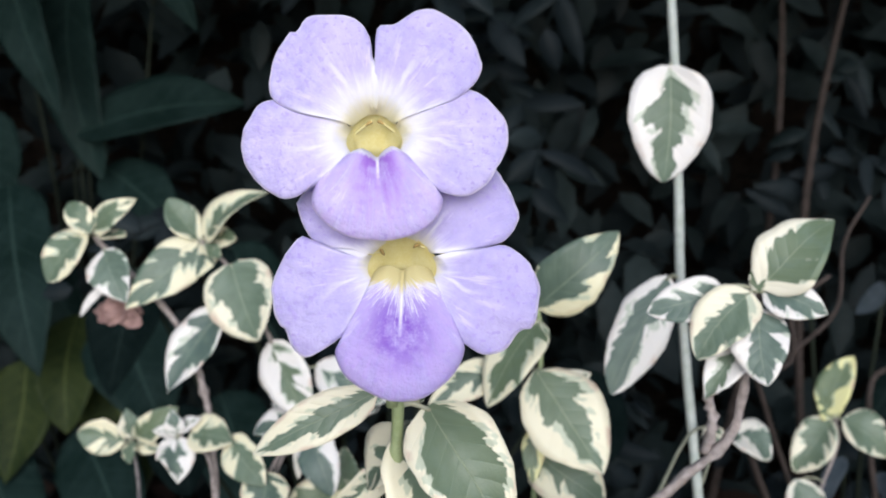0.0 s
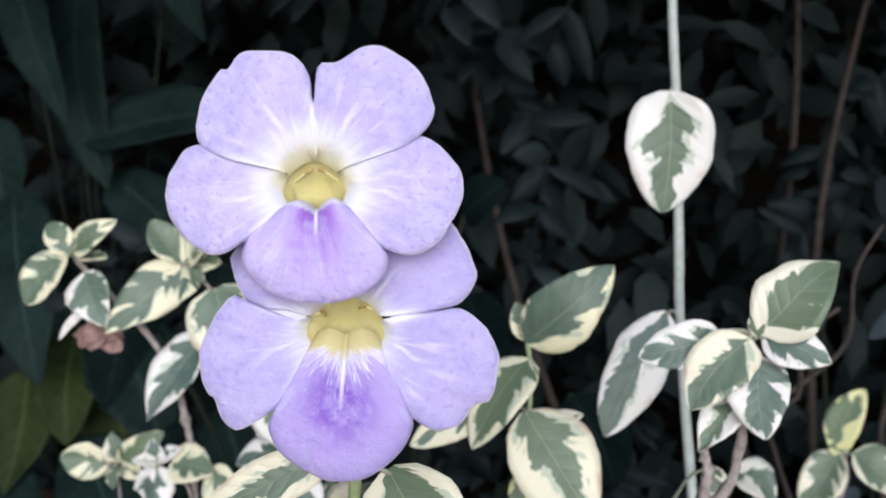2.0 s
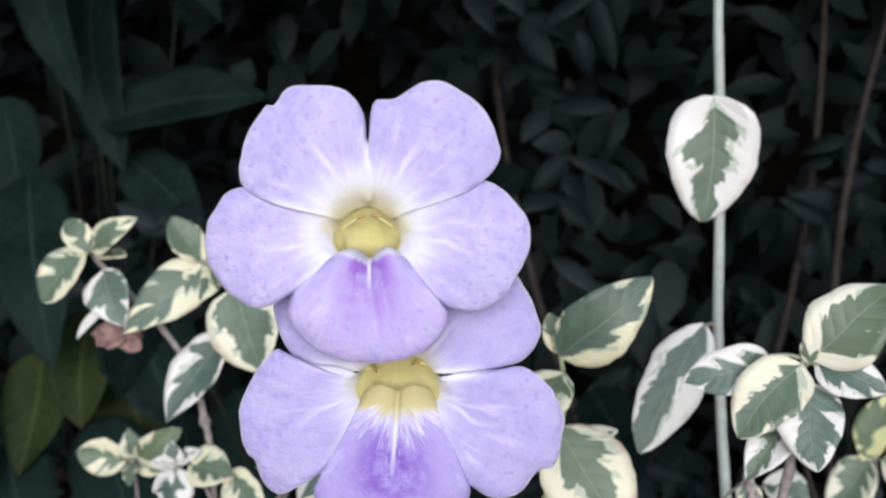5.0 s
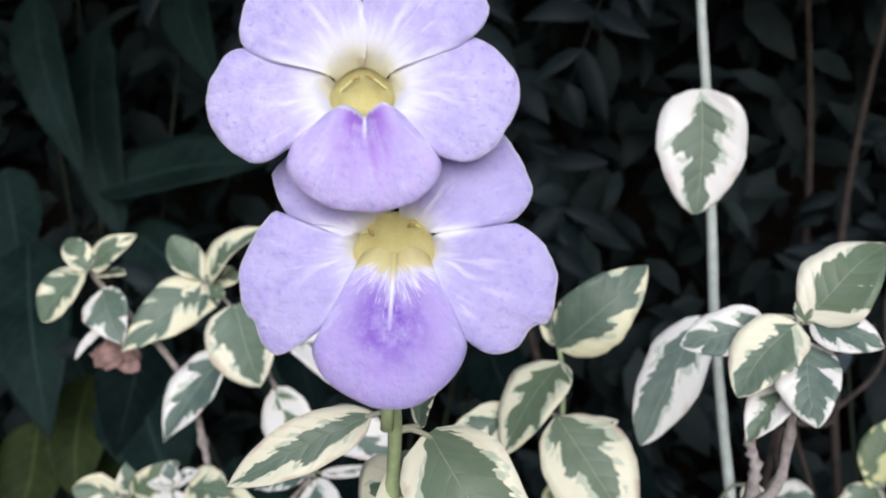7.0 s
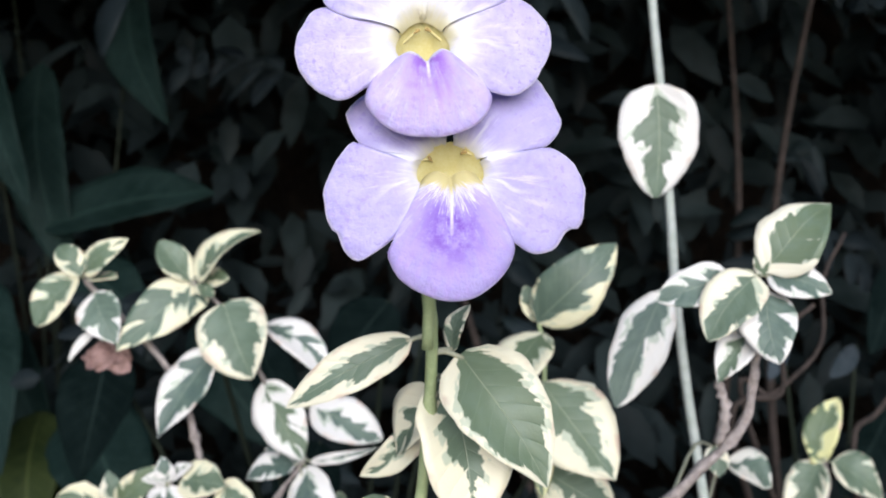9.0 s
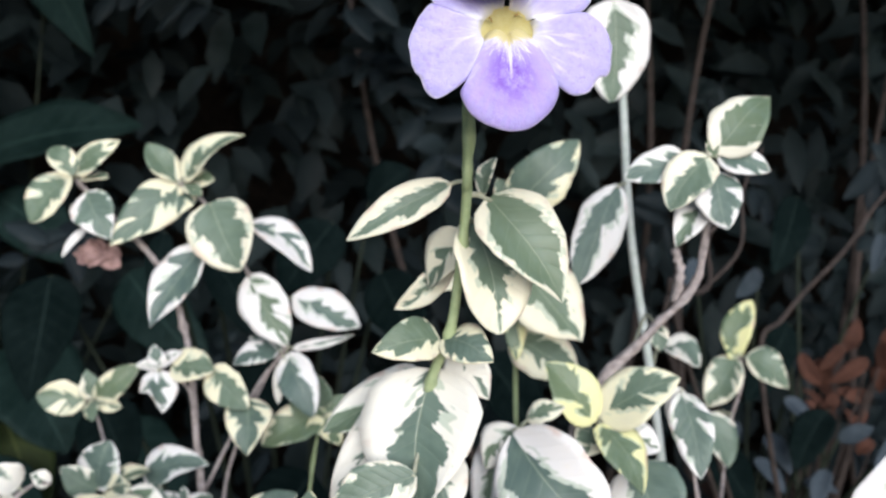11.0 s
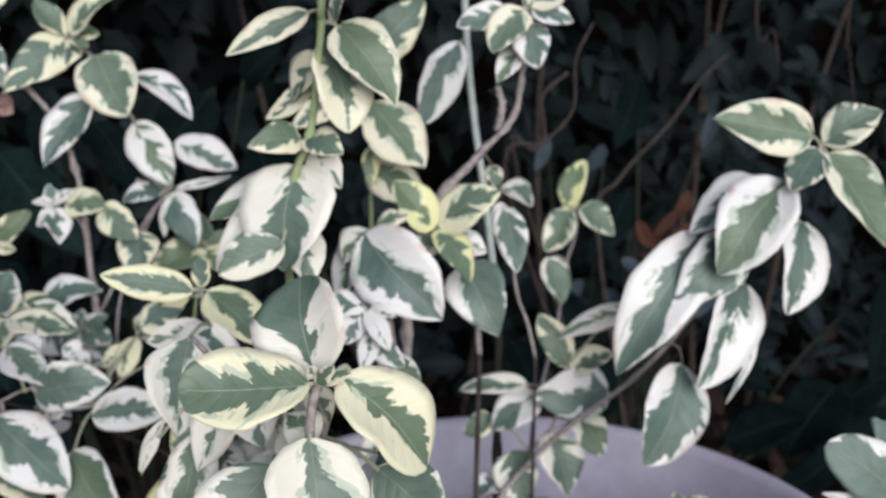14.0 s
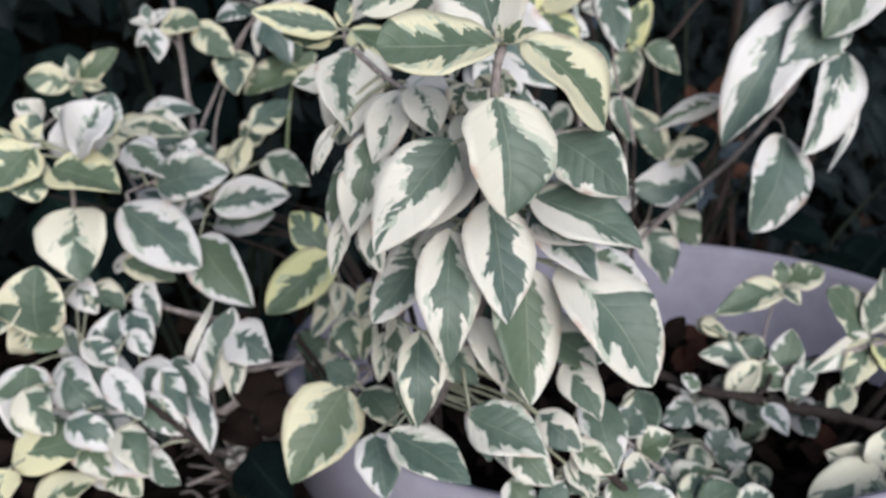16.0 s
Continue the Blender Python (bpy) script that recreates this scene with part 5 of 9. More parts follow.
plant = thing("drooping_shoot", (-0.0055, 0.1850, 0.3080), "low drooping white and green leaves over the pot rim", "plant shoot", GROUP)
stem(plant, [(-0.0224, 0.1095, 0.4395), (-0.0275, 0.1159, 0.4207), (-0.0317, 0.1275, 0.4020), (-0.0353, 0.1443, 0.3830), (-0.0363, 0.1646, 0.3601)], 0.0011, 0.0014, STEM_WOOD, 0.1, 7)
stem(plant, [(-0.0363, 0.1646, 0.3601), (-0.0209, 0.1748, 0.3340), (-0.0055, 0.1850, 0.3080)], 0.0013, 0.0014, TWIG, 0.3, 5)
leaf(plant, (-0.0531, 0.1039, 0.4047), (-0.0352, 0.0855, 0.3956), 0.0153, 0.54, 0.32, (-0.0298, 0.1222, 0.4106), (0.7, 1.0), heart_green=((0.2, 0.3, 0.5, 0.9, 1), (0.2, 0.7, 0.9, 0.9, 1)))
leaf(plant, (-0.0316, 0.0993, 0.4085), (-0.0144, 0.0837, 0.4012), 0.0161, 0.52, 0.32, (-0.0280, 0.1171, 0.4188), (0.7, 1.0), heart_green=((0.8, 0.9, 0.8, 0.8, 0.6), (0.1, 0.3, 0.6, 0.5, 0.4)))
leaf(plant, (-0.0420, 0.1090, 0.4314), (-0.0464, 0.0966, 0.4080), 0.0117, 0.65, 0.50, (-0.0254, 0.1133, 0.4284), (0.7, 1.0))
leaf(plant, (-0.0250, 0.1113, 0.4325), (-0.0208, 0.0983, 0.4149), 0.0104, 0.00, 0.32, (-0.0244, 0.1119, 0.4323), (0.7, 1.0))
leaf(plant, (-0.0014, 0.1028, 0.4187), (0.0044, 0.0906, 0.4050), 0.0124, 0.58, 0.32, (-0.0253, 0.1131, 0.4289), (0.7, 1.0))
leaf(plant, (-0.0177, 0.1055, 0.3952), (-0.0082, 0.0943, 0.3849), 0.0130, 0.43, 0.32, (-0.0301, 0.1231, 0.4092), (0.7, 1.0))
leaf(plant, (-0.0090, 0.1054, 0.4028), (0.0006, 0.0947, 0.3939), 0.0113, 0.50, 0.32, (-0.0287, 0.1192, 0.4154), (0.7, 1.0))
leaf(plant, (0.0014, 0.1048, 0.3923), (0.0116, 0.0953, 0.3844), 0.0099, 0.50, 0.40, (-0.0299, 0.1225, 0.4101), (0.7, 1.0))
leaf(plant, (-0.0009, 0.1035, 0.3860), (0.0061, 0.0949, 0.3782), 0.0099, 0.43, 0.40, (-0.0309, 0.1251, 0.4058), (0.7, 1.0))
leaf(plant, (-0.0434, 0.1330, 0.4273), (-0.0478, 0.1245, 0.4131), 0.0084, 0.36, 0.50, (-0.0287, 0.1192, 0.4154), (0.7, 1.0))
leaf(plant, (-0.0307, 0.1226, 0.4222), (-0.0382, 0.1155, 0.4101), 0.0083, 0.14, 0.32, (-0.0281, 0.1174, 0.4183), (0.7, 1.0))
leaf(plant, (-0.0551, 0.1168, 0.3984), (-0.0555, 0.1022, 0.3855), 0.0139, 0.73, 0.10, (-0.0317, 0.1275, 0.4020))
leaf(plant, (-0.0210, 0.1189, 0.4009), (-0.0229, 0.1070, 0.3885), 0.0151, 0.62, 0.10, (-0.0307, 0.1245, 0.4068))
leaf(plant, (-0.0360, 0.1269, 0.4214), (-0.0199, 0.1136, 0.4132), 0.0109, 0.69, 0.50, (-0.0288, 0.1195, 0.4150))
leaf(plant, (-0.0185, 0.1209, 0.4277), (-0.0198, 0.1114, 0.4166), 0.0093, 0.00, 0.10, (-0.0258, 0.1138, 0.4270))
leaf(plant, (0.0039, 0.1205, 0.4118), (0.0154, 0.1114, 0.4134), 0.0114, 0.86, 0.10, (-0.0283, 0.1180, 0.4174))
leaf(plant, (-0.0157, 0.1167, 0.3918), (-0.0141, 0.1079, 0.3820), 0.0116, 0.66, 0.10, (-0.0317, 0.1275, 0.4020))
leaf(plant, (-0.0035, 0.1111, 0.3932), (0.0062, 0.1027, 0.3919), 0.0101, 0.44, 0.30, (-0.0305, 0.1242, 0.4073))
leaf(plant, (0.0056, 0.1111, 0.3843), (0.0132, 0.1030, 0.3787), 0.0088, 0.90, 0.40, (-0.0316, 0.1272, 0.4024))
leaf(plant, (0.0006, 0.1129, 0.3783), (0.0073, 0.1055, 0.3740), 0.0088, 0.62, 0.40, (-0.0322, 0.1297, 0.3995))
leaf(plant, (-0.0453, 0.1418, 0.4191), (-0.0495, 0.1336, 0.4063), 0.0075, 0.33, 0.50, (-0.0309, 0.1251, 0.4058))
leaf(plant, (-0.0332, 0.1302, 0.4153), (-0.0343, 0.1227, 0.4074), 0.0073, 0.00, 0.10, (-0.0299, 0.1225, 0.4101))

plant = thing("shoot", (-0.0078, 0.1888, 0.3080), "low shoot with a broad yellow-edged leaf by the pot rim", "plant shoot", GROUP)
stem(plant, [(-0.0513, 0.1605, 0.3935), (-0.0469, 0.1625, 0.3971), (-0.0365, 0.1678, 0.4059), (-0.0301, 0.1755, 0.4190)], 0.0008, 0.0011, STEM_WOOD, 0.1, 7)
stem(plant, [(-0.0365, 0.1678, 0.4059), (-0.0285, 0.1706, 0.3867), (-0.0242, 0.1741, 0.3666)], 0.0007, 0.0008, STEM_WOOD, 0.1, 7)
stem(plant, [(-0.0301, 0.1755, 0.4190), (-0.0189, 0.1821, 0.3635), (-0.0078, 0.1888, 0.3080)], 0.0010, 0.0011, TWIG, 0.3, 5)
leaf(plant, (-0.0558, 0.1597, 0.3939), (-0.0776, 0.1472, 0.3690), 0.0259, 0.60, 0.85, (-0.0513, 0.1605, 0.3935), heart_green=((0.5, 0.8, 0.5, 0.7, 0.9), (0.2, 0.4, 0.4, 0.5, 0.9)))
leaf(plant, (-0.0520, 0.1612, 0.3953), (-0.0608, 0.1656, 0.4020), 0.0106, 0.98, 0.60, (-0.0507, 0.1607, 0.3940))
leaf(plant, (-0.0498, 0.1588, 0.3929), (-0.0423, 0.1467, 0.3846), 0.0138, 0.95, 0.60, (-0.0511, 0.1606, 0.3937))
leaf(plant, (-0.0498, 0.1787, 0.4121), (-0.0505, 0.1704, 0.3985), 0.0117, 0.70, 0.70, (-0.0346, 0.1700, 0.4096))
leaf(plant, (-0.0380, 0.1765, 0.4155), (-0.0483, 0.1698, 0.3985), 0.0090, 0.20, 0.60, (-0.0322, 0.1729, 0.4146))
leaf(plant, (-0.0401, 0.1844, 0.4216), (-0.0459, 0.1794, 0.4071), 0.0111, 0.60, 0.80, (-0.0301, 0.1755, 0.4190))
leaf(plant, (-0.0317, 0.1713, 0.4039), (-0.0271, 0.1664, 0.3989), 0.0078, 0.30, 0.60, (-0.0348, 0.1684, 0.4020))
leaf(plant, (-0.0455, 0.1929, 0.4045), (-0.0563, 0.1889, 0.3958), 0.0105, 0.90, 0.70, (-0.0337, 0.1711, 0.4116))
leaf(plant, (-0.0341, 0.2014, 0.4123), (-0.0270, 0.1943, 0.4023), 0.0100, 0.48, 0.80, (-0.0301, 0.1755, 0.4190))

plant = thing("shoot", (-0.0201, 0.2525, 0.3080), "low shoot with paired yellow-green leaves", "plant shoot", GROUP)
stem(plant, [(-0.0440, 0.2602, 0.4098), (-0.0403, 0.2611, 0.3976), (-0.0391, 0.2603, 0.3770), (-0.0433, 0.2562, 0.3582)], 0.0006, 0.0009, STEM_WOOD, 0.1, 7)
stem(plant, [(-0.0433, 0.2562, 0.3582), (-0.0201, 0.2525, 0.3080)], 0.0008, 0.0009, TWIG, 0.3, 5)
leaf(plant, (-0.0442, 0.2584, 0.4111), (-0.0737, 0.2501, 0.3910), 0.0229, 0.50, 0.95, (-0.0440, 0.2602, 0.4098), heart_green=((0.2, 0.5, 0.6, 0.8, 1), (0.05, 0.1, 0.2, 0.5, 0.9)))
leaf(plant, (-0.0430, 0.2603, 0.4114), (-0.0582, 0.2694, 0.4289), 0.0171, 0.55, 0.95, (-0.0440, 0.2602, 0.4098))
leaf(plant, (-0.0403, 0.2611, 0.3976), (-0.0547, 0.2538, 0.3767), 0.0144, 0.30, 0.60, (-0.0403, 0.2611, 0.3976))
leaf(plant, (-0.0414, 0.2614, 0.3977), (-0.0405, 0.2511, 0.3809), 0.0120, 0.40, 0.50, (-0.0404, 0.2610, 0.3979))
leaf(plant, (-0.0478, 0.2711, 0.3685), (-0.0612, 0.2674, 0.3613), 0.0199, 0.95, 0.60, (-0.0407, 0.2588, 0.3698))
leaf(plant, (-0.0467, 0.2935, 0.3593), (-0.0520, 0.2865, 0.3481), 0.0179, 0.90, 0.60, (-0.0416, 0.2579, 0.3659))

plant = thing("shoot", (-0.0206, 0.2487, 0.3080), "low bushy shoot with a large white leaf and yellow-edged leaves", "plant shoot", GROUP)
stem(plant, [(-0.1437, 0.2677, 0.4616), (-0.1443, 0.2696, 0.4411), (-0.1465, 0.2716, 0.4075), (-0.0614, 0.2535, 0.3780)], 0.0008, 0.0012, STEM_WOOD, 0.1, 7)
stem(plant, [(-0.0614, 0.2535, 0.3780), (-0.0206, 0.2487, 0.3080)], 0.0011, 0.0012, TWIG, 0.3, 5)
leaf(plant, (-0.1398, 0.2641, 0.4602), (-0.1258, 0.2617, 0.4807), 0.0251, 0.16, 0.10, (-0.1437, 0.2678, 0.4605), (0.6, 0.7), (0, -0.2), heart_green=((0, 0, 0.05, 0.15, 0.3), (0, 0, 0.05, 0.1, 0.3)))
leaf(plant, (-0.1498, 0.2659, 0.4567), (-0.1244, 0.2459, 0.4488), 0.0232, 0.72, 0.90, (-0.1438, 0.2681, 0.4568), heart_green=((0.5, 0.6, 0.6, 0.7, 0.8), (0.2, 0.35, 0.45, 0.6, 0.7)))
leaf(plant, (-0.1557, 0.2698, 0.4648), (-0.1708, 0.2633, 0.4499), 0.0216, 0.59, 0.90, (-0.1437, 0.2677, 0.4616))
leaf(plant, (-0.1604, 0.2758, 0.4663), (-0.1541, 0.2769, 0.4768), 0.0132, 0.48, 0.80, (-0.1437, 0.2677, 0.4616))
leaf(plant, (-0.1611, 0.2741, 0.4599), (-0.1561, 0.2600, 0.4449), 0.0174, 0.70, 0.80, (-0.1438, 0.2679, 0.4589))
leaf(plant, (-0.1440, 0.2679, 0.4392), (-0.1434, 0.2499, 0.4138), 0.0281, 0.48, 0.50, (-0.1445, 0.2697, 0.4394), heart_green=((0, 0.05, 0.12, 0.6, 0.9), (0, 0.05, 0.1, 0.5, 0.9)))
leaf(plant, (-0.1626, 0.2552, 0.3907), (-0.1592, 0.2520, 0.4210), 0.0278, 0.81, 0.70, (-0.1465, 0.2716, 0.4075), (0.7, 0.7))
leaf(plant, (-0.1659, 0.2589, 0.3932), (-0.1528, 0.2477, 0.3889), 0.0154, 0.70, 0.70, (-0.1465, 0.2716, 0.4075))
leaf(plant, (-0.1682, 0.2618, 0.4090), (-0.1773, 0.2548, 0.3942), 0.0175, 0.59, 0.60, (-0.1465, 0.2715, 0.4083))
leaf(plant, (-0.1437, 0.2720, 0.4310), (-0.1577, 0.2703, 0.4189), 0.0135, 0.37, 0.30, (-0.1450, 0.2702, 0.4307))
leaf(plant, (-0.1410, 0.2822, 0.4566), (-0.1429, 0.2838, 0.4758), 0.0225, 0.27, 0.10, (-0.1439, 0.2683, 0.4553))
leaf(plant, (-0.1626, 0.2828, 0.4667), (-0.1743, 0.2779, 0.4610), 0.0190, 0.67, 0.90, (-0.1437, 0.2677, 0.4616))
leaf(plant, (-0.1605, 0.2688, 0.3850), (-0.1735, 0.2655, 0.3987), 0.0249, 0.56, 0.70, (-0.1465, 0.2716, 0.4075))

plant = thing("shoot", (-0.0207, 0.2483, 0.3080), "bushy shoot with broad white-edged leaves", "plant shoot", GROUP)
stem(plant, [(-0.1248, 0.2824, 0.4406), (-0.1212, 0.2793, 0.4215), (-0.1151, 0.2748, 0.3922), (-0.0615, 0.2529, 0.3780)], 0.0008, 0.0012, STEM_WOOD, 0.1, 7)
stem(plant, [(-0.1248, 0.2824, 0.4406), (-0.1112, 0.2879, 0.4428), (-0.0890, 0.2796, 0.4352)], 0.0005, 0.0007, STEM_WOOD, 0.1, 7)
stem(plant, [(-0.0615, 0.2529, 0.3780), (-0.0207, 0.2483, 0.3080)], 0.0011, 0.0012, TWIG, 0.3, 5)
leaf(plant, (-0.1267, 0.2734, 0.4371), (-0.0979, 0.2484, 0.4147), 0.0257, 0.65, 0.10, (-0.1240, 0.2817, 0.4362), None, (-0.1, 0.5), heart_green=((0.2, 0.45, 0.5, 0.55, 0.3), (0.1, 0.25, 0.4, 0.4, 0.2)))
leaf(plant, (-0.0981, 0.2658, 0.4230), (-0.0791, 0.2427, 0.3976), 0.0228, 0.76, 0.10, (-0.0890, 0.2796, 0.4352), heart_green=((0.7, 0.75, 0.7, 0.65, 0.4), (0.3, 0.7, 0.7, 0.7, 0.5)))
leaf(plant, (-0.1120, 0.2856, 0.4414), (-0.0821, 0.2726, 0.4475), 0.0202, 0.88, 0.10, (-0.1130, 0.2872, 0.4425), heart_green=((0.6, 0.7, 0.7, 0.6, 0.4), (0.5, 0.7, 0.7, 0.6, 0.3)))
leaf(plant, (-0.1229, 0.2976, 0.4583), (-0.1064, 0.2830, 0.4454), 0.0176, 0.70, 0.10, (-0.1158, 0.2860, 0.4420), heart_green=((0.3, 0.5, 0.6, 0.55, 0.3), (0.2, 0.4, 0.5, 0.45, 0.2)))
leaf(plant, (-0.0900, 0.2752, 0.4336), (-0.0585, 0.2613, 0.4379), 0.0173, 0.55, 0.10, (-0.0890, 0.2796, 0.4352), heart_green=((0.3, 0.45, 0.35, 0.3, 0.2), (0.2, 0.4, 0.5, 0.4, 0.3)))
leaf(plant, (-0.1260, 0.3244, 0.4628), (-0.0986, 0.3104, 0.4588), 0.0156, 0.33, 0.60, (-0.1112, 0.2879, 0.4428))
leaf(plant, (-0.1154, 0.3282, 0.4678), (-0.0967, 0.3151, 0.4583), 0.0127, 0.73, 0.30, (-0.1112, 0.2879, 0.4428))
leaf(plant, (-0.0700, 0.3030, 0.4605), (-0.0506, 0.3009, 0.4720), 0.0145, 0.71, 0.70, (-0.0890, 0.2796, 0.4352))
leaf(plant, (-0.0719, 0.3005, 0.4575), (-0.0790, 0.2919, 0.4428), 0.0118, 0.24, 0.85, (-0.0890, 0.2796, 0.4352))
leaf(plant, (-0.0656, 0.2931, 0.4489), (-0.0479, 0.2777, 0.4381), 0.0157, 0.64, 0.40, (-0.0890, 0.2796, 0.4352))
leaf(plant, (-0.1286, 0.2759, 0.4136), (-0.1086, 0.2609, 0.4064), 0.0134, 0.84, 0.70, (-0.1198, 0.2782, 0.4147))
leaf(plant, (-0.1337, 0.2793, 0.4094), (-0.1196, 0.2733, 0.4133), 0.0094, 0.22, 0.10, (-0.1193, 0.2779, 0.4125))
leaf(plant, (-0.1014, 0.2838, 0.4379), (-0.1111, 0.2826, 0.4318), 0.0119, 0.45, 0.10, (-0.1010, 0.2841, 0.4393))
leaf(plant, (-0.0951, 0.2970, 0.4529), (-0.1018, 0.2999, 0.4566), 0.0098, 0.06, 0.10, (-0.1038, 0.2851, 0.4402))
leaf(plant, (-0.1114, 0.3019, 0.4545), (-0.1203, 0.3058, 0.4595), 0.0098, 0.11, 0.10, (-0.1112, 0.2879, 0.4428))
leaf(plant, (-0.0908, 0.2948, 0.4492), (-0.1000, 0.2957, 0.4511), 0.0107, 0.23, 0.10, (-0.0987, 0.2832, 0.4385))
leaf(plant, (-0.0714, 0.3209, 0.4509), (-0.0610, 0.3210, 0.4612), 0.0129, 0.75, 0.70, (-0.0913, 0.2805, 0.4360))
leaf(plant, (-0.0749, 0.3086, 0.4502), (-0.0877, 0.3040, 0.4442), 0.0104, 0.05, 0.85, (-0.0902, 0.2801, 0.4356))
leaf(plant, (-0.1267, 0.2830, 0.4079), (-0.1094, 0.2731, 0.4166), 0.0117, 0.70, 0.70, (-0.1188, 0.2775, 0.4102))
leaf(plant, (-0.1192, 0.3264, 0.4475), (-0.1295, 0.3291, 0.4471), 0.0087, 0.28, 0.10, (-0.1112, 0.2879, 0.4428))

plant = thing("shoot", (-0.0213, 0.2348, 0.3080), "low shoot with folded white-edged leaves", "plant shoot", GROUP)
stem(plant, [(-0.0990, 0.2315, 0.3687), (-0.0945, 0.2326, 0.3577), (-0.0623, 0.2336, 0.3780)], 0.0007, 0.0010, STEM_WOOD, 0.1, 7)
stem(plant, [(-0.0623, 0.2336, 0.3780), (-0.0213, 0.2348, 0.3080)], 0.0009, 0.0010, TWIG, 0.3, 5)
leaf(plant, (-0.1012, 0.2319, 0.3677), (-0.0871, 0.2331, 0.4014), 0.0166, 0.44, 0.10, (-0.0990, 0.2315, 0.3687))
leaf(plant, (-0.0900, 0.2311, 0.3914), (-0.0756, 0.2185, 0.3835), 0.0194, 0.58, 0.10, (-0.0990, 0.2315, 0.3687))
leaf(plant, (-0.1077, 0.2383, 0.3766), (-0.0940, 0.2419, 0.4030), 0.0040, 0.05, 0.30, (-0.0990, 0.2315, 0.3687))
leaf(plant, (-0.0888, 0.2353, 0.3847), (-0.0910, 0.2243, 0.3661), 0.0110, 0.11, 0.40, (-0.0990, 0.2315, 0.3687))
leaf(plant, (-0.0853, 0.2475, 0.3770), (-0.0749, 0.2367, 0.3720), 0.0176, 0.51, 0.10, (-0.0788, 0.2331, 0.3676))

plant = thing("shoot", (-0.0209, 0.2286, 0.3080), "spreading low branch with many white-edged leaves", "plant shoot", GROUP)
stem(plant, [(-0.1495, 0.2640, 0.3776), (-0.1391, 0.2529, 0.3674), (-0.0618, 0.2248, 0.3780)], 0.0009, 0.0012, STEM_WOOD, 0.5, 11)
stem(plant, [(-0.0618, 0.2248, 0.3780), (-0.0209, 0.2286, 0.3080)], 0.0011, 0.0012, TWIG, 0.3, 5)
leaf(plant, (-0.1560, 0.2527, 0.3805), (-0.1396, 0.2329, 0.3644), 0.0183, 0.69, 0.10, (-0.1487, 0.2632, 0.3769))
leaf(plant, (-0.1431, 0.2479, 0.3838), (-0.1280, 0.2278, 0.3654), 0.0182, 0.62, 0.10, (-0.1439, 0.2581, 0.3721))
leaf(plant, (-0.1418, 0.2531, 0.3806), (-0.1318, 0.2555, 0.3989), 0.0139, 0.67, 0.10, (-0.1442, 0.2583, 0.3724))
leaf(plant, (-0.1267, 0.2538, 0.3981), (-0.1211, 0.2417, 0.3832), 0.0129, 0.67, 0.10, (-0.1252, 0.2479, 0.3693))
leaf(plant, (-0.1249, 0.2417, 0.3797), (-0.1103, 0.2228, 0.3647), 0.0182, 0.55, 0.10, (-0.1213, 0.2464, 0.3699))
leaf(plant, (-0.1114, 0.2366, 0.3823), (-0.1014, 0.2198, 0.3631), 0.0143, 0.74, 0.10, (-0.1074, 0.2414, 0.3718))
leaf(plant, (-0.1677, 0.2498, 0.3820), (-0.1714, 0.2336, 0.3588), 0.0223, 0.69, 0.10, (-0.1495, 0.2640, 0.3776))
leaf(plant, (-0.1211, 0.2645, 0.4072), (-0.1177, 0.2534, 0.3900), 0.0123, 0.44, 0.10, (-0.1495, 0.2640, 0.3776))
leaf(plant, (-0.1423, 0.2698, 0.4051), (-0.1295, 0.2588, 0.3978), 0.0146, 0.81, 0.50, (-0.1495, 0.2640, 0.3776))
leaf(plant, (-0.1487, 0.2722, 0.4075), (-0.1406, 0.2613, 0.3959), 0.0137, 0.23, 0.10, (-0.1495, 0.2640, 0.3776))
leaf(plant, (-0.1135, 0.2335, 0.3617), (-0.1019, 0.2223, 0.3522), 0.0153, 0.61, 0.10, (-0.1113, 0.2428, 0.3712))
leaf(plant, (-0.1428, 0.2375, 0.3623), (-0.1329, 0.2258, 0.3536), 0.0151, 0.67, 0.10, (-0.1371, 0.2522, 0.3677))
leaf(plant, (-0.1612, 0.2411, 0.3649), (-0.1512, 0.2316, 0.3561), 0.0151, 0.45, 0.10, (-0.1412, 0.2552, 0.3695))
leaf(plant, (-0.1492, 0.2637, 0.3737), (-0.1552, 0.2699, 0.3899), 0.0121, 0.54, 0.10, (-0.1482, 0.2626, 0.3763))
leaf(plant, (-0.1187, 0.2553, 0.3462), (-0.1083, 0.2466, 0.3444), 0.0139, 0.76, 0.10, (-0.1252, 0.2479, 0.3693))
leaf(plant, (-0.1454, 0.2575, 0.3526), (-0.1335, 0.2461, 0.3466), 0.0137, 0.76, 0.10, (-0.1391, 0.2529, 0.3674))
leaf(plant, (-0.1677, 0.2537, 0.3572), (-0.1610, 0.2460, 0.3518), 0.0133, 0.42, 0.10, (-0.1452, 0.2595, 0.3735))

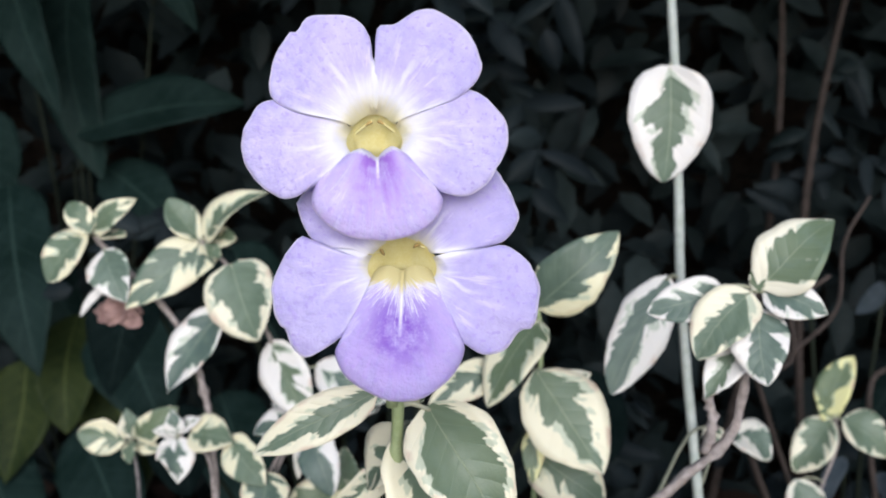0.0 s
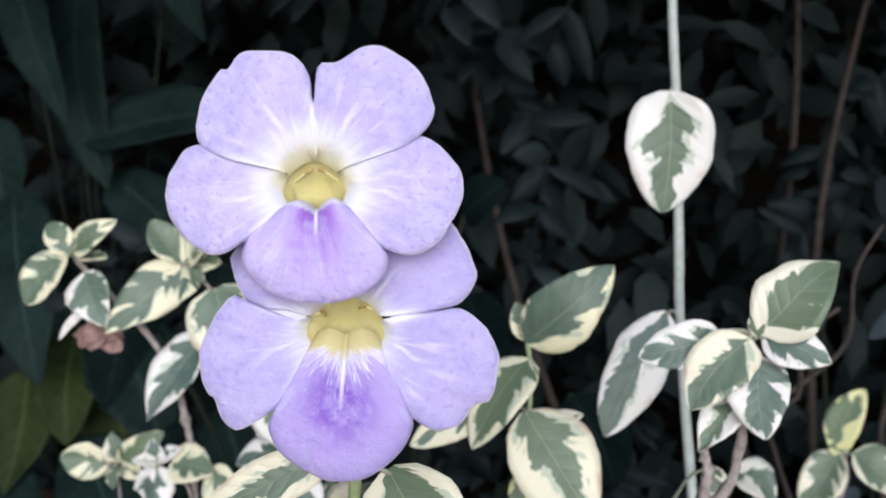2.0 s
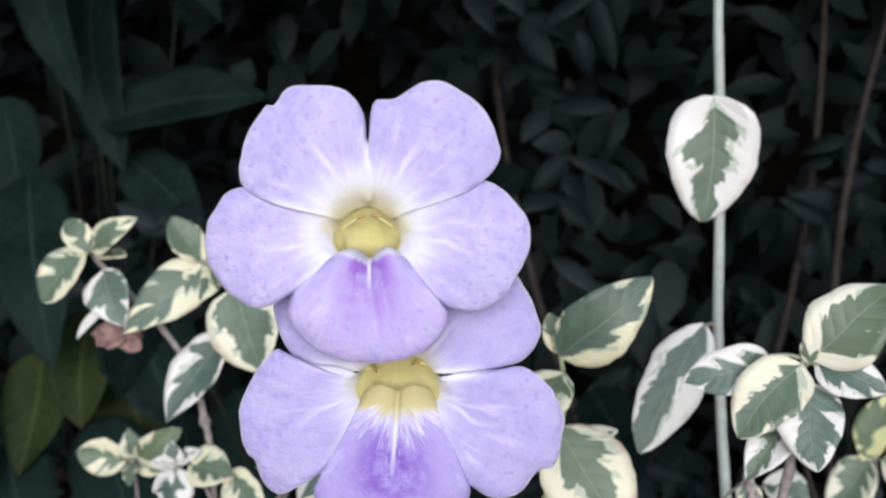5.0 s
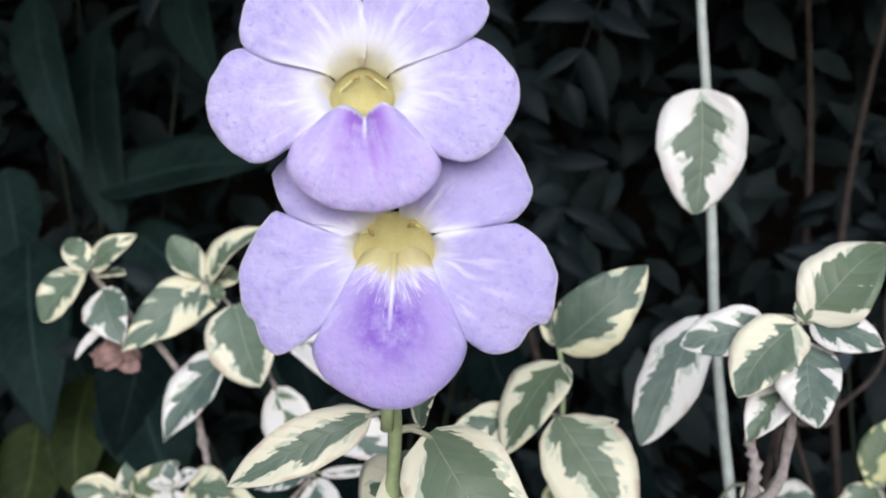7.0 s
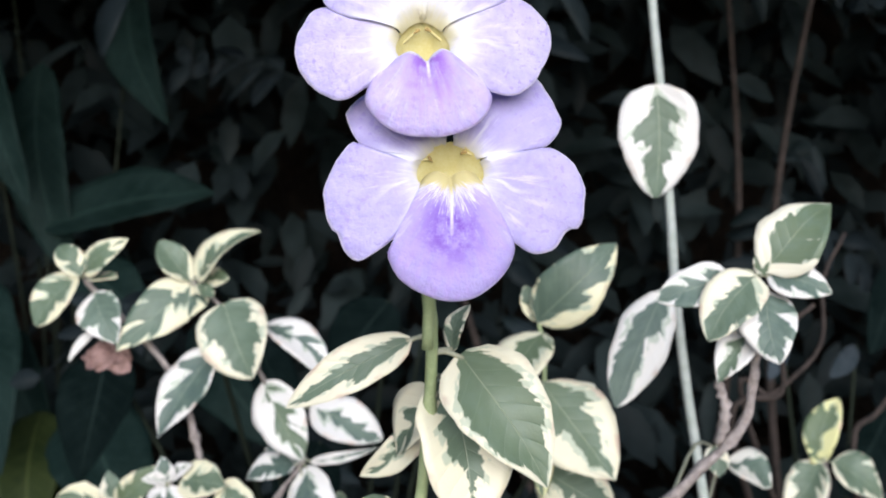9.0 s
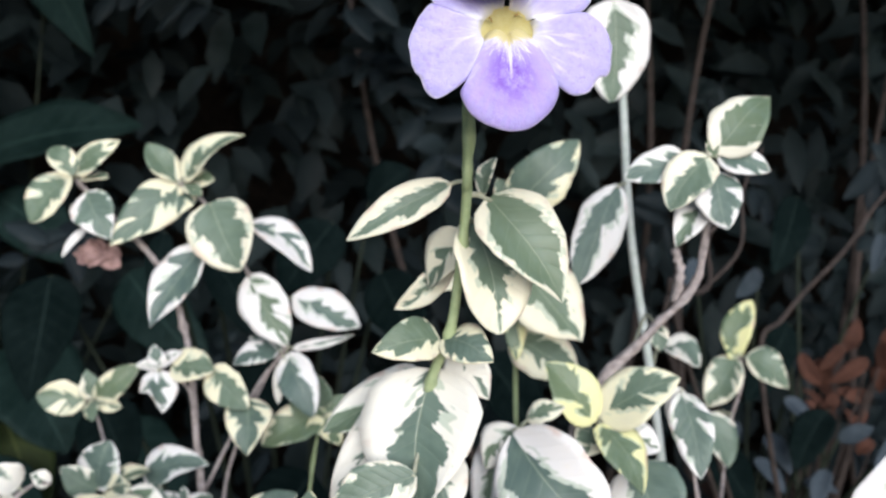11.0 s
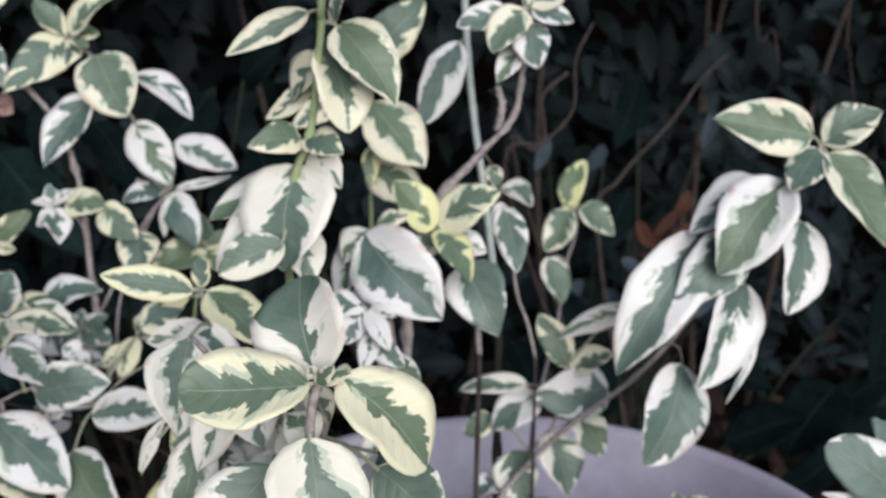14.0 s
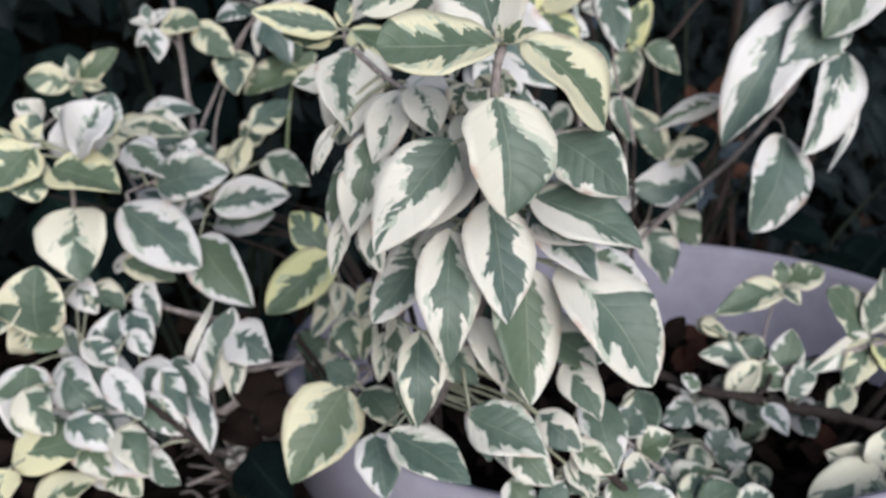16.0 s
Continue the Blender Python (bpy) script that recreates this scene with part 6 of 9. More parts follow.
plant = thing("shoot", (-0.0211, 0.2309, 0.3080), "low leaves at the foot of the bush", "plant shoot", GROUP)
stem(plant, [(-0.1433, 0.2452, 0.3522), (-0.1379, 0.2343, 0.3391), (-0.0621, 0.2281, 0.3780)], 0.0008, 0.0010, STEM_WOOD, 0.1, 7)
stem(plant, [(-0.0621, 0.2281, 0.3780), (-0.0211, 0.2309, 0.3080)], 0.0009, 0.0010, TWIG, 0.3, 5)
leaf(plant, (-0.1754, 0.2332, 0.3519), (-0.1440, 0.2211, 0.3612), 0.0199, 0.71, 0.90, (-0.1433, 0.2452, 0.3522))
leaf(plant, (-0.1408, 0.2341, 0.3572), (-0.1169, 0.2151, 0.3445), 0.0202, 0.58, 0.10, (-0.1422, 0.2429, 0.3495))
leaf(plant, (-0.1503, 0.2324, 0.3572), (-0.1386, 0.2165, 0.3439), 0.0152, 0.54, 0.40, (-0.1428, 0.2440, 0.3509))
leaf(plant, (-0.1687, 0.2218, 0.3345), (-0.1443, 0.2144, 0.3461), 0.0193, 0.26, 0.80, (-0.1379, 0.2343, 0.3391))
leaf(plant, (-0.1771, 0.2267, 0.3503), (-0.1796, 0.2184, 0.3387), 0.0149, 0.26, 0.90, (-0.1426, 0.2438, 0.3505))
leaf(plant, (-0.1411, 0.2259, 0.3442), (-0.1292, 0.2147, 0.3358), 0.0131, 0.59, 0.60, (-0.1379, 0.2343, 0.3391))
leaf(plant, (-0.1155, 0.2414, 0.3645), (-0.1015, 0.2274, 0.3488), 0.0137, 0.56, 0.10, (-0.1107, 0.2321, 0.3531))
leaf(plant, (-0.1486, 0.2442, 0.3447), (-0.1355, 0.2283, 0.3326), 0.0179, 0.36, 0.10, (-0.1419, 0.2424, 0.3489))
leaf(plant, (-0.1786, 0.2373, 0.3190), (-0.1623, 0.2280, 0.3173), 0.0172, 0.40, 0.80, (-0.1379, 0.2343, 0.3391))
leaf(plant, (-0.1233, 0.2540, 0.3533), (-0.1185, 0.2437, 0.3416), 0.0121, 0.71, 0.10, (-0.1433, 0.2452, 0.3522))

plant = thing("low_spray", (0.1563, 0.1913, 0.3080), "low horizontal spray with small white-edged leaves", "plant shoot", GROUP)
stem(plant, [(0.0874, 0.2031, 0.3543), (0.1059, 0.1985, 0.3522), (0.1921, 0.1712, 0.3780)], 0.0009, 0.0014, STEM_WOOD, 0.1, 7)
stem(plant, [(0.1348, 0.1961, 0.3952), (0.1294, 0.1963, 0.3790), (0.1271, 0.1947, 0.3596), (0.1357, 0.1897, 0.3425)], 0.0004, 0.0006, STEM_WOOD, 0.1, 7)
stem(plant, [(0.1719, 0.1849, 0.3724), (0.1687, 0.1836, 0.3530), (0.1616, 0.1830, 0.3362)], 0.0004, 0.0006, STEM_WOOD, 0.1, 7)
stem(plant, [(0.1212, 0.1945, 0.3645), (0.1264, 0.1930, 0.3528), (0.1357, 0.1897, 0.3425)], 0.0004, 0.0005, STEM_WOOD, 0.1, 7)
stem(plant, [(0.0966, 0.1967, 0.3482), (0.1008, 0.1987, 0.3517), (0.1059, 0.1985, 0.3522)], 0.0003, 0.0004, STEM_WOOD, 0.1, 7)
stem(plant, [(0.1921, 0.1712, 0.3780), (0.1563, 0.1913, 0.3080)], 0.0013, 0.0014, TWIG, 0.3, 5)
leaf(plant, (0.1348, 0.1950, 0.3951), (0.1029, 0.1941, 0.3875), 0.0151, 0.70, 0.70, (0.1348, 0.1961, 0.3952))
leaf(plant, (0.1358, 0.1949, 0.3956), (0.1505, 0.1894, 0.4020), 0.0134, 0.72, 0.60, (0.1348, 0.1961, 0.3952))
leaf(plant, (0.1351, 0.1963, 0.3961), (0.1363, 0.2006, 0.4049), 0.0084, 0.90, 0.60, (0.1348, 0.1961, 0.3952))
leaf(plant, (0.1334, 0.1923, 0.3954), (0.1357, 0.1838, 0.3904), 0.0082, 0.70, 0.60, (0.1347, 0.1961, 0.3948))
leaf(plant, (0.1202, 0.1938, 0.3649), (0.0983, 0.1968, 0.3695), 0.0130, 0.75, 0.40, (0.1212, 0.1945, 0.3645))
leaf(plant, (0.1208, 0.1940, 0.3660), (0.1251, 0.1953, 0.3750), 0.0107, 0.90, 0.80, (0.1212, 0.1945, 0.3645))
leaf(plant, (0.1337, 0.1893, 0.3580), (0.1396, 0.1929, 0.3769), 0.0150, 0.80, 0.10, (0.1324, 0.1901, 0.3602))
leaf(plant, (0.1194, 0.1917, 0.3642), (0.1083, 0.1855, 0.3543), 0.0115, 0.60, 0.60, (0.1212, 0.1945, 0.3645))
leaf(plant, (0.1216, 0.1909, 0.3635), (0.1304, 0.1799, 0.3559), 0.0129, 0.70, 0.40, (0.1218, 0.1943, 0.3633))
leaf(plant, (0.1701, 0.1843, 0.3724), (0.1541, 0.1904, 0.3938), 0.0215, 0.82, 0.60, (0.1719, 0.1849, 0.3719))
leaf(plant, (0.1720, 0.1850, 0.3729), (0.1807, 0.1901, 0.3995), 0.0188, 0.70, 0.40, (0.1719, 0.1849, 0.3724))
leaf(plant, (0.1705, 0.1831, 0.3722), (0.1384, 0.1813, 0.3610), 0.0120, 0.25, 0.30, (0.1719, 0.1849, 0.3719))
leaf(plant, (0.1704, 0.1818, 0.3714), (0.1524, 0.1737, 0.3553), 0.0138, 0.40, 0.80, (0.1717, 0.1848, 0.3709))
leaf(plant, (0.1708, 0.1818, 0.3719), (0.1748, 0.1686, 0.3591), 0.0162, 0.50, 0.95, (0.1718, 0.1848, 0.3714))
leaf(plant, (0.0961, 0.1958, 0.3482), (0.0808, 0.1938, 0.3416), 0.0139, 0.80, 0.10, (0.0966, 0.1967, 0.3482))
leaf(plant, (0.0955, 0.1978, 0.3509), (0.0934, 0.2000, 0.3569), 0.0070, 0.50, 0.10, (0.0975, 0.1971, 0.3489))
leaf(plant, (0.0969, 0.1953, 0.3473), (0.1068, 0.1860, 0.3391), 0.0130, 0.60, 0.30, (0.0966, 0.1967, 0.3482))
leaf(plant, (0.1136, 0.1936, 0.3500), (0.1182, 0.1834, 0.3410), 0.0116, 0.70, 0.30, (0.1125, 0.1964, 0.3542))
leaf(plant, (0.1273, 0.1896, 0.3453), (0.1143, 0.1851, 0.3357), 0.0117, 0.70, 0.50, (0.1309, 0.1914, 0.3478))
leaf(plant, (0.1390, 0.1866, 0.3422), (0.1432, 0.1766, 0.3337), 0.0126, 0.70, 0.10, (0.1357, 0.1897, 0.3425))
leaf(plant, (0.1081, 0.1976, 0.3510), (0.1143, 0.1996, 0.3568), 0.0085, 0.30, 0.50, (0.1081, 0.1978, 0.3529))
leaf(plant, (0.1060, 0.2097, 0.3769), (0.1170, 0.2053, 0.3720), 0.0095, 0.30, 0.70, (0.1212, 0.1945, 0.3645))
leaf(plant, (0.1294, 0.2049, 0.3565), (0.1170, 0.2087, 0.3730), 0.0115, 0.84, 0.40, (0.1275, 0.1945, 0.3587))
leaf(plant, (0.1237, 0.2029, 0.3637), (0.1263, 0.2044, 0.3716), 0.0093, 0.90, 0.80, (0.1276, 0.1951, 0.3641))
leaf(plant, (0.1884, 0.2004, 0.3676), (0.2087, 0.1977, 0.3778), 0.0168, 0.49, 0.40, (0.1718, 0.1848, 0.3714))
leaf(plant, (0.1013, 0.2085, 0.3428), (0.1110, 0.2029, 0.3474), 0.0115, 0.34, 0.30, (0.0996, 0.1981, 0.3507))
leaf(plant, (0.1226, 0.2014, 0.3437), (0.1308, 0.1913, 0.3389), 0.0102, 0.47, 0.30, (0.1278, 0.1925, 0.3512))
leaf(plant, (0.1380, 0.2045, 0.3286), (0.1227, 0.2019, 0.3233), 0.0105, 0.90, 0.50, (0.1357, 0.1897, 0.3425))
leaf(plant, (0.1498, 0.1993, 0.3386), (0.1521, 0.1909, 0.3342), 0.0112, 0.50, 0.10, (0.1357, 0.1897, 0.3425))
leaf(plant, (0.1098, 0.2176, 0.3705), (0.1175, 0.2171, 0.3766), 0.0083, 0.30, 0.70, (0.1212, 0.1945, 0.3645))

plant = thing("low_spray", (0.1001, 0.1674, 0.3080), "low spray of small round leaves", "plant shoot", GROUP)
stem(plant, [(0.0873, 0.1744, 0.3427), (0.0928, 0.1721, 0.3328)], 0.0005, 0.0008, STEM_WOOD, 0.1, 7)
stem(plant, [(0.1073, 0.1683, 0.3296), (0.1025, 0.1679, 0.3205), (0.1001, 0.1674, 0.3135)], 0.0004, 0.0006, STEM_WOOD, 0.1, 7)
stem(plant, [(0.0928, 0.1721, 0.3328), (0.1001, 0.1674, 0.3080)], 0.0007, 0.0008, TWIG, 0.3, 5)
leaf(plant, (0.0861, 0.1722, 0.3415), (0.0788, 0.1654, 0.3339), 0.0112, 0.70, 0.60, (0.0877, 0.1742, 0.3419))
leaf(plant, (0.0912, 0.1720, 0.3382), (0.0987, 0.1725, 0.3466), 0.0136, 0.75, 0.10, (0.0903, 0.1731, 0.3373))
leaf(plant, (0.0919, 0.1708, 0.3349), (0.1056, 0.1667, 0.3408), 0.0117, 0.70, 0.30, (0.0918, 0.1725, 0.3346))
leaf(plant, (0.0873, 0.1692, 0.3328), (0.0872, 0.1598, 0.3230), 0.0134, 0.60, 0.60, (0.0918, 0.1725, 0.3346))
leaf(plant, (0.1057, 0.1659, 0.3312), (0.0911, 0.1621, 0.3234), 0.0135, 0.80, 0.40, (0.1073, 0.1683, 0.3296))
leaf(plant, (0.0688, 0.1813, 0.3348), (0.0721, 0.1727, 0.3236), 0.0136, 0.60, 0.10, (0.0873, 0.1744, 0.3427))
leaf(plant, (0.0723, 0.1810, 0.3369), (0.0802, 0.1717, 0.3277), 0.0114, 0.80, 0.50, (0.0873, 0.1744, 0.3427))
leaf(plant, (0.1059, 0.1665, 0.3333), (0.1091, 0.1586, 0.3245), 0.0112, 0.50, 0.70, (0.1073, 0.1683, 0.3296))
leaf(plant, (0.0980, 0.1873, 0.3326), (0.0993, 0.1791, 0.3284), 0.0100, 0.87, 0.60, (0.0925, 0.1722, 0.3333))
leaf(plant, (0.1008, 0.1848, 0.3281), (0.1018, 0.1869, 0.3360), 0.0120, 0.49, 0.10, (0.0928, 0.1721, 0.3328))
leaf(plant, (0.1056, 0.1877, 0.3244), (0.1120, 0.1878, 0.3375), 0.0106, 0.48, 0.30, (0.1051, 0.1681, 0.3254))
leaf(plant, (0.0981, 0.1751, 0.3256), (0.1005, 0.1660, 0.3190), 0.0118, 0.66, 0.60, (0.0928, 0.1721, 0.3328))
leaf(plant, (0.1120, 0.1847, 0.3231), (0.0978, 0.1837, 0.3251), 0.0122, 0.90, 0.40, (0.1060, 0.1681, 0.3271))
leaf(plant, (0.0714, 0.1915, 0.3335), (0.0605, 0.1875, 0.3249), 0.0120, 0.56, 0.10, (0.0873, 0.1744, 0.3427))
leaf(plant, (0.0882, 0.1991, 0.3296), (0.0975, 0.1924, 0.3302), 0.0103, 0.77, 0.50, (0.0904, 0.1731, 0.3371))

plant = thing("low_spray", (0.1117, 0.1507, 0.3080), "low shoot with large pale cream leaves", "plant shoot", GROUP)
stem(plant, [(0.1220, 0.1144, 0.3536), (0.1279, 0.1138, 0.3394)], 0.0008, 0.0010, STEM_WOOD, 0.1, 7)
stem(plant, [(0.1279, 0.1138, 0.3394), (0.1282, 0.1131, 0.3780), (0.1117, 0.1507, 0.3080)], 0.0009, 0.0010, TWIG, 0.3, 5)
leaf(plant, (0.1208, 0.1131, 0.3556), (0.0907, 0.1116, 0.3523), 0.0173, 0.12, 0.60, (0.1220, 0.1144, 0.3536))
leaf(plant, (0.1222, 0.1149, 0.3555), (0.1256, 0.1182, 0.3695), 0.0236, 0.10, 0.50, (0.1220, 0.1144, 0.3536))
leaf(plant, (0.1183, 0.1114, 0.3548), (0.1012, 0.1041, 0.3439), 0.0172, 0.20, 0.60, (0.1220, 0.1144, 0.3536))
leaf(plant, (0.1243, 0.1157, 0.3529), (0.1039, 0.1217, 0.3618), 0.0138, 0.10, 0.50, (0.1226, 0.1143, 0.3522))
leaf(plant, (0.1270, 0.1210, 0.3484), (0.1195, 0.1111, 0.3377), 0.0154, 0.00, 0.60, (0.1246, 0.1141, 0.3474))

plant = thing("shoot", (-0.0026, 0.2941, 0.3080), "small tangle of dry curled greyish leaves", "plant shoot", GROUP)
stem(plant, [(-0.0997, 0.3626, 0.4474), (-0.0977, 0.3637, 0.4363), (-0.0946, 0.3626, 0.4178)], 0.0005, 0.0008, STEM_WOOD, 0.1, 7)
stem(plant, [(-0.0946, 0.3626, 0.4178), (-0.0355, 0.3186, 0.3950), (-0.0026, 0.2941, 0.3080)], 0.0007, 0.0008, TWIG, 0.3, 5)
leaf(plant, (-0.0997, 0.3624, 0.4461), (-0.1151, 0.3610, 0.4528), 0.0101, 0.92, 0.15, (-0.0995, 0.3627, 0.4462))
leaf(plant, (-0.0984, 0.3623, 0.4474), (-0.0868, 0.3558, 0.4528), 0.0085, 0.92, 0.15, (-0.0996, 0.3626, 0.4471))
leaf(plant, (-0.1000, 0.3593, 0.4459), (-0.1088, 0.3541, 0.4406), 0.0090, 0.92, 0.15, (-0.0995, 0.3627, 0.4462))
leaf(plant, (-0.0970, 0.3588, 0.4459), (-0.0850, 0.3497, 0.4411), 0.0100, 0.92, 0.15, (-0.0994, 0.3627, 0.4459))
leaf(plant, (-0.0986, 0.3631, 0.4458), (-0.0996, 0.3646, 0.4546), 0.0076, 0.92, 0.20, (-0.0994, 0.3627, 0.4457))
leaf(plant, (-0.0974, 0.3597, 0.4377), (-0.1068, 0.3546, 0.4325), 0.0100, 0.92, 0.15, (-0.0980, 0.3635, 0.4380))
leaf(plant, (-0.0962, 0.3593, 0.4365), (-0.0837, 0.3500, 0.4300), 0.0110, 0.92, 0.15, (-0.0978, 0.3637, 0.4365))
leaf(plant, (-0.0998, 0.3572, 0.4454), (-0.0929, 0.3488, 0.4389), 0.0074, 0.92, 0.20, (-0.0994, 0.3627, 0.4459))
leaf(plant, (-0.1025, 0.3660, 0.4463), (-0.1123, 0.3655, 0.4445), 0.0056, 0.92, 0.20, (-0.0995, 0.3626, 0.4465))

plant = thing("shoot", (-0.0127, 0.2769, 0.3080), "pale shoot with a curled pinkish leaf", "plant shoot", GROUP)
stem(plant, [(-0.1497, 0.3487, 0.4654), (-0.1579, 0.3501, 0.4642), (-0.1675, 0.3504, 0.4536), (-0.1658, 0.3468, 0.4301)], 0.0006, 0.0009, STEM_WOOD, 0.1, 7)
stem(plant, [(-0.1658, 0.3468, 0.4301), (-0.0501, 0.2939, 0.3950), (-0.0127, 0.2769, 0.3080)], 0.0008, 0.0009, TWIG, 0.3, 5)
leaf(plant, (-0.1626, 0.3508, 0.4635), (-0.1726, 0.3490, 0.4740), 0.0142, 0.14, 0.30, (-0.1604, 0.3501, 0.4615))
leaf(plant, (-0.1650, 0.3509, 0.4607), (-0.1710, 0.3452, 0.4484), 0.0095, 0.14, 0.30, (-0.1628, 0.3502, 0.4588))
leaf(plant, (-0.1501, 0.3507, 0.4648), (-0.1578, 0.3507, 0.4690), 0.0072, 0.14, 0.30, (-0.1505, 0.3488, 0.4653))

plant = thing("shoot", (-0.0041, 0.2919, 0.3080), "low shoot with crowded small white-edged leaves", "plant shoot", GROUP)
stem(plant, [(-0.1221, 0.3750, 0.4408), (-0.1150, 0.3706, 0.4254), (-0.1081, 0.3648, 0.4022)], 0.0006, 0.0009, STEM_WOOD, 0.1, 7)
stem(plant, [(-0.1081, 0.3648, 0.4022), (-0.0378, 0.3155, 0.3950), (-0.0041, 0.2919, 0.3080)], 0.0008, 0.0009, TWIG, 0.3, 5)
leaf(plant, (-0.1180, 0.3675, 0.4335), (-0.1288, 0.3618, 0.4457), 0.0169, 0.56, 0.10, (-0.1181, 0.3725, 0.4321))
leaf(plant, (-0.1201, 0.3701, 0.4450), (-0.1057, 0.3550, 0.4371), 0.0179, 0.44, 0.10, (-0.1221, 0.3750, 0.4408))
leaf(plant, (-0.1114, 0.3596, 0.4265), (-0.0884, 0.3451, 0.4327), 0.0202, 0.61, 0.10, (-0.1143, 0.3700, 0.4230))
leaf(plant, (-0.1127, 0.3596, 0.4252), (-0.1194, 0.3490, 0.4154), 0.0177, 0.46, 0.10, (-0.1141, 0.3698, 0.4224))
leaf(plant, (-0.1087, 0.3527, 0.4209), (-0.0912, 0.3373, 0.4151), 0.0200, 0.44, 0.10, (-0.1122, 0.3682, 0.4159))
leaf(plant, (-0.1183, 0.3741, 0.4408), (-0.1114, 0.3749, 0.4537), 0.0120, 0.46, 0.40, (-0.1214, 0.3745, 0.4392))
leaf(plant, (-0.1039, 0.3694, 0.4441), (-0.0885, 0.3567, 0.4392), 0.0155, 0.26, 0.10, (-0.1197, 0.3735, 0.4357))
leaf(plant, (-0.1067, 0.3500, 0.4084), (-0.1252, 0.3436, 0.4076), 0.0200, 0.49, 0.10, (-0.1087, 0.3653, 0.4040))
leaf(plant, (-0.0892, 0.3408, 0.4081), (-0.0600, 0.3251, 0.4148), 0.0197, 0.36, 0.10, (-0.1081, 0.3648, 0.4022))

plant = thing("low_spray", (0.0602, 0.1436, 0.3080), "low spray of shaded round leaves by the pot rim", "plant shoot", GROUP)
stem(plant, [(0.0227, 0.1186, 0.3857), (0.0309, 0.1189, 0.3761), (0.0443, 0.1165, 0.3626), (0.0559, 0.1135, 0.3453)], 0.0006, 0.0009, STEM_WOOD, 0.1, 7)
stem(plant, [(0.0309, 0.1189, 0.3761), (0.0193, 0.1149, 0.3703), (0.0083, 0.1118, 0.3682)], 0.0005, 0.0006, STEM_WOOD, 0.1, 7)
stem(plant, [(0.0559, 0.1135, 0.3453), (0.0602, 0.1436, 0.3080)], 0.0008, 0.0009, TWIG, 0.3, 5)
leaf(plant, (0.0234, 0.1160, 0.3848), (0.0147, 0.1181, 0.3911), 0.0106, 0.60, 0.20, (0.0233, 0.1186, 0.3849))
leaf(plant, (0.0250, 0.1172, 0.3830), (0.0286, 0.1191, 0.3923), 0.0125, 0.75, 0.10, (0.0250, 0.1187, 0.3830))
leaf(plant, (0.0301, 0.1172, 0.3771), (0.0397, 0.1133, 0.3834), 0.0108, 0.70, 0.40, (0.0301, 0.1188, 0.3771))
leaf(plant, (0.0296, 0.1143, 0.3777), (0.0222, 0.1089, 0.3711), 0.0106, 0.60, 0.40, (0.0295, 0.1188, 0.3778))
leaf(plant, (0.0185, 0.1132, 0.3714), (0.0119, 0.1158, 0.3811), 0.0106, 0.60, 0.30, (0.0184, 0.1146, 0.3702))
leaf(plant, (0.0140, 0.1119, 0.3700), (0.0028, 0.1121, 0.3749), 0.0098, 0.70, 0.50, (0.0137, 0.1133, 0.3692))
leaf(plant, (0.0429, 0.1142, 0.3642), (0.0314, 0.1112, 0.3620), 0.0109, 0.70, 0.50, (0.0430, 0.1168, 0.3640))
leaf(plant, (0.0418, 0.1159, 0.3655), (0.0513, 0.1116, 0.3702), 0.0109, 0.60, 0.40, (0.0416, 0.1170, 0.3654))
leaf(plant, (0.0491, 0.1136, 0.3572), (0.0600, 0.1084, 0.3642), 0.0117, 0.70, 0.30, (0.0485, 0.1154, 0.3564))
leaf(plant, (0.0090, 0.1091, 0.3705), (0.0115, 0.1019, 0.3635), 0.0103, 0.60, 0.40, (0.0086, 0.1118, 0.3682))
leaf(plant, (0.0530, 0.1127, 0.3506), (0.0656, 0.1066, 0.3559), 0.0111, 0.70, 0.40, (0.0526, 0.1144, 0.3502))
leaf(plant, (0.0482, 0.1295, 0.3541), (0.0437, 0.1235, 0.3481), 0.0099, 0.76, 0.50, (0.0482, 0.1155, 0.3569))
leaf(plant, (0.0478, 0.1225, 0.3566), (0.0520, 0.1202, 0.3635), 0.0096, 0.46, 0.40, (0.0476, 0.1157, 0.3577))
leaf(plant, (0.0621, 0.1270, 0.3480), (0.0701, 0.1216, 0.3514), 0.0106, 0.78, 0.30, (0.0556, 0.1136, 0.3457))

plant = thing("shoot", (0.0141, 0.1772, 0.3080), "inner shoot with crowded pale narrow leaves", "plant shoot", GROUP)
stem(plant, [(0.0038, 0.1799, 0.4993), (0.0063, 0.1787, 0.4879), (0.0105, 0.1771, 0.4724), (0.0123, 0.1772, 0.4520), (0.0141, 0.1772, 0.4311)], 0.0006, 0.0009, STEM_WOOD, 0.1, 7)
stem(plant, [(0.0141, 0.1772, 0.4311), (0.0141, 0.1772, 0.3695), (0.0141, 0.1772, 0.3080)], 0.0008, 0.0009, TWIG, 0.3, 5)
leaf(plant, (0.0047, 0.1794, 0.4984), (-0.0030, 0.1740, 0.4883), 0.0091, 0.20, 0.10, (0.0041, 0.1797, 0.4981))
leaf(plant, (0.0051, 0.1791, 0.4975), (0.0110, 0.1705, 0.4862), 0.0073, 0.10, 0.10, (0.0043, 0.1797, 0.4973))
leaf(plant, (0.0062, 0.1781, 0.4900), (0.0019, 0.1715, 0.4791), 0.0073, 0.20, 0.10, (0.0058, 0.1789, 0.4900))
leaf(plant, (0.0068, 0.1785, 0.4879), (0.0151, 0.1681, 0.4809), 0.0081, 0.50, 0.10, (0.0063, 0.1787, 0.4879))
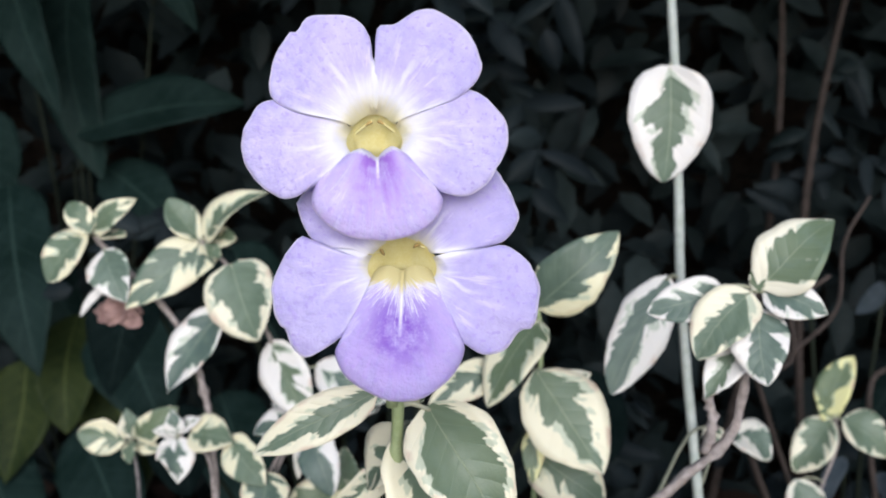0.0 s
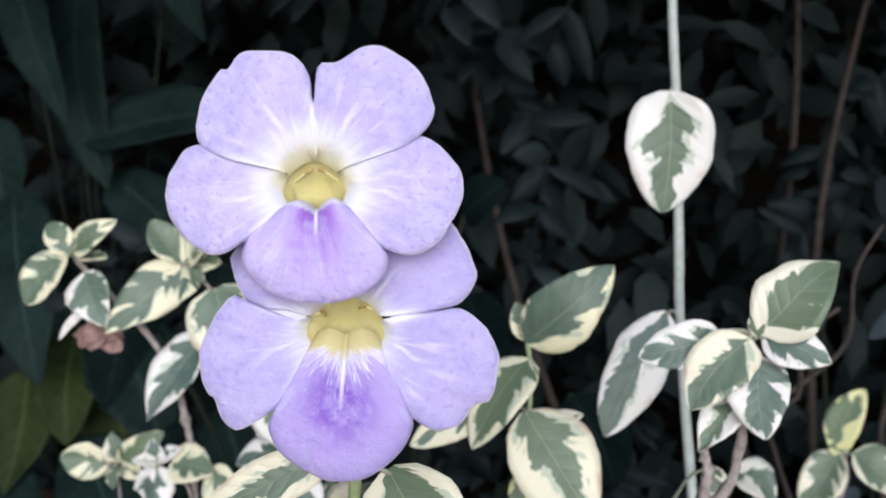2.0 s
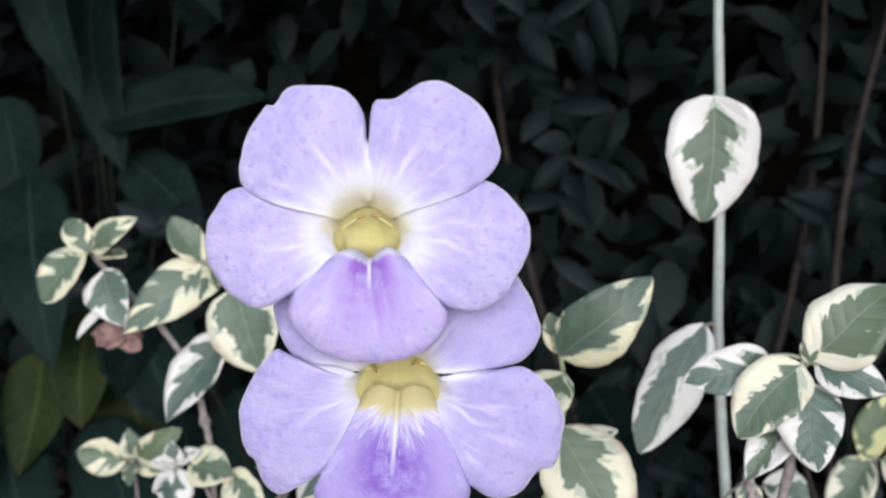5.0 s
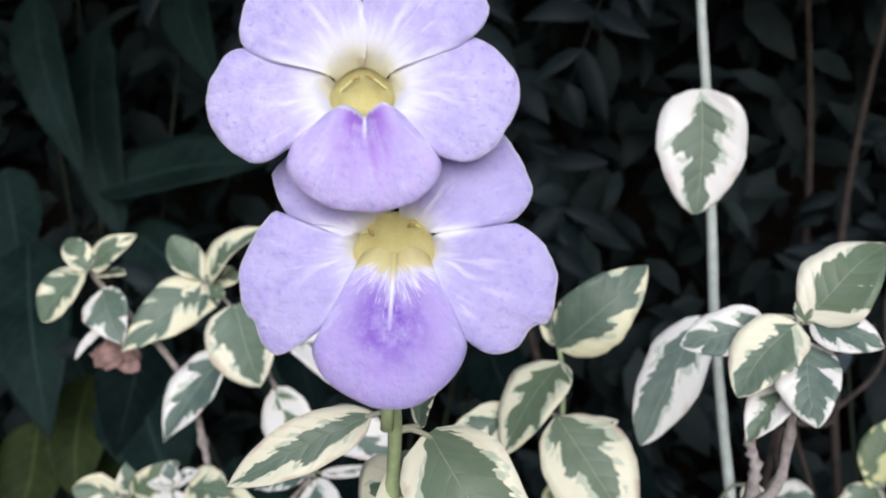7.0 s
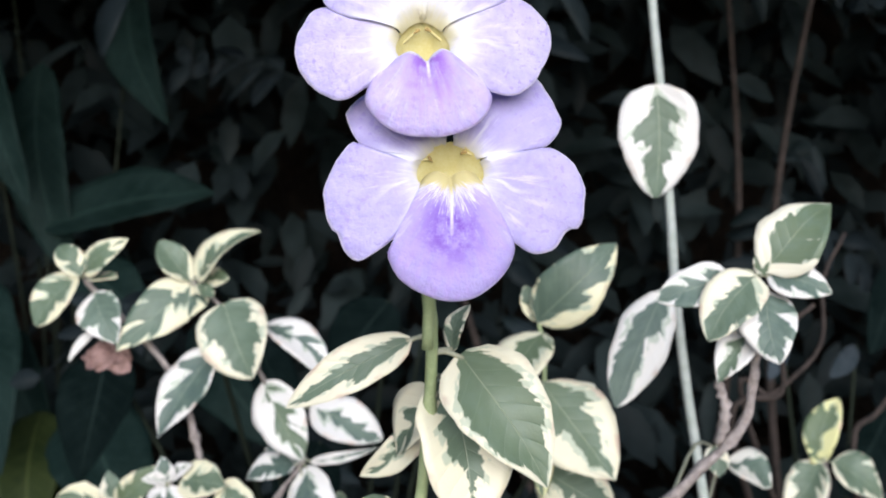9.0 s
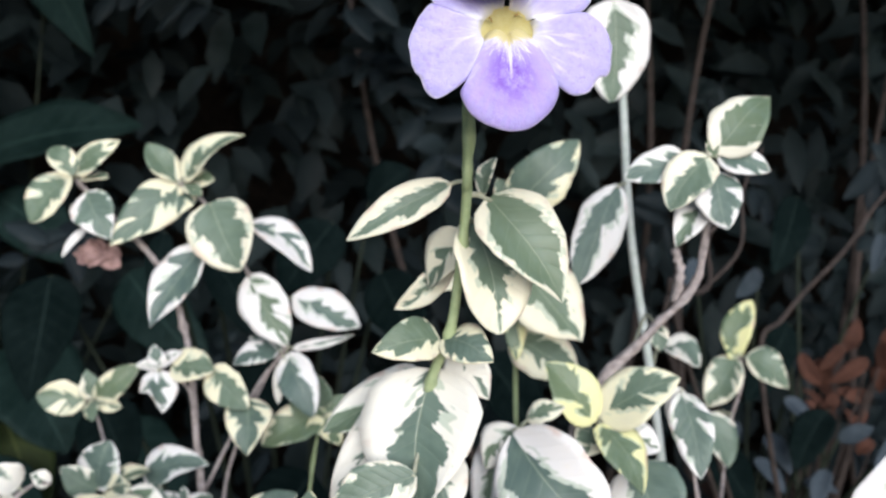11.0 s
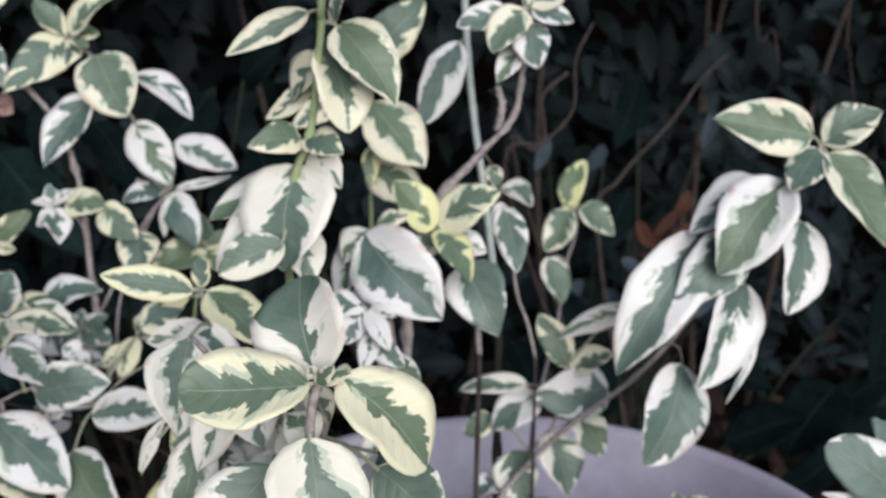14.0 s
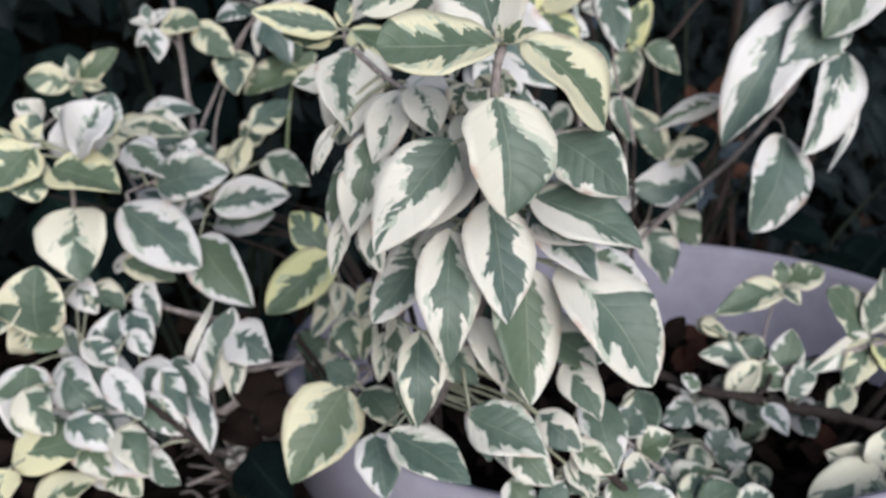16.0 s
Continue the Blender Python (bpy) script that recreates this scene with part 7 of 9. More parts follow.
leaf(plant, (0.0087, 0.1773, 0.4803), (0.0204, 0.1668, 0.4770), 0.0092, 0.80, 0.10, (0.0083, 0.1779, 0.4803))
leaf(plant, (0.0090, 0.1768, 0.4785), (0.0032, 0.1697, 0.4680), 0.0085, 0.30, 0.10, (0.0089, 0.1777, 0.4783))
leaf(plant, (0.0104, 0.1767, 0.4705), (0.0171, 0.1650, 0.4606), 0.0111, 0.50, 0.30, (0.0106, 0.1771, 0.4708))
leaf(plant, (0.0114, 0.1770, 0.4683), (0.0250, 0.1663, 0.4670), 0.0093, 0.70, 0.40, (0.0109, 0.1771, 0.4682))
leaf(plant, (0.0042, 0.1818, 0.4988), (-0.0108, 0.1813, 0.4962), 0.0111, 0.40, 0.20, (0.0039, 0.1798, 0.4990))
leaf(plant, (0.0064, 0.1833, 0.4943), (0.0147, 0.1779, 0.4952), 0.0075, 0.10, 0.20, (0.0049, 0.1794, 0.4943))
leaf(plant, (0.0121, 0.1762, 0.4565), (0.0010, 0.1691, 0.4489), 0.0112, 0.40, 0.30, (0.0119, 0.1772, 0.4567))

plant = thing("shoot", (-0.0201, 0.2522, 0.3080), "bare grey woody branches at the foot of the bush", "plant shoot", GROUP)
stem(plant, [(-0.1176, 0.2520, 0.3445), (-0.1049, 0.2504, 0.3326), (-0.0883, 0.2511, 0.3320), (-0.0679, 0.2536, 0.3408), (-0.0494, 0.2568, 0.3500)], 0.0012, 0.0018, STEM_WOOD, 0.5, 11)
stem(plant, [(-0.1132, 0.2438, 0.3215), (-0.0965, 0.2412, 0.3278), (-0.0771, 0.2425, 0.3317), (-0.0659, 0.2484, 0.3430)], 0.0008, 0.0010, STEM_WOOD, 0.5, 11)
stem(plant, [(-0.0988, 0.2529, 0.3463), (-0.0852, 0.2480, 0.3423), (-0.0714, 0.2478, 0.3361)], 0.0007, 0.0009, STEM_WOOD, 0.5, 11)
stem(plant, [(-0.0663, 0.2000, 0.3611), (-0.0597, 0.2115, 0.3691), (-0.0447, 0.2194, 0.3730), (-0.0271, 0.2254, 0.3729)], 0.0010, 0.0012, STEM_WOOD, 0.5, 11)
stem(plant, [(-0.1157, 0.2462, 0.3624), (-0.1078, 0.2460, 0.3510), (-0.0972, 0.2456, 0.3416), (-0.0898, 0.2387, 0.3253)], 0.0006, 0.0008, STEM_WOOD, 0.5, 11)
stem(plant, [(-0.0494, 0.2568, 0.3500), (-0.0201, 0.2522, 0.3080)], 0.0016, 0.0018, TWIG, 0.3, 5)
leaf(plant, (-0.0885, 0.2464, 0.3343), (-0.0965, 0.2412, 0.3278), 0.0072, 0.30, 0.20, (-0.0887, 0.2511, 0.3320))
leaf(plant, (-0.0683, 0.2490, 0.3430), (-0.0630, 0.2393, 0.3335), 0.0097, 0.60, 0.40, (-0.0668, 0.2479, 0.3421))
leaf(plant, (-0.0494, 0.2568, 0.3500), (-0.0435, 0.2569, 0.3626), 0.0125, 0.90, 0.60, (-0.0494, 0.2568, 0.3500))
leaf(plant, (-0.0536, 0.2628, 0.3480), (-0.0675, 0.2649, 0.3602), 0.0226, 0.98, 0.60, (-0.0527, 0.2563, 0.3483))
leaf(plant, (-0.0898, 0.2589, 0.3267), (-0.0944, 0.2526, 0.3196), 0.0063, 0.06, 0.20, (-0.0892, 0.2510, 0.3320))

plant = thing("low_spray", (0.1498, 0.1812, 0.3080), "shoot with broad dark green leaves edged white over the pot rim", "plant shoot", GROUP)
stem(plant, [(0.1762, 0.1224, 0.4303), (0.1835, 0.1260, 0.4190), (0.1890, 0.1385, 0.3889), (0.1828, 0.1568, 0.3780)], 0.0008, 0.0011, STEM_WOOD, 0.1, 7)
stem(plant, [(0.1828, 0.1568, 0.3780), (0.1498, 0.1812, 0.3080)], 0.0010, 0.0011, TWIG, 0.3, 5)
leaf(plant, (0.1791, 0.1220, 0.4322), (0.1484, 0.1295, 0.4552), 0.0212, 0.85, 0.10, (0.1762, 0.1224, 0.4303), (0.5, 0.5))
leaf(plant, (0.1727, 0.1207, 0.4275), (0.1467, 0.1272, 0.4392), 0.0106, 0.10, 0.10, (0.1762, 0.1224, 0.4303))
leaf(plant, (0.1795, 0.1233, 0.4294), (0.1852, 0.1232, 0.4536), 0.0172, 0.60, 0.10, (0.1777, 0.1232, 0.4280))
leaf(plant, (0.1905, 0.1295, 0.4306), (0.1707, 0.1351, 0.4595), 0.0188, 0.90, 0.10, (0.1809, 0.1247, 0.4230))
leaf(plant, (0.1939, 0.1369, 0.4198), (0.1800, 0.1420, 0.4410), 0.0097, 0.33, 0.10, (0.1844, 0.1279, 0.4143))
leaf(plant, (0.1984, 0.1365, 0.4197), (0.2064, 0.1328, 0.4322), 0.0156, 0.78, 0.10, (0.1845, 0.1283, 0.4136))

plant = thing("low_spray", (0.1727, 0.1604, 0.3374), "thin dark branch lying over the small leaves in the pot", "plant shoot", GROUP)
stem(plant, [(0.0735, 0.2076, 0.3641), (0.0814, 0.1975, 0.3622), (0.0924, 0.1847, 0.3595), (0.1091, 0.1741, 0.3576), (0.1225, 0.1669, 0.3547), (0.1396, 0.1614, 0.3513), (0.1727, 0.1604, 0.3374)], 0.0014, 0.0024, TWIG, 0.4, 9)
stem(plant, [(0.1091, 0.1741, 0.3576), (0.1164, 0.1767, 0.3593), (0.1238, 0.1834, 0.3618)], 0.0008, 0.001, TWIG, 0.2, 3)
leaf(plant, (0.1116, 0.1682, 0.3574), (0.1141, 0.1560, 0.3491), 0.0095, 0.45, 0.10, (0.1126, 0.1715, 0.3572), heart_green=((0.3, 0.35, 0.4, 0.3, 0), (0.5, 0.55, 0.4, 0.3, 0)))
leaf(plant, (0.0906, 0.1834, 0.3599), (0.0849, 0.1874, 0.3660), 0.0072, 0.60, 0.10, (0.0924, 0.1847, 0.3595))
leaf(plant, (0.1053, 0.1843, 0.3546), (0.1171, 0.1816, 0.3696), 0.0127, 0.12, 0.60, (0.1045, 0.1831, 0.3563))
leaf(plant, (0.1282, 0.1788, 0.3540), (0.1452, 0.1849, 0.3641), 0.0126, 0.85, 0.30, (0.1291, 0.1757, 0.3497))
leaf(plant, (0.1408, 0.1661, 0.3489), (0.1550, 0.1734, 0.3573), 0.0116, 0.50, 0.70, (0.1396, 0.1614, 0.3513))
leaf(plant, (0.1454, 0.1616, 0.3478), (0.1393, 0.1750, 0.3501), 0.0106, 0.90, 0.30, (0.1396, 0.1614, 0.3513))
plant = thing("low_spray", (0.0272, 0.1033, 0.3654), "low dark twig with dull leaves at the pot rim", "plant shoot", GROUP)
stem(plant, [(-0.0041, 0.1207, 0.3953), (0.0028, 0.1126, 0.3900), (0.0094, 0.1063, 0.3841), (0.0182, 0.1009, 0.3743), (0.0270, 0.1029, 0.3647)], 0.001, 0.0014, TWIG, 0.4, 9)
leaf(plant, (0.0145, 0.1222, 0.3970), (0.0150, 0.1040, 0.3766), 0.0151, 0.72, 0.10, (0.0032, 0.1134, 0.3895), heart_green=((0.9, 0.9, 0.85, 0.8, 0.5), (0.55, 0.6, 0.65, 0.5, 0.2)))
leaf(plant, (0.0407, 0.1410, 0.3867), (0.0380, 0.1278, 0.3719), 0.0131, 0.97, 0.60, (0.0108, 0.1095, 0.3822))
leaf(plant, (0.0037, 0.1059, 0.3876), (0.0044, 0.0958, 0.3761), 0.0093, 0.40, 0.40, (0.0094, 0.1063, 0.3841), heart_green=((0.1, 0.4, 0.6, 0.5, 0), (0.1, 0.3, 0.5, 0.3, 0)))
leaf(plant, (0.0150, 0.1042, 0.3769), (0.0173, 0.0952, 0.3692), 0.0107, 0.85, 0.30, (0.0182, 0.1009, 0.3743))
leaf(plant, (0.0196, 0.1001, 0.3742), (0.0339, 0.0947, 0.3681), 0.0115, 0.70, 0.10, (0.0182, 0.1009, 0.3743), heart_green=((0.6, 0.7, 0.8, 0.6, 0.2), (0.3, 0.4, 0.4, 0.3, 0)))
leaf(plant, (0.0370, 0.0984, 0.3663), (0.0475, 0.1086, 0.3709), 0.0097, 0.95, 0.60, (0.0270, 0.1029, 0.3647))
leaf(plant, (0.0404, 0.0961, 0.3660), (0.0545, 0.0973, 0.3710), 0.0115, 0.70, 0.60, (0.0270, 0.1029, 0.3647))
leaf(plant, (0.0538, 0.0984, 0.3620), (0.0695, 0.1025, 0.3632), 0.0112, 0.60, 0.30, (0.0270, 0.1029, 0.3647))
leaf(plant, (-0.0097, 0.0993, 0.3820), (-0.0035, 0.0931, 0.3765), 0.0095, 0.90, 0.20, (-0.0013, 0.1026, 0.3827))
leaf(plant, (-0.0177, 0.1060, 0.3821), (-0.0123, 0.0993, 0.3746), 0.0103, 0.95, 0.20, (-0.0072, 0.1058, 0.3840))
# dead leaves in the twigs and pot; near-black ones added to fill shaded gaps
plant = thing("dead_and_fill_leaves", (-0.0794, 0.2286, 0.3494), "shrivelled brown dead leaves among low twigs, near-black ones added to fill shaded gaps", "dead leaves")
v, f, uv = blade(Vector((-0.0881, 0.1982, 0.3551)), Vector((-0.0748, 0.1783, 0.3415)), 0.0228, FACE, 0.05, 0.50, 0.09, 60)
part("dead_and_fill_leaf", mesh_of("dead_and_fill_leaf", v, f, uv, (0.0, 0.0)), SHADE_LEAF, plant)
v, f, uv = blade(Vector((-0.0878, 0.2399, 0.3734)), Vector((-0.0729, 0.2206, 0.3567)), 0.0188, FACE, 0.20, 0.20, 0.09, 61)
part("dead_and_fill_leaf", mesh_of("dead_and_fill_leaf", v, f, uv, (0.0, 0.0)), SHADED_BROWN_LEAF, plant)
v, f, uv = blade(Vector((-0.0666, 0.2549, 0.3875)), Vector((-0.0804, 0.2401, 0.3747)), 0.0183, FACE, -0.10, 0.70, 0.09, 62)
part("dead_and_fill_leaf", mesh_of("dead_and_fill_leaf", v, f, uv, (0.0, 0.0)), SHADE_LEAF, plant)
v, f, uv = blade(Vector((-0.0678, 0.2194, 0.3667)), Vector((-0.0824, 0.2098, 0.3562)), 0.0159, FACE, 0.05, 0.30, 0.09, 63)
part("dead_and_fill_leaf", mesh_of("dead_and_fill_leaf", v, f, uv, (0.0, 0.0)), SHADED_BROWN_LEAF, plant)
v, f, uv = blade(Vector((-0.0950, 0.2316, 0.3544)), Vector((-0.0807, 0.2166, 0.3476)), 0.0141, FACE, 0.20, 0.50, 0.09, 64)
part("dead_and_fill_leaf", mesh_of("dead_and_fill_leaf", v, f, uv, (0.0, 0.0)), SHADED_BROWN_LEAF, plant)
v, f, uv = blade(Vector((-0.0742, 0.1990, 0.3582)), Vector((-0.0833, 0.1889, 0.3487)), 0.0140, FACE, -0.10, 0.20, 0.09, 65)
part("dead_and_fill_leaf", mesh_of("dead_and_fill_leaf", v, f, uv, (0.0, 0.0)), SHADE_LEAF, plant)
v, f, uv = blade(Vector((0.1081, 0.2331, 0.3458)), Vector((0.1187, 0.2369, 0.3533)), 0.0120, FACE, 0.05, 0.70, 0.09, 66)
part("dead_and_fill_leaf", mesh_of("dead_and_fill_leaf", v, f, uv, (0.0, 0.0)), DEAD_LEAF, plant)
v, f, uv = blade(Vector((0.1132, 0.2321, 0.3497)), Vector((0.1238, 0.2360, 0.3580)), 0.0098, FACE, 0.20, 0.30, 0.09, 67)
part("dead_and_fill_leaf", mesh_of("dead_and_fill_leaf", v, f, uv, (0.0, 0.0)), DEAD_LEAF, plant)
v, f, uv = blade(Vector((0.1092, 0.2440, 0.3570)), Vector((0.1199, 0.2479, 0.3655)), 0.0110, FACE, -0.10, 0.50, 0.09, 68)
part("dead_and_fill_leaf", mesh_of("dead_and_fill_leaf", v, f, uv, (0.0, 0.0)), SHADED_BROWN_LEAF, plant)
v, f, uv = blade(Vector((0.1247, 0.2397, 0.3536)), Vector((0.1219, 0.2484, 0.3608)), 0.0111, FACE, 0.05, 0.20, 0.09, 69)
part("dead_and_fill_leaf", mesh_of("dead_and_fill_leaf", v, f, uv, (0.0, 0.0)), DEAD_LEAF, plant)
v, f, uv = blade(Vector((0.1613, 0.2114, 0.3343)), Vector((0.1665, 0.1977, 0.3299)), 0.0167, FACE, 0.20, 0.70, 0.09, 70)
part("dead_and_fill_leaf", mesh_of("dead_and_fill_leaf", v, f, uv, (0.0, 0.0)), SHADED_BROWN_LEAF, plant)
v, f, uv = blade(Vector((0.1637, 0.1896, 0.3246)), Vector((0.1472, 0.1861, 0.3210)), 0.0152, FACE, -0.10, 0.30, 0.09, 71)
part("dead_and_fill_leaf", mesh_of("dead_and_fill_leaf", v, f, uv, (0.0, 0.0)), DEAD_LEAF, plant)

plant = thing("shoot", (-0.0950, 0.2208, 0.3334), "dark bare-stemmed shoot with small folded white-edged leaves", "plant shoot", GROUP)
stem(plant, [(-0.1390, 0.2342, 0.3856), (-0.1288, 0.2230, 0.3771), (-0.1173, 0.2154, 0.3681), (-0.1061, 0.2122, 0.3559), (-0.0950, 0.2208, 0.3334)], 0.0009, 0.0014, TWIG, 0.4, 9)
leaf(plant, (-0.1363, 0.2275, 0.3845), (-0.1249, 0.2131, 0.3688), 0.0132, 0.55, 0.10, (-0.1346, 0.2299, 0.3820))
leaf(plant, (-0.1169, 0.2278, 0.3815), (-0.1083, 0.2131, 0.3670), 0.0123, 0.50, 0.10, (-0.1173, 0.2154, 0.3681))
leaf(plant, (-0.1262, 0.2258, 0.3730), (-0.1099, 0.2140, 0.3597), 0.0128, 0.60, 0.10, (-0.1269, 0.2223, 0.3752))
leaf(plant, (-0.1074, 0.2237, 0.3710), (-0.1015, 0.2085, 0.3529), 0.0114, 0.50, 0.10, (-0.1117, 0.2139, 0.3620), heart_green=((0.9, 0.8, 0.7, 0.6, 0.3), (0.1, 0.2, 0.3, 0.2, 0)))
leaf(plant, (-0.1528, 0.2249, 0.3678), (-0.1358, 0.2136, 0.3580), 0.0138, 0.55, 0.10, (-0.1399, 0.2256, 0.3706))
leaf(plant, (-0.1279, 0.2423, 0.3933), (-0.1210, 0.2334, 0.3852), 0.0094, 0.40, 0.10, (-0.1348, 0.2331, 0.3819))
leaf(plant, (-0.1440, 0.2388, 0.3939), (-0.1333, 0.2299, 0.3842), 0.0126, 0.50, 0.20, (-0.1386, 0.2342, 0.3856))
leaf(plant, (-0.1355, 0.2204, 0.3628), (-0.1250, 0.2056, 0.3492), 0.0142, 0.50, 0.40, (-0.1174, 0.2172, 0.3673))
leaf(plant, (-0.1679, 0.2335, 0.3785), (-0.1578, 0.2221, 0.3634), 0.0155, 0.45, 0.50, (-0.1557, 0.2327, 0.3793))
leaf(plant, (-0.1246, 0.2149, 0.3542), (-0.1137, 0.2037, 0.3444), 0.0114, 0.60, 0.20, (-0.1081, 0.2128, 0.3572))
plant = thing("bare_twig", (-0.0936, 0.2410, 0.3084), "tangle of thin dry grey-brown twigs beside the pot", "twig")
stem(plant, [(-0.1121, 0.2401, 0.3366), (-0.1033, 0.2358, 0.3406), (-0.0951, 0.2390, 0.3340), (-0.0872, 0.2433, 0.3338)], 0.00048, 0.00069, DRY_TWIG, 0.4, 7)
stem(plant, [(-0.1066, 0.2191, 0.3353), (-0.0974, 0.2224, 0.3319), (-0.0880, 0.2182, 0.3338), (-0.0797, 0.2212, 0.3316)], 0.00062, 0.00087, TWIG, 0.4, 7)
stem(plant, [(-0.1160, 0.2399, 0.3206), (-0.1108, 0.2410, 0.3198), (-0.1060, 0.2376, 0.3159), (-0.1013, 0.2420, 0.3154)], 0.00052, 0.00092, DRY_TWIG, 0.4, 7)
stem(plant, [(-0.1091, 0.2441, 0.3234), (-0.0997, 0.2395, 0.3238), (-0.0904, 0.2414, 0.3184), (-0.0824, 0.2421, 0.3120)], 0.00069, 0.00077, DRY_TWIG, 0.4, 7)
stem(plant, [(-0.0950, 0.2380, 0.3396), (-0.0814, 0.2350, 0.3415), (-0.0674, 0.2373, 0.3409), (-0.0671, 0.2412, 0.3397)], 0.00067, 0.00061, DRY_TWIG, 0.4, 7)
stem(plant, [(-0.0920, 0.2480, 0.3236), (-0.0857, 0.2467, 0.3197), (-0.0790, 0.2449, 0.3188), (-0.0729, 0.2479, 0.3166)], 0.00046, 0.00093, DRY_TWIG, 0.4, 7)
stem(plant, [(-0.1097, 0.2418, 0.3521), (-0.0999, 0.2373, 0.3543), (-0.0905, 0.2402, 0.3486), (-0.0816, 0.2444, 0.3488)], 0.00041, 0.00077, DRY_TWIG, 0.4, 7)
stem(plant, [(-0.0929, 0.2502, 0.3487), (-0.0803, 0.2570, 0.3536), (-0.0685, 0.2533, 0.3580), (-0.0628, 0.2604, 0.3657)], 0.00055, 0.001, DRY_TWIG, 0.4, 7)
stem(plant, [(-0.1173, 0.2591, 0.3458), (-0.1069, 0.2554, 0.3440), (-0.0969, 0.2552, 0.3369), (-0.0877, 0.2576, 0.3330)], 0.00069, 0.00074, DRY_TWIG, 0.4, 7)
stem(plant, [(-0.0941, 0.2294, 0.3248), (-0.0852, 0.2304, 0.3245), (-0.0763, 0.2296, 0.3263), (-0.0692, 0.2333, 0.3257)], 0.00059, 0.00098, DRY_TWIG, 0.4, 7)
stem(plant, [(-0.1113, 0.2323, 0.3370), (-0.0997, 0.2287, 0.3348), (-0.0881, 0.2283, 0.3295), (-0.0779, 0.2290, 0.3233)], 0.00064, 0.00099, DRY_TWIG, 0.4, 7)
stem(plant, [(-0.1182, 0.2392, 0.3352), (-0.1063, 0.2443, 0.3396), (-0.0940, 0.2455, 0.3468), (-0.0834, 0.2508, 0.3492)], 0.00061, 0.0009, TWIG, 0.4, 7)
stem(plant, [(-0.1042, 0.2328, 0.3224), (-0.0990, 0.2348, 0.3235), (-0.0937, 0.2348, 0.3259), (-0.0894, 0.2376, 0.3230)], 0.00046, 0.0009, DRY_TWIG, 0.4, 7)
stem(plant, [(-0.1127, 0.2476, 0.3227), (-0.1069, 0.2427, 0.3226), (-0.1010, 0.2463, 0.3198), (-0.0958, 0.2491, 0.3166)], 0.0006, 0.00071, DRY_TWIG, 0.4, 7)
stem(plant, [(-0.1127, 0.2316, 0.3454), (-0.1003, 0.2383, 0.3494), (-0.0877, 0.2370, 0.3563), (-0.0766, 0.2422, 0.3591)], 0.00066, 0.00067, DRY_TWIG, 0.4, 7)

# ---- flowers ----
RIGHT, UP, OUT = Vector((1, 0, 0)), Vector((0, 0.174, 0.985)), Vector((0, -0.985, 0.174))


def ease(x):
    x = min(1.0, max(0.0, x))
    return x * x * (3 - 2 * x)


def even_line(points, count):
    """A smooth line through the points, walked in even steps."""
    line = smooth_line([(x, y, 0) for x, y in points], 8)
    far = [0.0]
    for a, b in zip(line, line[1:]):
        far.append(far[-1] + (b - a).length)
    out, k = [], 0
    for i in range(count):
        d = far[-1] * i / (count - 1)
        while k < len(line) - 2 and far[k + 1] < d:
            k += 1
        out.append(line[k].lerp(line[k + 1], (d - far[k]) / max(far[k + 1] - far[k], 1e-9)))
    return out


def sheet_of(name, grid, uv, plane, kind, material, parent, label, thick):
    """A thin solid sheet from rows of points, its upper side towards OUT."""
    nv, row = len(grid), len(grid[0])
    verts = [p for line in grid for p in line] + [p - OUT * thick for line in grid for p in line]
    off, faces = nv * row, []
    for j in range(nv - 1):
        for i in range(row - 1):
            k = j * row + i
            faces += [(k, k + 1, k + row + 1, k + row), (k + off + row, k + off + row + 1, k + off + 1, k + off)]
        for i in (0, row - 1):
            k = j * row + i
            q = (k, k + row, k + row + off, k + off)
            faces.append(q if i == 0 else q[::-1])
    for i in range(row - 1):
        k = (nv - 1) * row + i
        faces.append((k, k + 1, k + 1 + off, k + off))
    me = mesh_of(name, verts, faces, uv + uv, kind, plane + plane)
    return part(name, me, material, parent, label)


def petal(parent, centre, unit, rim, root, tint, rise, back, shift, seed, dent=1.0):
    """One flaring petal, lofted from the throat's edge to a rim given by (degrees, reach) knots; lengths in flower units."""
    nu, nv = 44, 24
    edge = even_line([(r * math.cos(radians(d)), r * math.sin(radians(d))) for d, r in rim], nu + 1)
    d0, d1 = rim[0][0], rim[-1][0]
    grid, uv, plane = [], [], []
    for j in range(nv):
        s = j / (nv - 1)
        line = []
        for i, e in enumerate(edge):
            u = i / nu
            a = radians(d0 + (d1 - d0) * (0.08 + 0.84 * u))
            foot = Vector((root[0] * math.cos(a) * (1 - 0.26 * math.sin(a)), root[1] * math.sin(a) + root[2], 0))
            frill = 1 + 0.014 * noise.noise(Vector((u * 11, seed * 3.7, 0))) + 0.010 * noise.noise(Vector((u * 29, seed * 2.9, 0)))
            q = foot.lerp(e * frill, s)
            rho = q.length
            h = rise * (1 - math.exp(-max(rho - 40, 0) / 62)) - back * (rho / 240) ** 2.2 + shift
            h -= 17 * max(0.0, 1 - s / 0.17) ** 2
            h -= 9 * s**7 + 3.5 * abs(2 * u - 1) ** 6 * s
            h += 6.5 * noise.noise(Vector((q.x * 0.013, q.y * 0.013, seed * 1.3))) * min(1, s * 2)
            h += 2.6 * noise.noise(Vector((math.atan2(q.y, q.x) * 9, rho * 0.007, seed * 4.1))) * min(1, s * 2)
            h += 3.2 * noise.noise(Vector((q.x * 0.032, q.y * 0.032, seed * 5.3))) * min(1, s * 2) * s
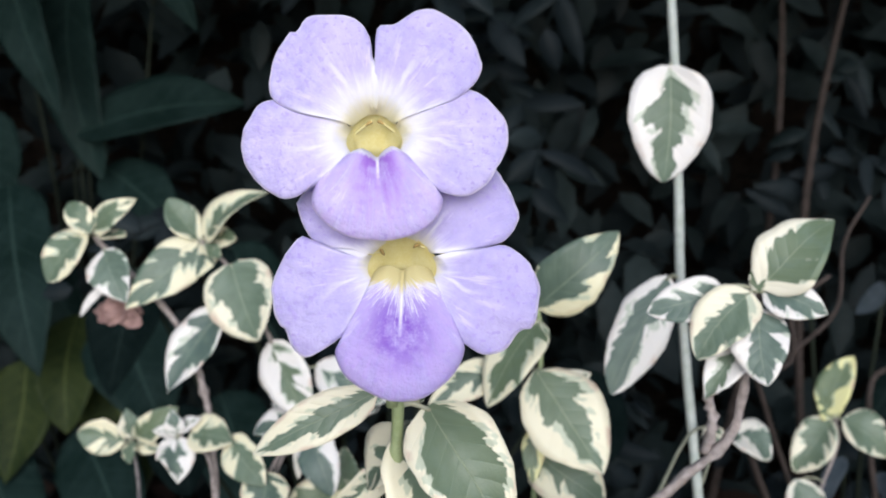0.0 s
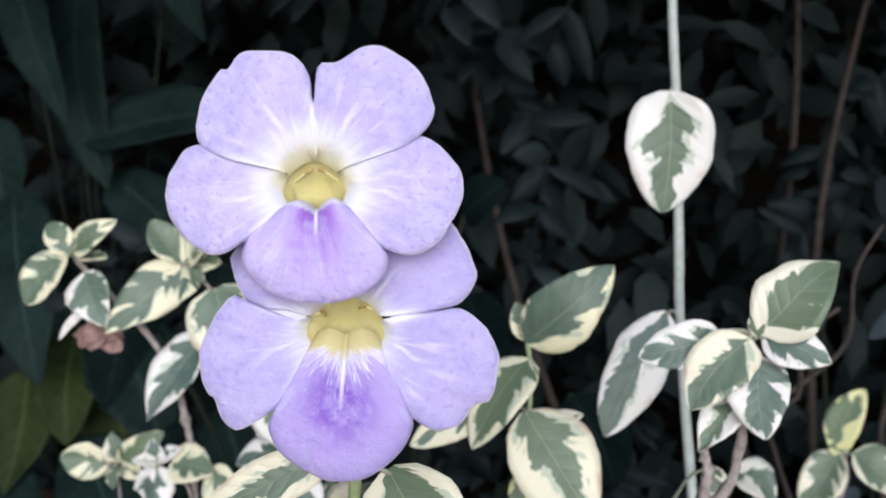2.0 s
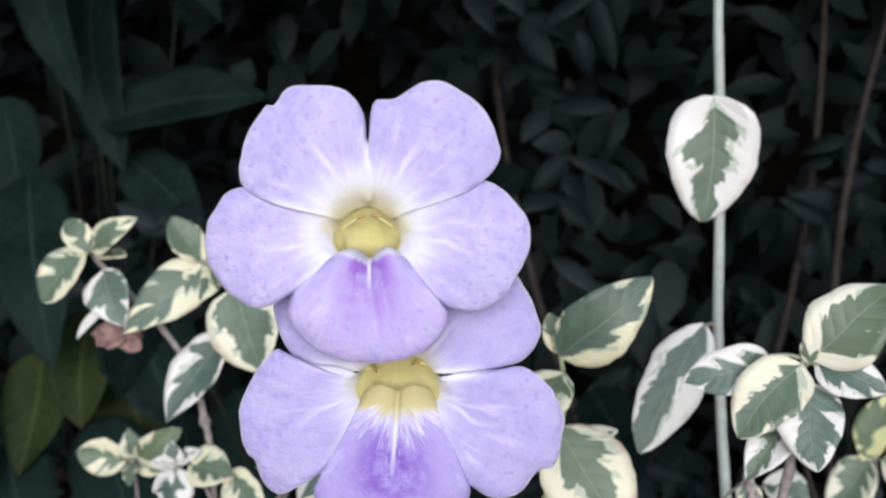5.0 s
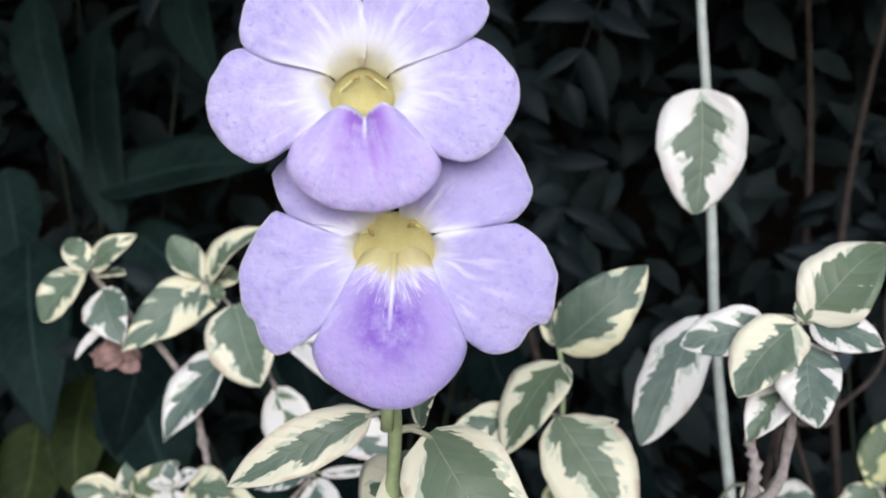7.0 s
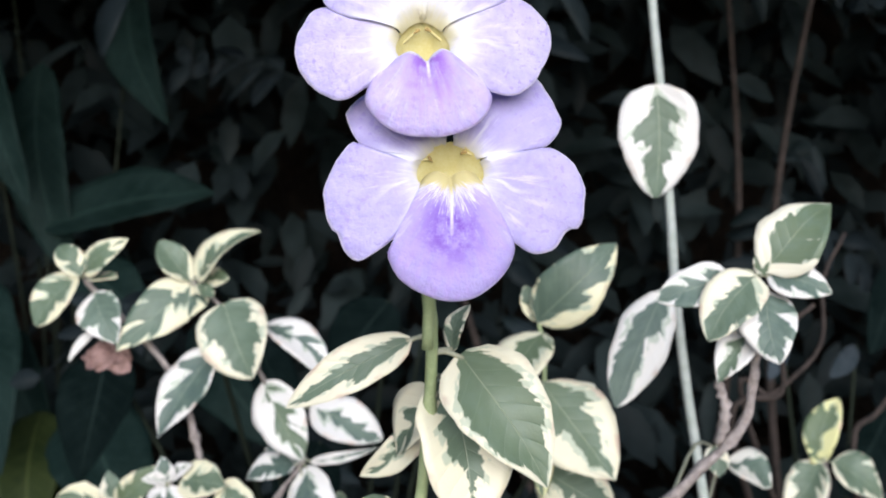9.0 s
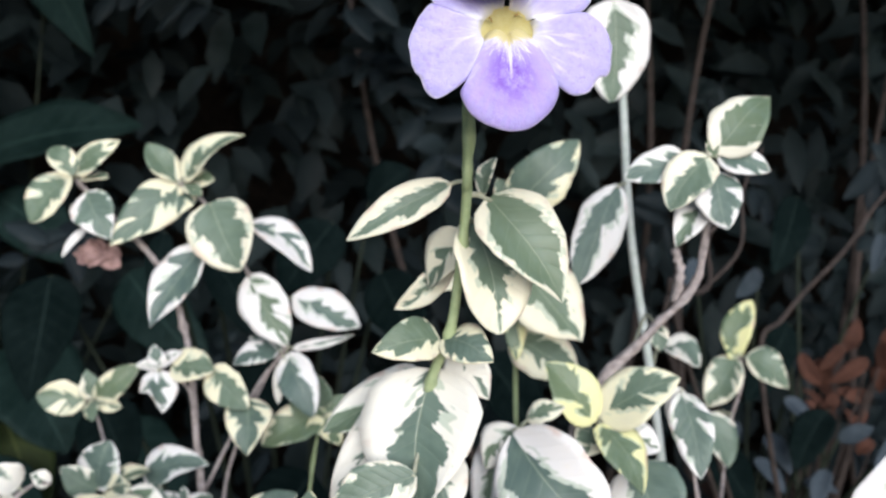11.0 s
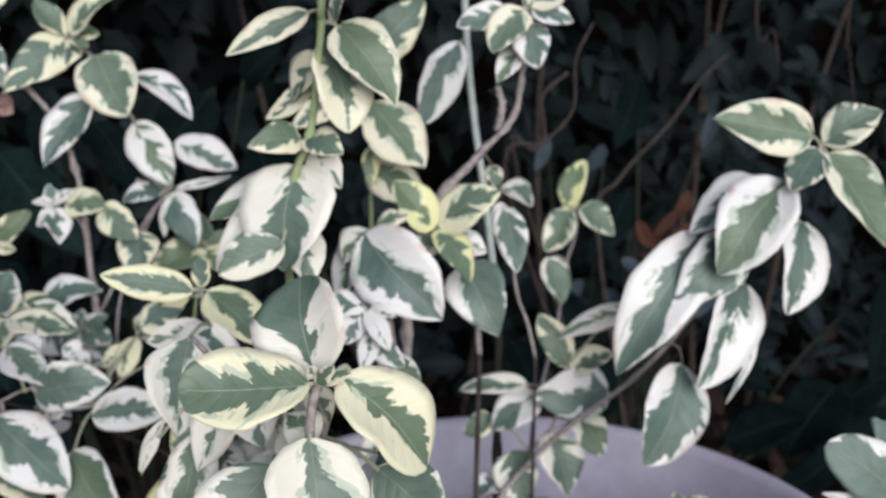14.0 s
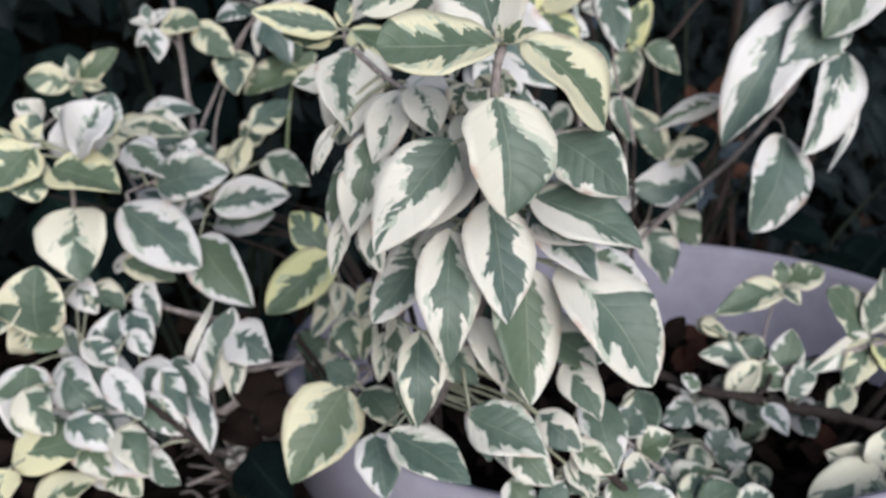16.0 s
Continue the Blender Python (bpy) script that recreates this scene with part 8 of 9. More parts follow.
            h += 1.1 * dent * noise.noise(Vector((q.x * 0.07, q.y * 0.07, seed * 2.2))) * min(1, s * 2)
            line.append(centre + (RIGHT * q.x + UP * q.y + OUT * h) * unit)
            uv.append((u, s))
            plane.append((q.x / 250, q.y / 250))
        grid.append(line)
    return sheet_of("petal", grid, uv, plane, (0.0, tint), PETAL, parent, "", 0.00022)


def lip_petal(parent, centre, unit, top, rim, tint, rise, back, shift, drop, seed):
    """The lower lip: a fan from its rolled upper edge to a round rim; both edges are lines through (x, y) knots."""
    nu, nv = 48, 26
    crest, edge = even_line(top, nu + 1), even_line(rim, nu + 1)
    grid, uv, plane = [], [], []
    for j in range(nv):
        s = j / (nv - 1)
        line = []
        for i in range(nu + 1):
            u = i / nu
            side = 2 * u - 1
            frill = 1 + 0.008 * noise.noise(Vector((u * 12, seed * 3.7, 0)))
            q = crest[i].lerp(edge[i] * frill, ease(s) * 0.35 + s * 0.65)
            h = rise * (1 - (1 - s) ** 2.0) - back * s**2.4 + shift
            fold = max(0.0, 1 - s / 0.16)
            h -= (30 if drop > 0 else 15) * fold**2
            q = q - Vector((0, drop * fold**2.5, 0))
            h += (15 if drop > 0 else 7) * math.exp(-(((abs(side) - 0.36) / 0.26) ** 2)) * math.exp(-(((s - 0.16) / 0.24) ** 2))
            h -= 9 * math.exp(-((side / 0.06) ** 2)) * max(0.0, 1 - s / 0.7)
            h -= 20 * abs(side) ** 4 * (1 - s) + 8 * s**8
            h += 7 * noise.noise(Vector((q.x * 0.012, q.y * 0.012, seed * 1.3))) * s
            h += 3.0 * noise.noise(Vector((side * 7, s * 1.4, seed * 4.1))) * s
            line.append(centre + (RIGHT * q.x + UP * q.y + OUT * h) * unit)
            uv.append((u, s))
            plane.append((q.x / 250, q.y / 250))
        grid.append(line)
    return sheet_of("lip_petal", grid, uv, plane, (1.0, tint), PETAL, parent, "purple lower lip petal with a white middle line", 0.00022)


def flower(parent, centre, unit, petals, lip, root, anthers, joint, seed):
    """A trumpet flower: yellow tube, five petals, stamens and calyx; the tube bends back to its joint on the stem."""
    centre, joint = Vector(centre), Vector(joint)
    verts, faces, sides = [], [], 36
    wide, high, lift = root
    mouth = centre + UP * (lift * unit)
    throat = mouth - OUT * (84 * unit) - UP * (84 * unit)
    line = [mouth - OUT * (12 * unit), mouth - OUT * (24 * unit) - UP * (5 * unit), mouth - OUT * (44 * unit) - UP * (26 * unit), throat, throat * 0.5 + joint * 0.5 - OUT * 0.003, joint]
    line = smooth_line(line, 6)
    n = len(line)
    shares = (1.10, 0.94, 0.72, 0.50, 0.26, 0.2)
    for i, p in enumerate(line):
        q = min(i / 6.0, 4.999)
        g = shares[int(q)] + (shares[int(q) + 1] - shares[int(q)]) * (q - int(q))
        flat = max(0.0, 1 - i / 14)
        rx, ry = (wide * flat + 50 * (1 - flat)) * g * unit, (high * flat + 50 * (1 - flat)) * g * unit
        for k in range(sides):
            a = 2 * math.pi * k / sides
            wob = 1 + 0.04 * math.cos(5 * a) + 0.02 * math.cos(11 * a)
            verts.append(p + RIGHT * (rx * math.cos(a) * wob * (1 - 0.26 * flat * math.sin(a))) + (UP if i < n / 2 else (UP * 0.7 - OUT * 0.7)) * (ry * math.sin(a) * wob))
    for i in range(n - 1):
        for k in range(sides):
            j = (k + 1) % sides
            faces.append((i * sides + k, i * sides + j, (i + 1) * sides + j, (i + 1) * sides + k))
    fl = part("flower", mesh_of("flower", verts, faces), THROAT, parent, "pale violet trumpet flower with a yellow throat")
    for m, (rim, tint, rise, back, shift) in enumerate(petals):
        petal(fl, centre, unit, rim, root, tint, rise, back, shift, seed * 10 + m)
    lip_petal(fl, centre, unit, *lip, seed * 10 + 7)
    for x, y, lean in anthers:
        p = mouth + (RIGHT * x + UP * y - OUT * 14) * unit
        v, f = tube(smooth_line([p + (RIGHT * (3.4 * x) - UP * (0.9 * y) - OUT * 26) * unit, p + (RIGHT * (1.5 * x) - UP * (0.4 * y) - OUT * 10) * unit, p], 4), 2.4 * unit, 1.7 * unit, 6)
        part("stamen", mesh_of("stamen", v, f), FILAMENT, fl)
        me = bpy.data.meshes.new("anther")
        b = bmesh.new()
        bmesh.ops.create_icosphere(b, subdivisions=2, radius=1.0, matrix=Matrix.LocRotScale(p, Euler((0.0, lean, 0.0)), (7.5 * unit, 3.2 * unit, 3.4 * unit)))
        for q in b.verts:
            q.co.z -= 0.06 / unit * (q.co.x - p.x) ** 2 * (1 if y > 0 else -1)
        b.to_mesh(me)
        b.free()
        part("anther", me, ANTHER, fl)
    for k in range(5):
        a = 2 * math.pi * k / 5
        d = RIGHT * math.cos(a) + UP * math.sin(a)
        foot = joint + d * 0.0008
        goal = joint * 0.6 + throat * 0.4 + d * 0.0035
        v, f, uv = blade(foot, goal, 0.0022, d, 0.05, 0.1, 0.01, k, 4, 6)
        part("sepal", mesh_of("sepal", v, f), CALYX, fl)
    return fl


FLOWER_A, UNIT_A = Vector((-0.01009, 0.13768, 0.64274)), 0.00008141
FLOWER_B, UNIT_B = Vector((-0.00622, 0.13874, 0.62237)), 0.00008415
# petals: rim, tint, rise, back, shift; lip: upper edge, rim, tint, rise, back, shift
flower(flower_plant, FLOWER_A, UNIT_A, [
    ([(151, 112), (160, 172), (165, 204), (174, 223), (182, 237), (189, 237), (198, 231), (209, 214), (216, 198), (220, 174), (222, 140), (230, 106), (234, 84)], 0.0, 40, 26, 0),
    ([(36, 100), (30, 160), (21, 198), (12, 221), (4, 237), (-4, 238), (-15, 229), (-25, 219), (-34, 200), (-40, 168), (-43, 140), (-50, 106), (-53, 84)], 0.02, 40, 26, 0),
    ([(78, 84), (84, 108), (90, 128), (92, 166), (98, 200), (108, 219), (116, 231), (121, 235), (127, 223), (130, 230), (141, 219), (151, 206), (161, 190), (166, 140), (161, 98)], 0.06, 42, 20, 8),
    ([(100, 84), (95, 108), (89, 128), (87.5, 184), (79, 193), (69, 231), (60, 244), (50, 245), (39, 236), (30, 221), (24.5, 188), (21, 142), (26, 92)], 0.12, 42, 20, 6)],
    ([(-54, -50), (-44, -31), (-24, -19), (-8, -24), (4, -33), (18, -21), (33, -15), (52, -29), (66, -48)],
     [(-88, -78), (-104, -98), (-108, -126), (-92, -152), (-62, -176), (-30, -187), (10, -191), (46, -187), (80, -176), (108, -155), (123, -120), (108, -96), (86, -70)], 0.10, 46, 24, 8, 7),
    (49, 40, -4), ((-10, 25, -0.5), (11, 27, 0.5)), (-0.0095, 0.1640, 0.6330), 1)
flower(flower_plant, FLOWER_B, UNIT_B, [
    ([(92, 100), (100, 168), (116, 196), (132, 215), (146, 226), (151, 212), (157, 188), (163, 160), (165, 112)], 0.35, 34, 34, -8),
    ([(86, 100), (80, 190), (66, 232), (52, 245), (42, 243), (30, 234), (23, 226), (16, 194), (15, 150), (16, 110)], 0.55, 36, 34, -8),
    ([(157, 100), (164, 158), (161, 186), (166, 197), (176, 213), (186, 231), (197, 239), (204, 239), (206, 232), (214, 238), (222, 233), (226, 190), (228, 158), (234, 120), (238, 92)], 0.38, 40, 26, 0),
    ([(20, 100), (15, 150), (13, 190), (4, 224), (-6, 246), (-16, 253), (-24, 255), (-27.5, 239), (-38, 231), (-46, 211), (-50, 170), (-51, 146), (-56, 118), (-59, 92)], 0.40, 40, 26, 0)],
    ([(-58, -18), (-44, -4), (-26, 2), (-10, -3), (0, -8), (9, -3), (26, 2), (46, -4), (62, -18)],
     [(-80, -74), (-101, -116), (-119, -146), (-103, -184), (-74, -210), (-36, -227), (3, -234), (38, -227), (73, -204), (98, -177), (111, -145), (106, -118), (86, -78)], 0.60, 44, 26, 2, -6),
    (60, 46, 12), ((-36, 20, 1.0), (26, 32, -0.35)), (-0.0080, 0.1640, 0.6130), 2)
stem(flower_plant, [(-0.0098, 0.1650, 0.6420), (-0.0095, 0.1645, 0.6330), (-0.0085, 0.1650, 0.6130), (-0.0094, 0.1686, 0.5904)], 0.0008, 0.0011, STEM_GREEN, 0.1, 3)

for x, y, size in ((-112, 190, 0.00020), (115, 188, 0.00034)):
    spot = FLOWER_A + (RIGHT * x + UP * y) * UNIT_A
    speck(min((o for o in bpy.data.objects if o.name.startswith("petal")), key=lambda o: min((v.co - spot).length for v in o.data.vertices)), spot, size)

# the withered flower that hangs under the left shoot
for k in range(11):
    rnd = random.Random(40 + k)
    a, d = rnd.uniform(0, 6.3), Vector((-0.1333, 0.3910, 0.5550))
    way = Vector((math.cos(a), rnd.uniform(-0.6, 0.2), 0.6 * math.sin(a) - 0.35)).normalized()
    v, f, uv = blade(d, d + way * rnd.uniform(0.008, 0.013), rnd.uniform(0.006, 0.010), Vector((rnd.uniform(-0.7, 0.7), -0.8, 0.4)), rnd.uniform(-0.15, 0.25), rnd.uniform(-0.5, 0.8), 0.12, k)
    part("withered_petal", mesh_of("withered_petal", v, f), WITHERED, left_plant, "crumpled brown withered petal")

# ---- plants behind ----
def dark_leaf(parent, base, tip, width, material, turn=0.0):
    LEAVES[0] += 1
    n = LEAVES[0]
    rnd = random.Random(n)
    face = Matrix.Rotation(radians(turn + rnd.uniform(-20, 20)), 3, (Vector(tip) - Vector(base)).normalized()) @ FACE
    v, f, uv = blade(base, tip, width, face, rnd.uniform(0.02, 0.1), rnd.uniform(0.1, 0.3), 0.02, n, 8, 14, 0.0006)
    return part("leaf", mesh_of("leaf", v, f, uv, (0.5, 0.5)), material, parent)


plant = thing("broadleaf_plant", (-0.4496, 1.1886, -0.0300), "tall plant with long drooping green leaves, darkened in colour for shade", "plant")
stem(plant, [(-0.5089, 1.1679, 0.8236), (-0.4793, 1.2083, 0.4468), (-0.4496, 1.1886, -0.0300)], 0.0015, 0.003, DARK_STEM)
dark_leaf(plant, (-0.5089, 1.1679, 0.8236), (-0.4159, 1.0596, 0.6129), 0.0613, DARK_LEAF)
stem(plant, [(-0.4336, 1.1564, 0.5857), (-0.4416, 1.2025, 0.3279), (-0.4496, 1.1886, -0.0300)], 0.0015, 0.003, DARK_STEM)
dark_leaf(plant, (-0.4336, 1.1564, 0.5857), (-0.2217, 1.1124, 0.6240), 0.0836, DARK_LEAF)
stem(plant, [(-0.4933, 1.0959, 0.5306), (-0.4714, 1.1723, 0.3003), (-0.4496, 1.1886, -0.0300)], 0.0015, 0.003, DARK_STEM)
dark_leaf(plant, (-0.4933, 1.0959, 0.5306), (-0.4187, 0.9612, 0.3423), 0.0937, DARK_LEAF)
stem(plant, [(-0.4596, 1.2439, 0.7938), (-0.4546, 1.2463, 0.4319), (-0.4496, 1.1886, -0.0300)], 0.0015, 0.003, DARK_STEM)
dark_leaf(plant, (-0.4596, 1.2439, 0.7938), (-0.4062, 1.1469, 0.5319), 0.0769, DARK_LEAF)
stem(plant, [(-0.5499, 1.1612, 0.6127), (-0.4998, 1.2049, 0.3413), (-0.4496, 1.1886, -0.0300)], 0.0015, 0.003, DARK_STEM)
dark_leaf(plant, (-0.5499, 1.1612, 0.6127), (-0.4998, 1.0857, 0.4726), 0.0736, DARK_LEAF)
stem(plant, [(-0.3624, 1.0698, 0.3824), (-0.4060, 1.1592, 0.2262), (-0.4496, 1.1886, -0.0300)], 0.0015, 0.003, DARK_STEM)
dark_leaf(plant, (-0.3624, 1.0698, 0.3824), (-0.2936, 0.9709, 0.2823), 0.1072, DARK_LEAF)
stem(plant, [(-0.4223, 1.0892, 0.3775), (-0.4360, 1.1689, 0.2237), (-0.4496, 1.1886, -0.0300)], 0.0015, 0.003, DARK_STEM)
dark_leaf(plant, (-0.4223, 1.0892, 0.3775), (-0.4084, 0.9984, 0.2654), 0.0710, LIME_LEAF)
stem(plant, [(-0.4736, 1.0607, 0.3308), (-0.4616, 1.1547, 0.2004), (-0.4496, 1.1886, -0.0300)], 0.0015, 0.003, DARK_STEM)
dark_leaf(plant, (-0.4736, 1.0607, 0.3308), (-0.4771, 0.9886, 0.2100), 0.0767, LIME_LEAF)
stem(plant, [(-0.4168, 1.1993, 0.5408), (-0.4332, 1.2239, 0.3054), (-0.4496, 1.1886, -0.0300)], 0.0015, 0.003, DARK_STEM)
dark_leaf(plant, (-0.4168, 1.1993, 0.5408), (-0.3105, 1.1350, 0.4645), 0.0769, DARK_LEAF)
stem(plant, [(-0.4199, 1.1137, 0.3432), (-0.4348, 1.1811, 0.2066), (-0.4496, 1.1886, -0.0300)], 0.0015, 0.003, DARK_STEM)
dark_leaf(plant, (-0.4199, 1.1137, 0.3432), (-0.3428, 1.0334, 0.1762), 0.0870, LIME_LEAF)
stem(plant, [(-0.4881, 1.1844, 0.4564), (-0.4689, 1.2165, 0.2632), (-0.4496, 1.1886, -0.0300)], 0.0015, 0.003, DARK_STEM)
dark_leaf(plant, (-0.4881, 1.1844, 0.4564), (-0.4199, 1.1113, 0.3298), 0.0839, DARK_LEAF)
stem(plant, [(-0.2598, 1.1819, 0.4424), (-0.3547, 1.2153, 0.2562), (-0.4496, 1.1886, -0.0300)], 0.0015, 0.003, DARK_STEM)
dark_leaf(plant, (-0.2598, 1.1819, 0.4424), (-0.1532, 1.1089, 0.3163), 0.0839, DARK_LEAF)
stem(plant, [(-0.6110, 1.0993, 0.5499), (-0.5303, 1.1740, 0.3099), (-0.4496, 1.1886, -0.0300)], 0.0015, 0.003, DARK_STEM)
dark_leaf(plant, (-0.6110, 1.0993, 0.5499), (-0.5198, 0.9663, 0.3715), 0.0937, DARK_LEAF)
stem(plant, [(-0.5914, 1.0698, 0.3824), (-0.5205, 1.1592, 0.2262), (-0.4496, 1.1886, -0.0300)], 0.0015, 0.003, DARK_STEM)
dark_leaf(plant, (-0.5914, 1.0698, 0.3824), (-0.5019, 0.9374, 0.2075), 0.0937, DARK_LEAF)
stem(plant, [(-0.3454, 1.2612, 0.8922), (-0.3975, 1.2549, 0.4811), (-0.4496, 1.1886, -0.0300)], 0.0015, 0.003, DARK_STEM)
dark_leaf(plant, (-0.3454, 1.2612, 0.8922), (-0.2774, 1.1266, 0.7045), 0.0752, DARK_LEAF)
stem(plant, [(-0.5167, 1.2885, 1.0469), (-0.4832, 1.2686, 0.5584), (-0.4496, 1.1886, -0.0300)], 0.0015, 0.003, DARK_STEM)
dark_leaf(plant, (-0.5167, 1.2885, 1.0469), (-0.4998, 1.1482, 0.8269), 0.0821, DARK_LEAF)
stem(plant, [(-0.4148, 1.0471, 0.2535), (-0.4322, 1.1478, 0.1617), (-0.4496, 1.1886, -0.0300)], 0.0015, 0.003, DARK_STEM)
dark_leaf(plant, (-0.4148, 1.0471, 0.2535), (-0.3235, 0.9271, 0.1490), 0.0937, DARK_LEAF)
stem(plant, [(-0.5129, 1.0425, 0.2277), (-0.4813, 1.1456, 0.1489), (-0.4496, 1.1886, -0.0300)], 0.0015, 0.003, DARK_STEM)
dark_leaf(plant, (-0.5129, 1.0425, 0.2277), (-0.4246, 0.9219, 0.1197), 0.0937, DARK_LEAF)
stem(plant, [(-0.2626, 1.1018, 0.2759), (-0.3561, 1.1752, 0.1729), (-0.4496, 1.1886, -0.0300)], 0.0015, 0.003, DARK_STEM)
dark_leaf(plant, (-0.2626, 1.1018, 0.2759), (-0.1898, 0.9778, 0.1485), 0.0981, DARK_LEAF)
plant = thing("broadleaf_plant", (-0.0730, 0.7339, -0.0300), "low plant under the bush, leaf colour darkened to stand for shade", "plant")
stem(plant, [(-0.1017, 0.5745, 0.5288), (-0.0874, 0.6842, 0.2994), (-0.0730, 0.7339, -0.0300)], 0.0015, 0.003, DARK_STEM)
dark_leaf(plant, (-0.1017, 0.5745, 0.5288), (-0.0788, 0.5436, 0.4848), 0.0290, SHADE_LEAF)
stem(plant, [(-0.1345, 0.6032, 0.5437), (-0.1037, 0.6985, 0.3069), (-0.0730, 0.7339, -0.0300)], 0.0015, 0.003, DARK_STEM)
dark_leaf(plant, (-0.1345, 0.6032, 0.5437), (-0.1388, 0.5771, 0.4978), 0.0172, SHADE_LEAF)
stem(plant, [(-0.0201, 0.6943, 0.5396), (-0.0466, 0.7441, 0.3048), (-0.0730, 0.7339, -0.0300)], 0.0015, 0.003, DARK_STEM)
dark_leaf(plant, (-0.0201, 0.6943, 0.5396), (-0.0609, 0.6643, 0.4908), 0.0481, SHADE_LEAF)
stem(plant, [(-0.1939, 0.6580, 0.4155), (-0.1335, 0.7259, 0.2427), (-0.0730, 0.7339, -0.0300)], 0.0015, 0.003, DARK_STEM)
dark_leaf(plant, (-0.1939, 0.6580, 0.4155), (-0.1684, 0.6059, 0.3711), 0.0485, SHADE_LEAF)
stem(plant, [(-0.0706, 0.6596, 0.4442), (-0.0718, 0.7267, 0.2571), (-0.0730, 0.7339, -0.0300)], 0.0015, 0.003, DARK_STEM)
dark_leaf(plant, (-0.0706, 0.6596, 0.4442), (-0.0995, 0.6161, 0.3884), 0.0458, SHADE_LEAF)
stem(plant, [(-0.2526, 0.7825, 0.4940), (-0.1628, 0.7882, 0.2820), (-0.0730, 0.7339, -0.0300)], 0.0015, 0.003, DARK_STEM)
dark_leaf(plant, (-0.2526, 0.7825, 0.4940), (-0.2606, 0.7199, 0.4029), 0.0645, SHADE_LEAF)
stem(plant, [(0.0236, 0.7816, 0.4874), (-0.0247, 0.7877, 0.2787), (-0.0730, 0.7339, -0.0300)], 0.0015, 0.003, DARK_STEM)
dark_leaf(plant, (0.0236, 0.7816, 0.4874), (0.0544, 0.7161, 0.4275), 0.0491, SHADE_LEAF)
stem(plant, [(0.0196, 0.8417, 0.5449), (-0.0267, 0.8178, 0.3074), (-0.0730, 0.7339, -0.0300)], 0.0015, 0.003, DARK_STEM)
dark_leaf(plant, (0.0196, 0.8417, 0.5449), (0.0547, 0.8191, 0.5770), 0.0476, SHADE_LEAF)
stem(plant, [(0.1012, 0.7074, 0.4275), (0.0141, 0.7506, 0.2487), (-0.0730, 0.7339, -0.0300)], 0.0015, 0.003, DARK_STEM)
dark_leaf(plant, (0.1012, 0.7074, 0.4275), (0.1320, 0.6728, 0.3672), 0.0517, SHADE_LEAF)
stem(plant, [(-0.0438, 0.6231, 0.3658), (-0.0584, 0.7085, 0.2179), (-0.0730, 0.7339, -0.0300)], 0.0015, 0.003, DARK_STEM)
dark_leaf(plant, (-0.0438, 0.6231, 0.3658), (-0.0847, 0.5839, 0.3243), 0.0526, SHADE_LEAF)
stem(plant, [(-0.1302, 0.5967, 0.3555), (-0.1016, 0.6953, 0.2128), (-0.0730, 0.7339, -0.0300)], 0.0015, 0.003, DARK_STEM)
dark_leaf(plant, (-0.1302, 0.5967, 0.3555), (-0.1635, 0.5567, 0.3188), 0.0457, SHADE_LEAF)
plant = thing("broadleaf_plant", (0.4102, 0.6655, -0.0300), "low plant beside the pot, leaf colour darkened to stand for shade", "plant")
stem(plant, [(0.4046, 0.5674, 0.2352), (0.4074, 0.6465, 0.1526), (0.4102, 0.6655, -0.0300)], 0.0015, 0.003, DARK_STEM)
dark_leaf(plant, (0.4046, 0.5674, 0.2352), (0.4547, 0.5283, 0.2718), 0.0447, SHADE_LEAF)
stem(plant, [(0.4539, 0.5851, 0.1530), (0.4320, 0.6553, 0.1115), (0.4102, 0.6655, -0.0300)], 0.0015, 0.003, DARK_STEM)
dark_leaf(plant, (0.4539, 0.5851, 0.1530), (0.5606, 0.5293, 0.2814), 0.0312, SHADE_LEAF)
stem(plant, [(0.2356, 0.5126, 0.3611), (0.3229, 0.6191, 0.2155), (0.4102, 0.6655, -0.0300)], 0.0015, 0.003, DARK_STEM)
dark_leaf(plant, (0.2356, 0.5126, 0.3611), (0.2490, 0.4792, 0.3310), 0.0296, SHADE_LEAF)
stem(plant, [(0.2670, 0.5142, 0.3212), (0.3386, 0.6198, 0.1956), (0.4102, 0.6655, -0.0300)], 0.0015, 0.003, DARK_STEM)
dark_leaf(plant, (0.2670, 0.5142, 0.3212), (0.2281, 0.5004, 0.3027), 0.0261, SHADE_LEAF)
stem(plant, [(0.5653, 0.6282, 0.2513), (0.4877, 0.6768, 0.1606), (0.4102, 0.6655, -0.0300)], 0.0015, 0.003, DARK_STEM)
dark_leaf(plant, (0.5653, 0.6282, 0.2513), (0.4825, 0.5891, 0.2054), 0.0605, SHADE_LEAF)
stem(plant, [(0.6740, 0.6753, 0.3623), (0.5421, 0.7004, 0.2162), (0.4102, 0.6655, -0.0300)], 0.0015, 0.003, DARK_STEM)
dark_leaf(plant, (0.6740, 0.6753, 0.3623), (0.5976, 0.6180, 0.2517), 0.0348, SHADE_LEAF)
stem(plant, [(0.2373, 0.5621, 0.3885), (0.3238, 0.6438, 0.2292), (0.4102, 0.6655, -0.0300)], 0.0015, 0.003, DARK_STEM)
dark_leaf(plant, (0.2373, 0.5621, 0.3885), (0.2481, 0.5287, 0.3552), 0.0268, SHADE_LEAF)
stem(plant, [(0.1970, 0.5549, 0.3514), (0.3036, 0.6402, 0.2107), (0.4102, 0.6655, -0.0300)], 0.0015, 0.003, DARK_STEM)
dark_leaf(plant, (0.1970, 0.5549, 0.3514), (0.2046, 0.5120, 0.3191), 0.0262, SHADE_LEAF)
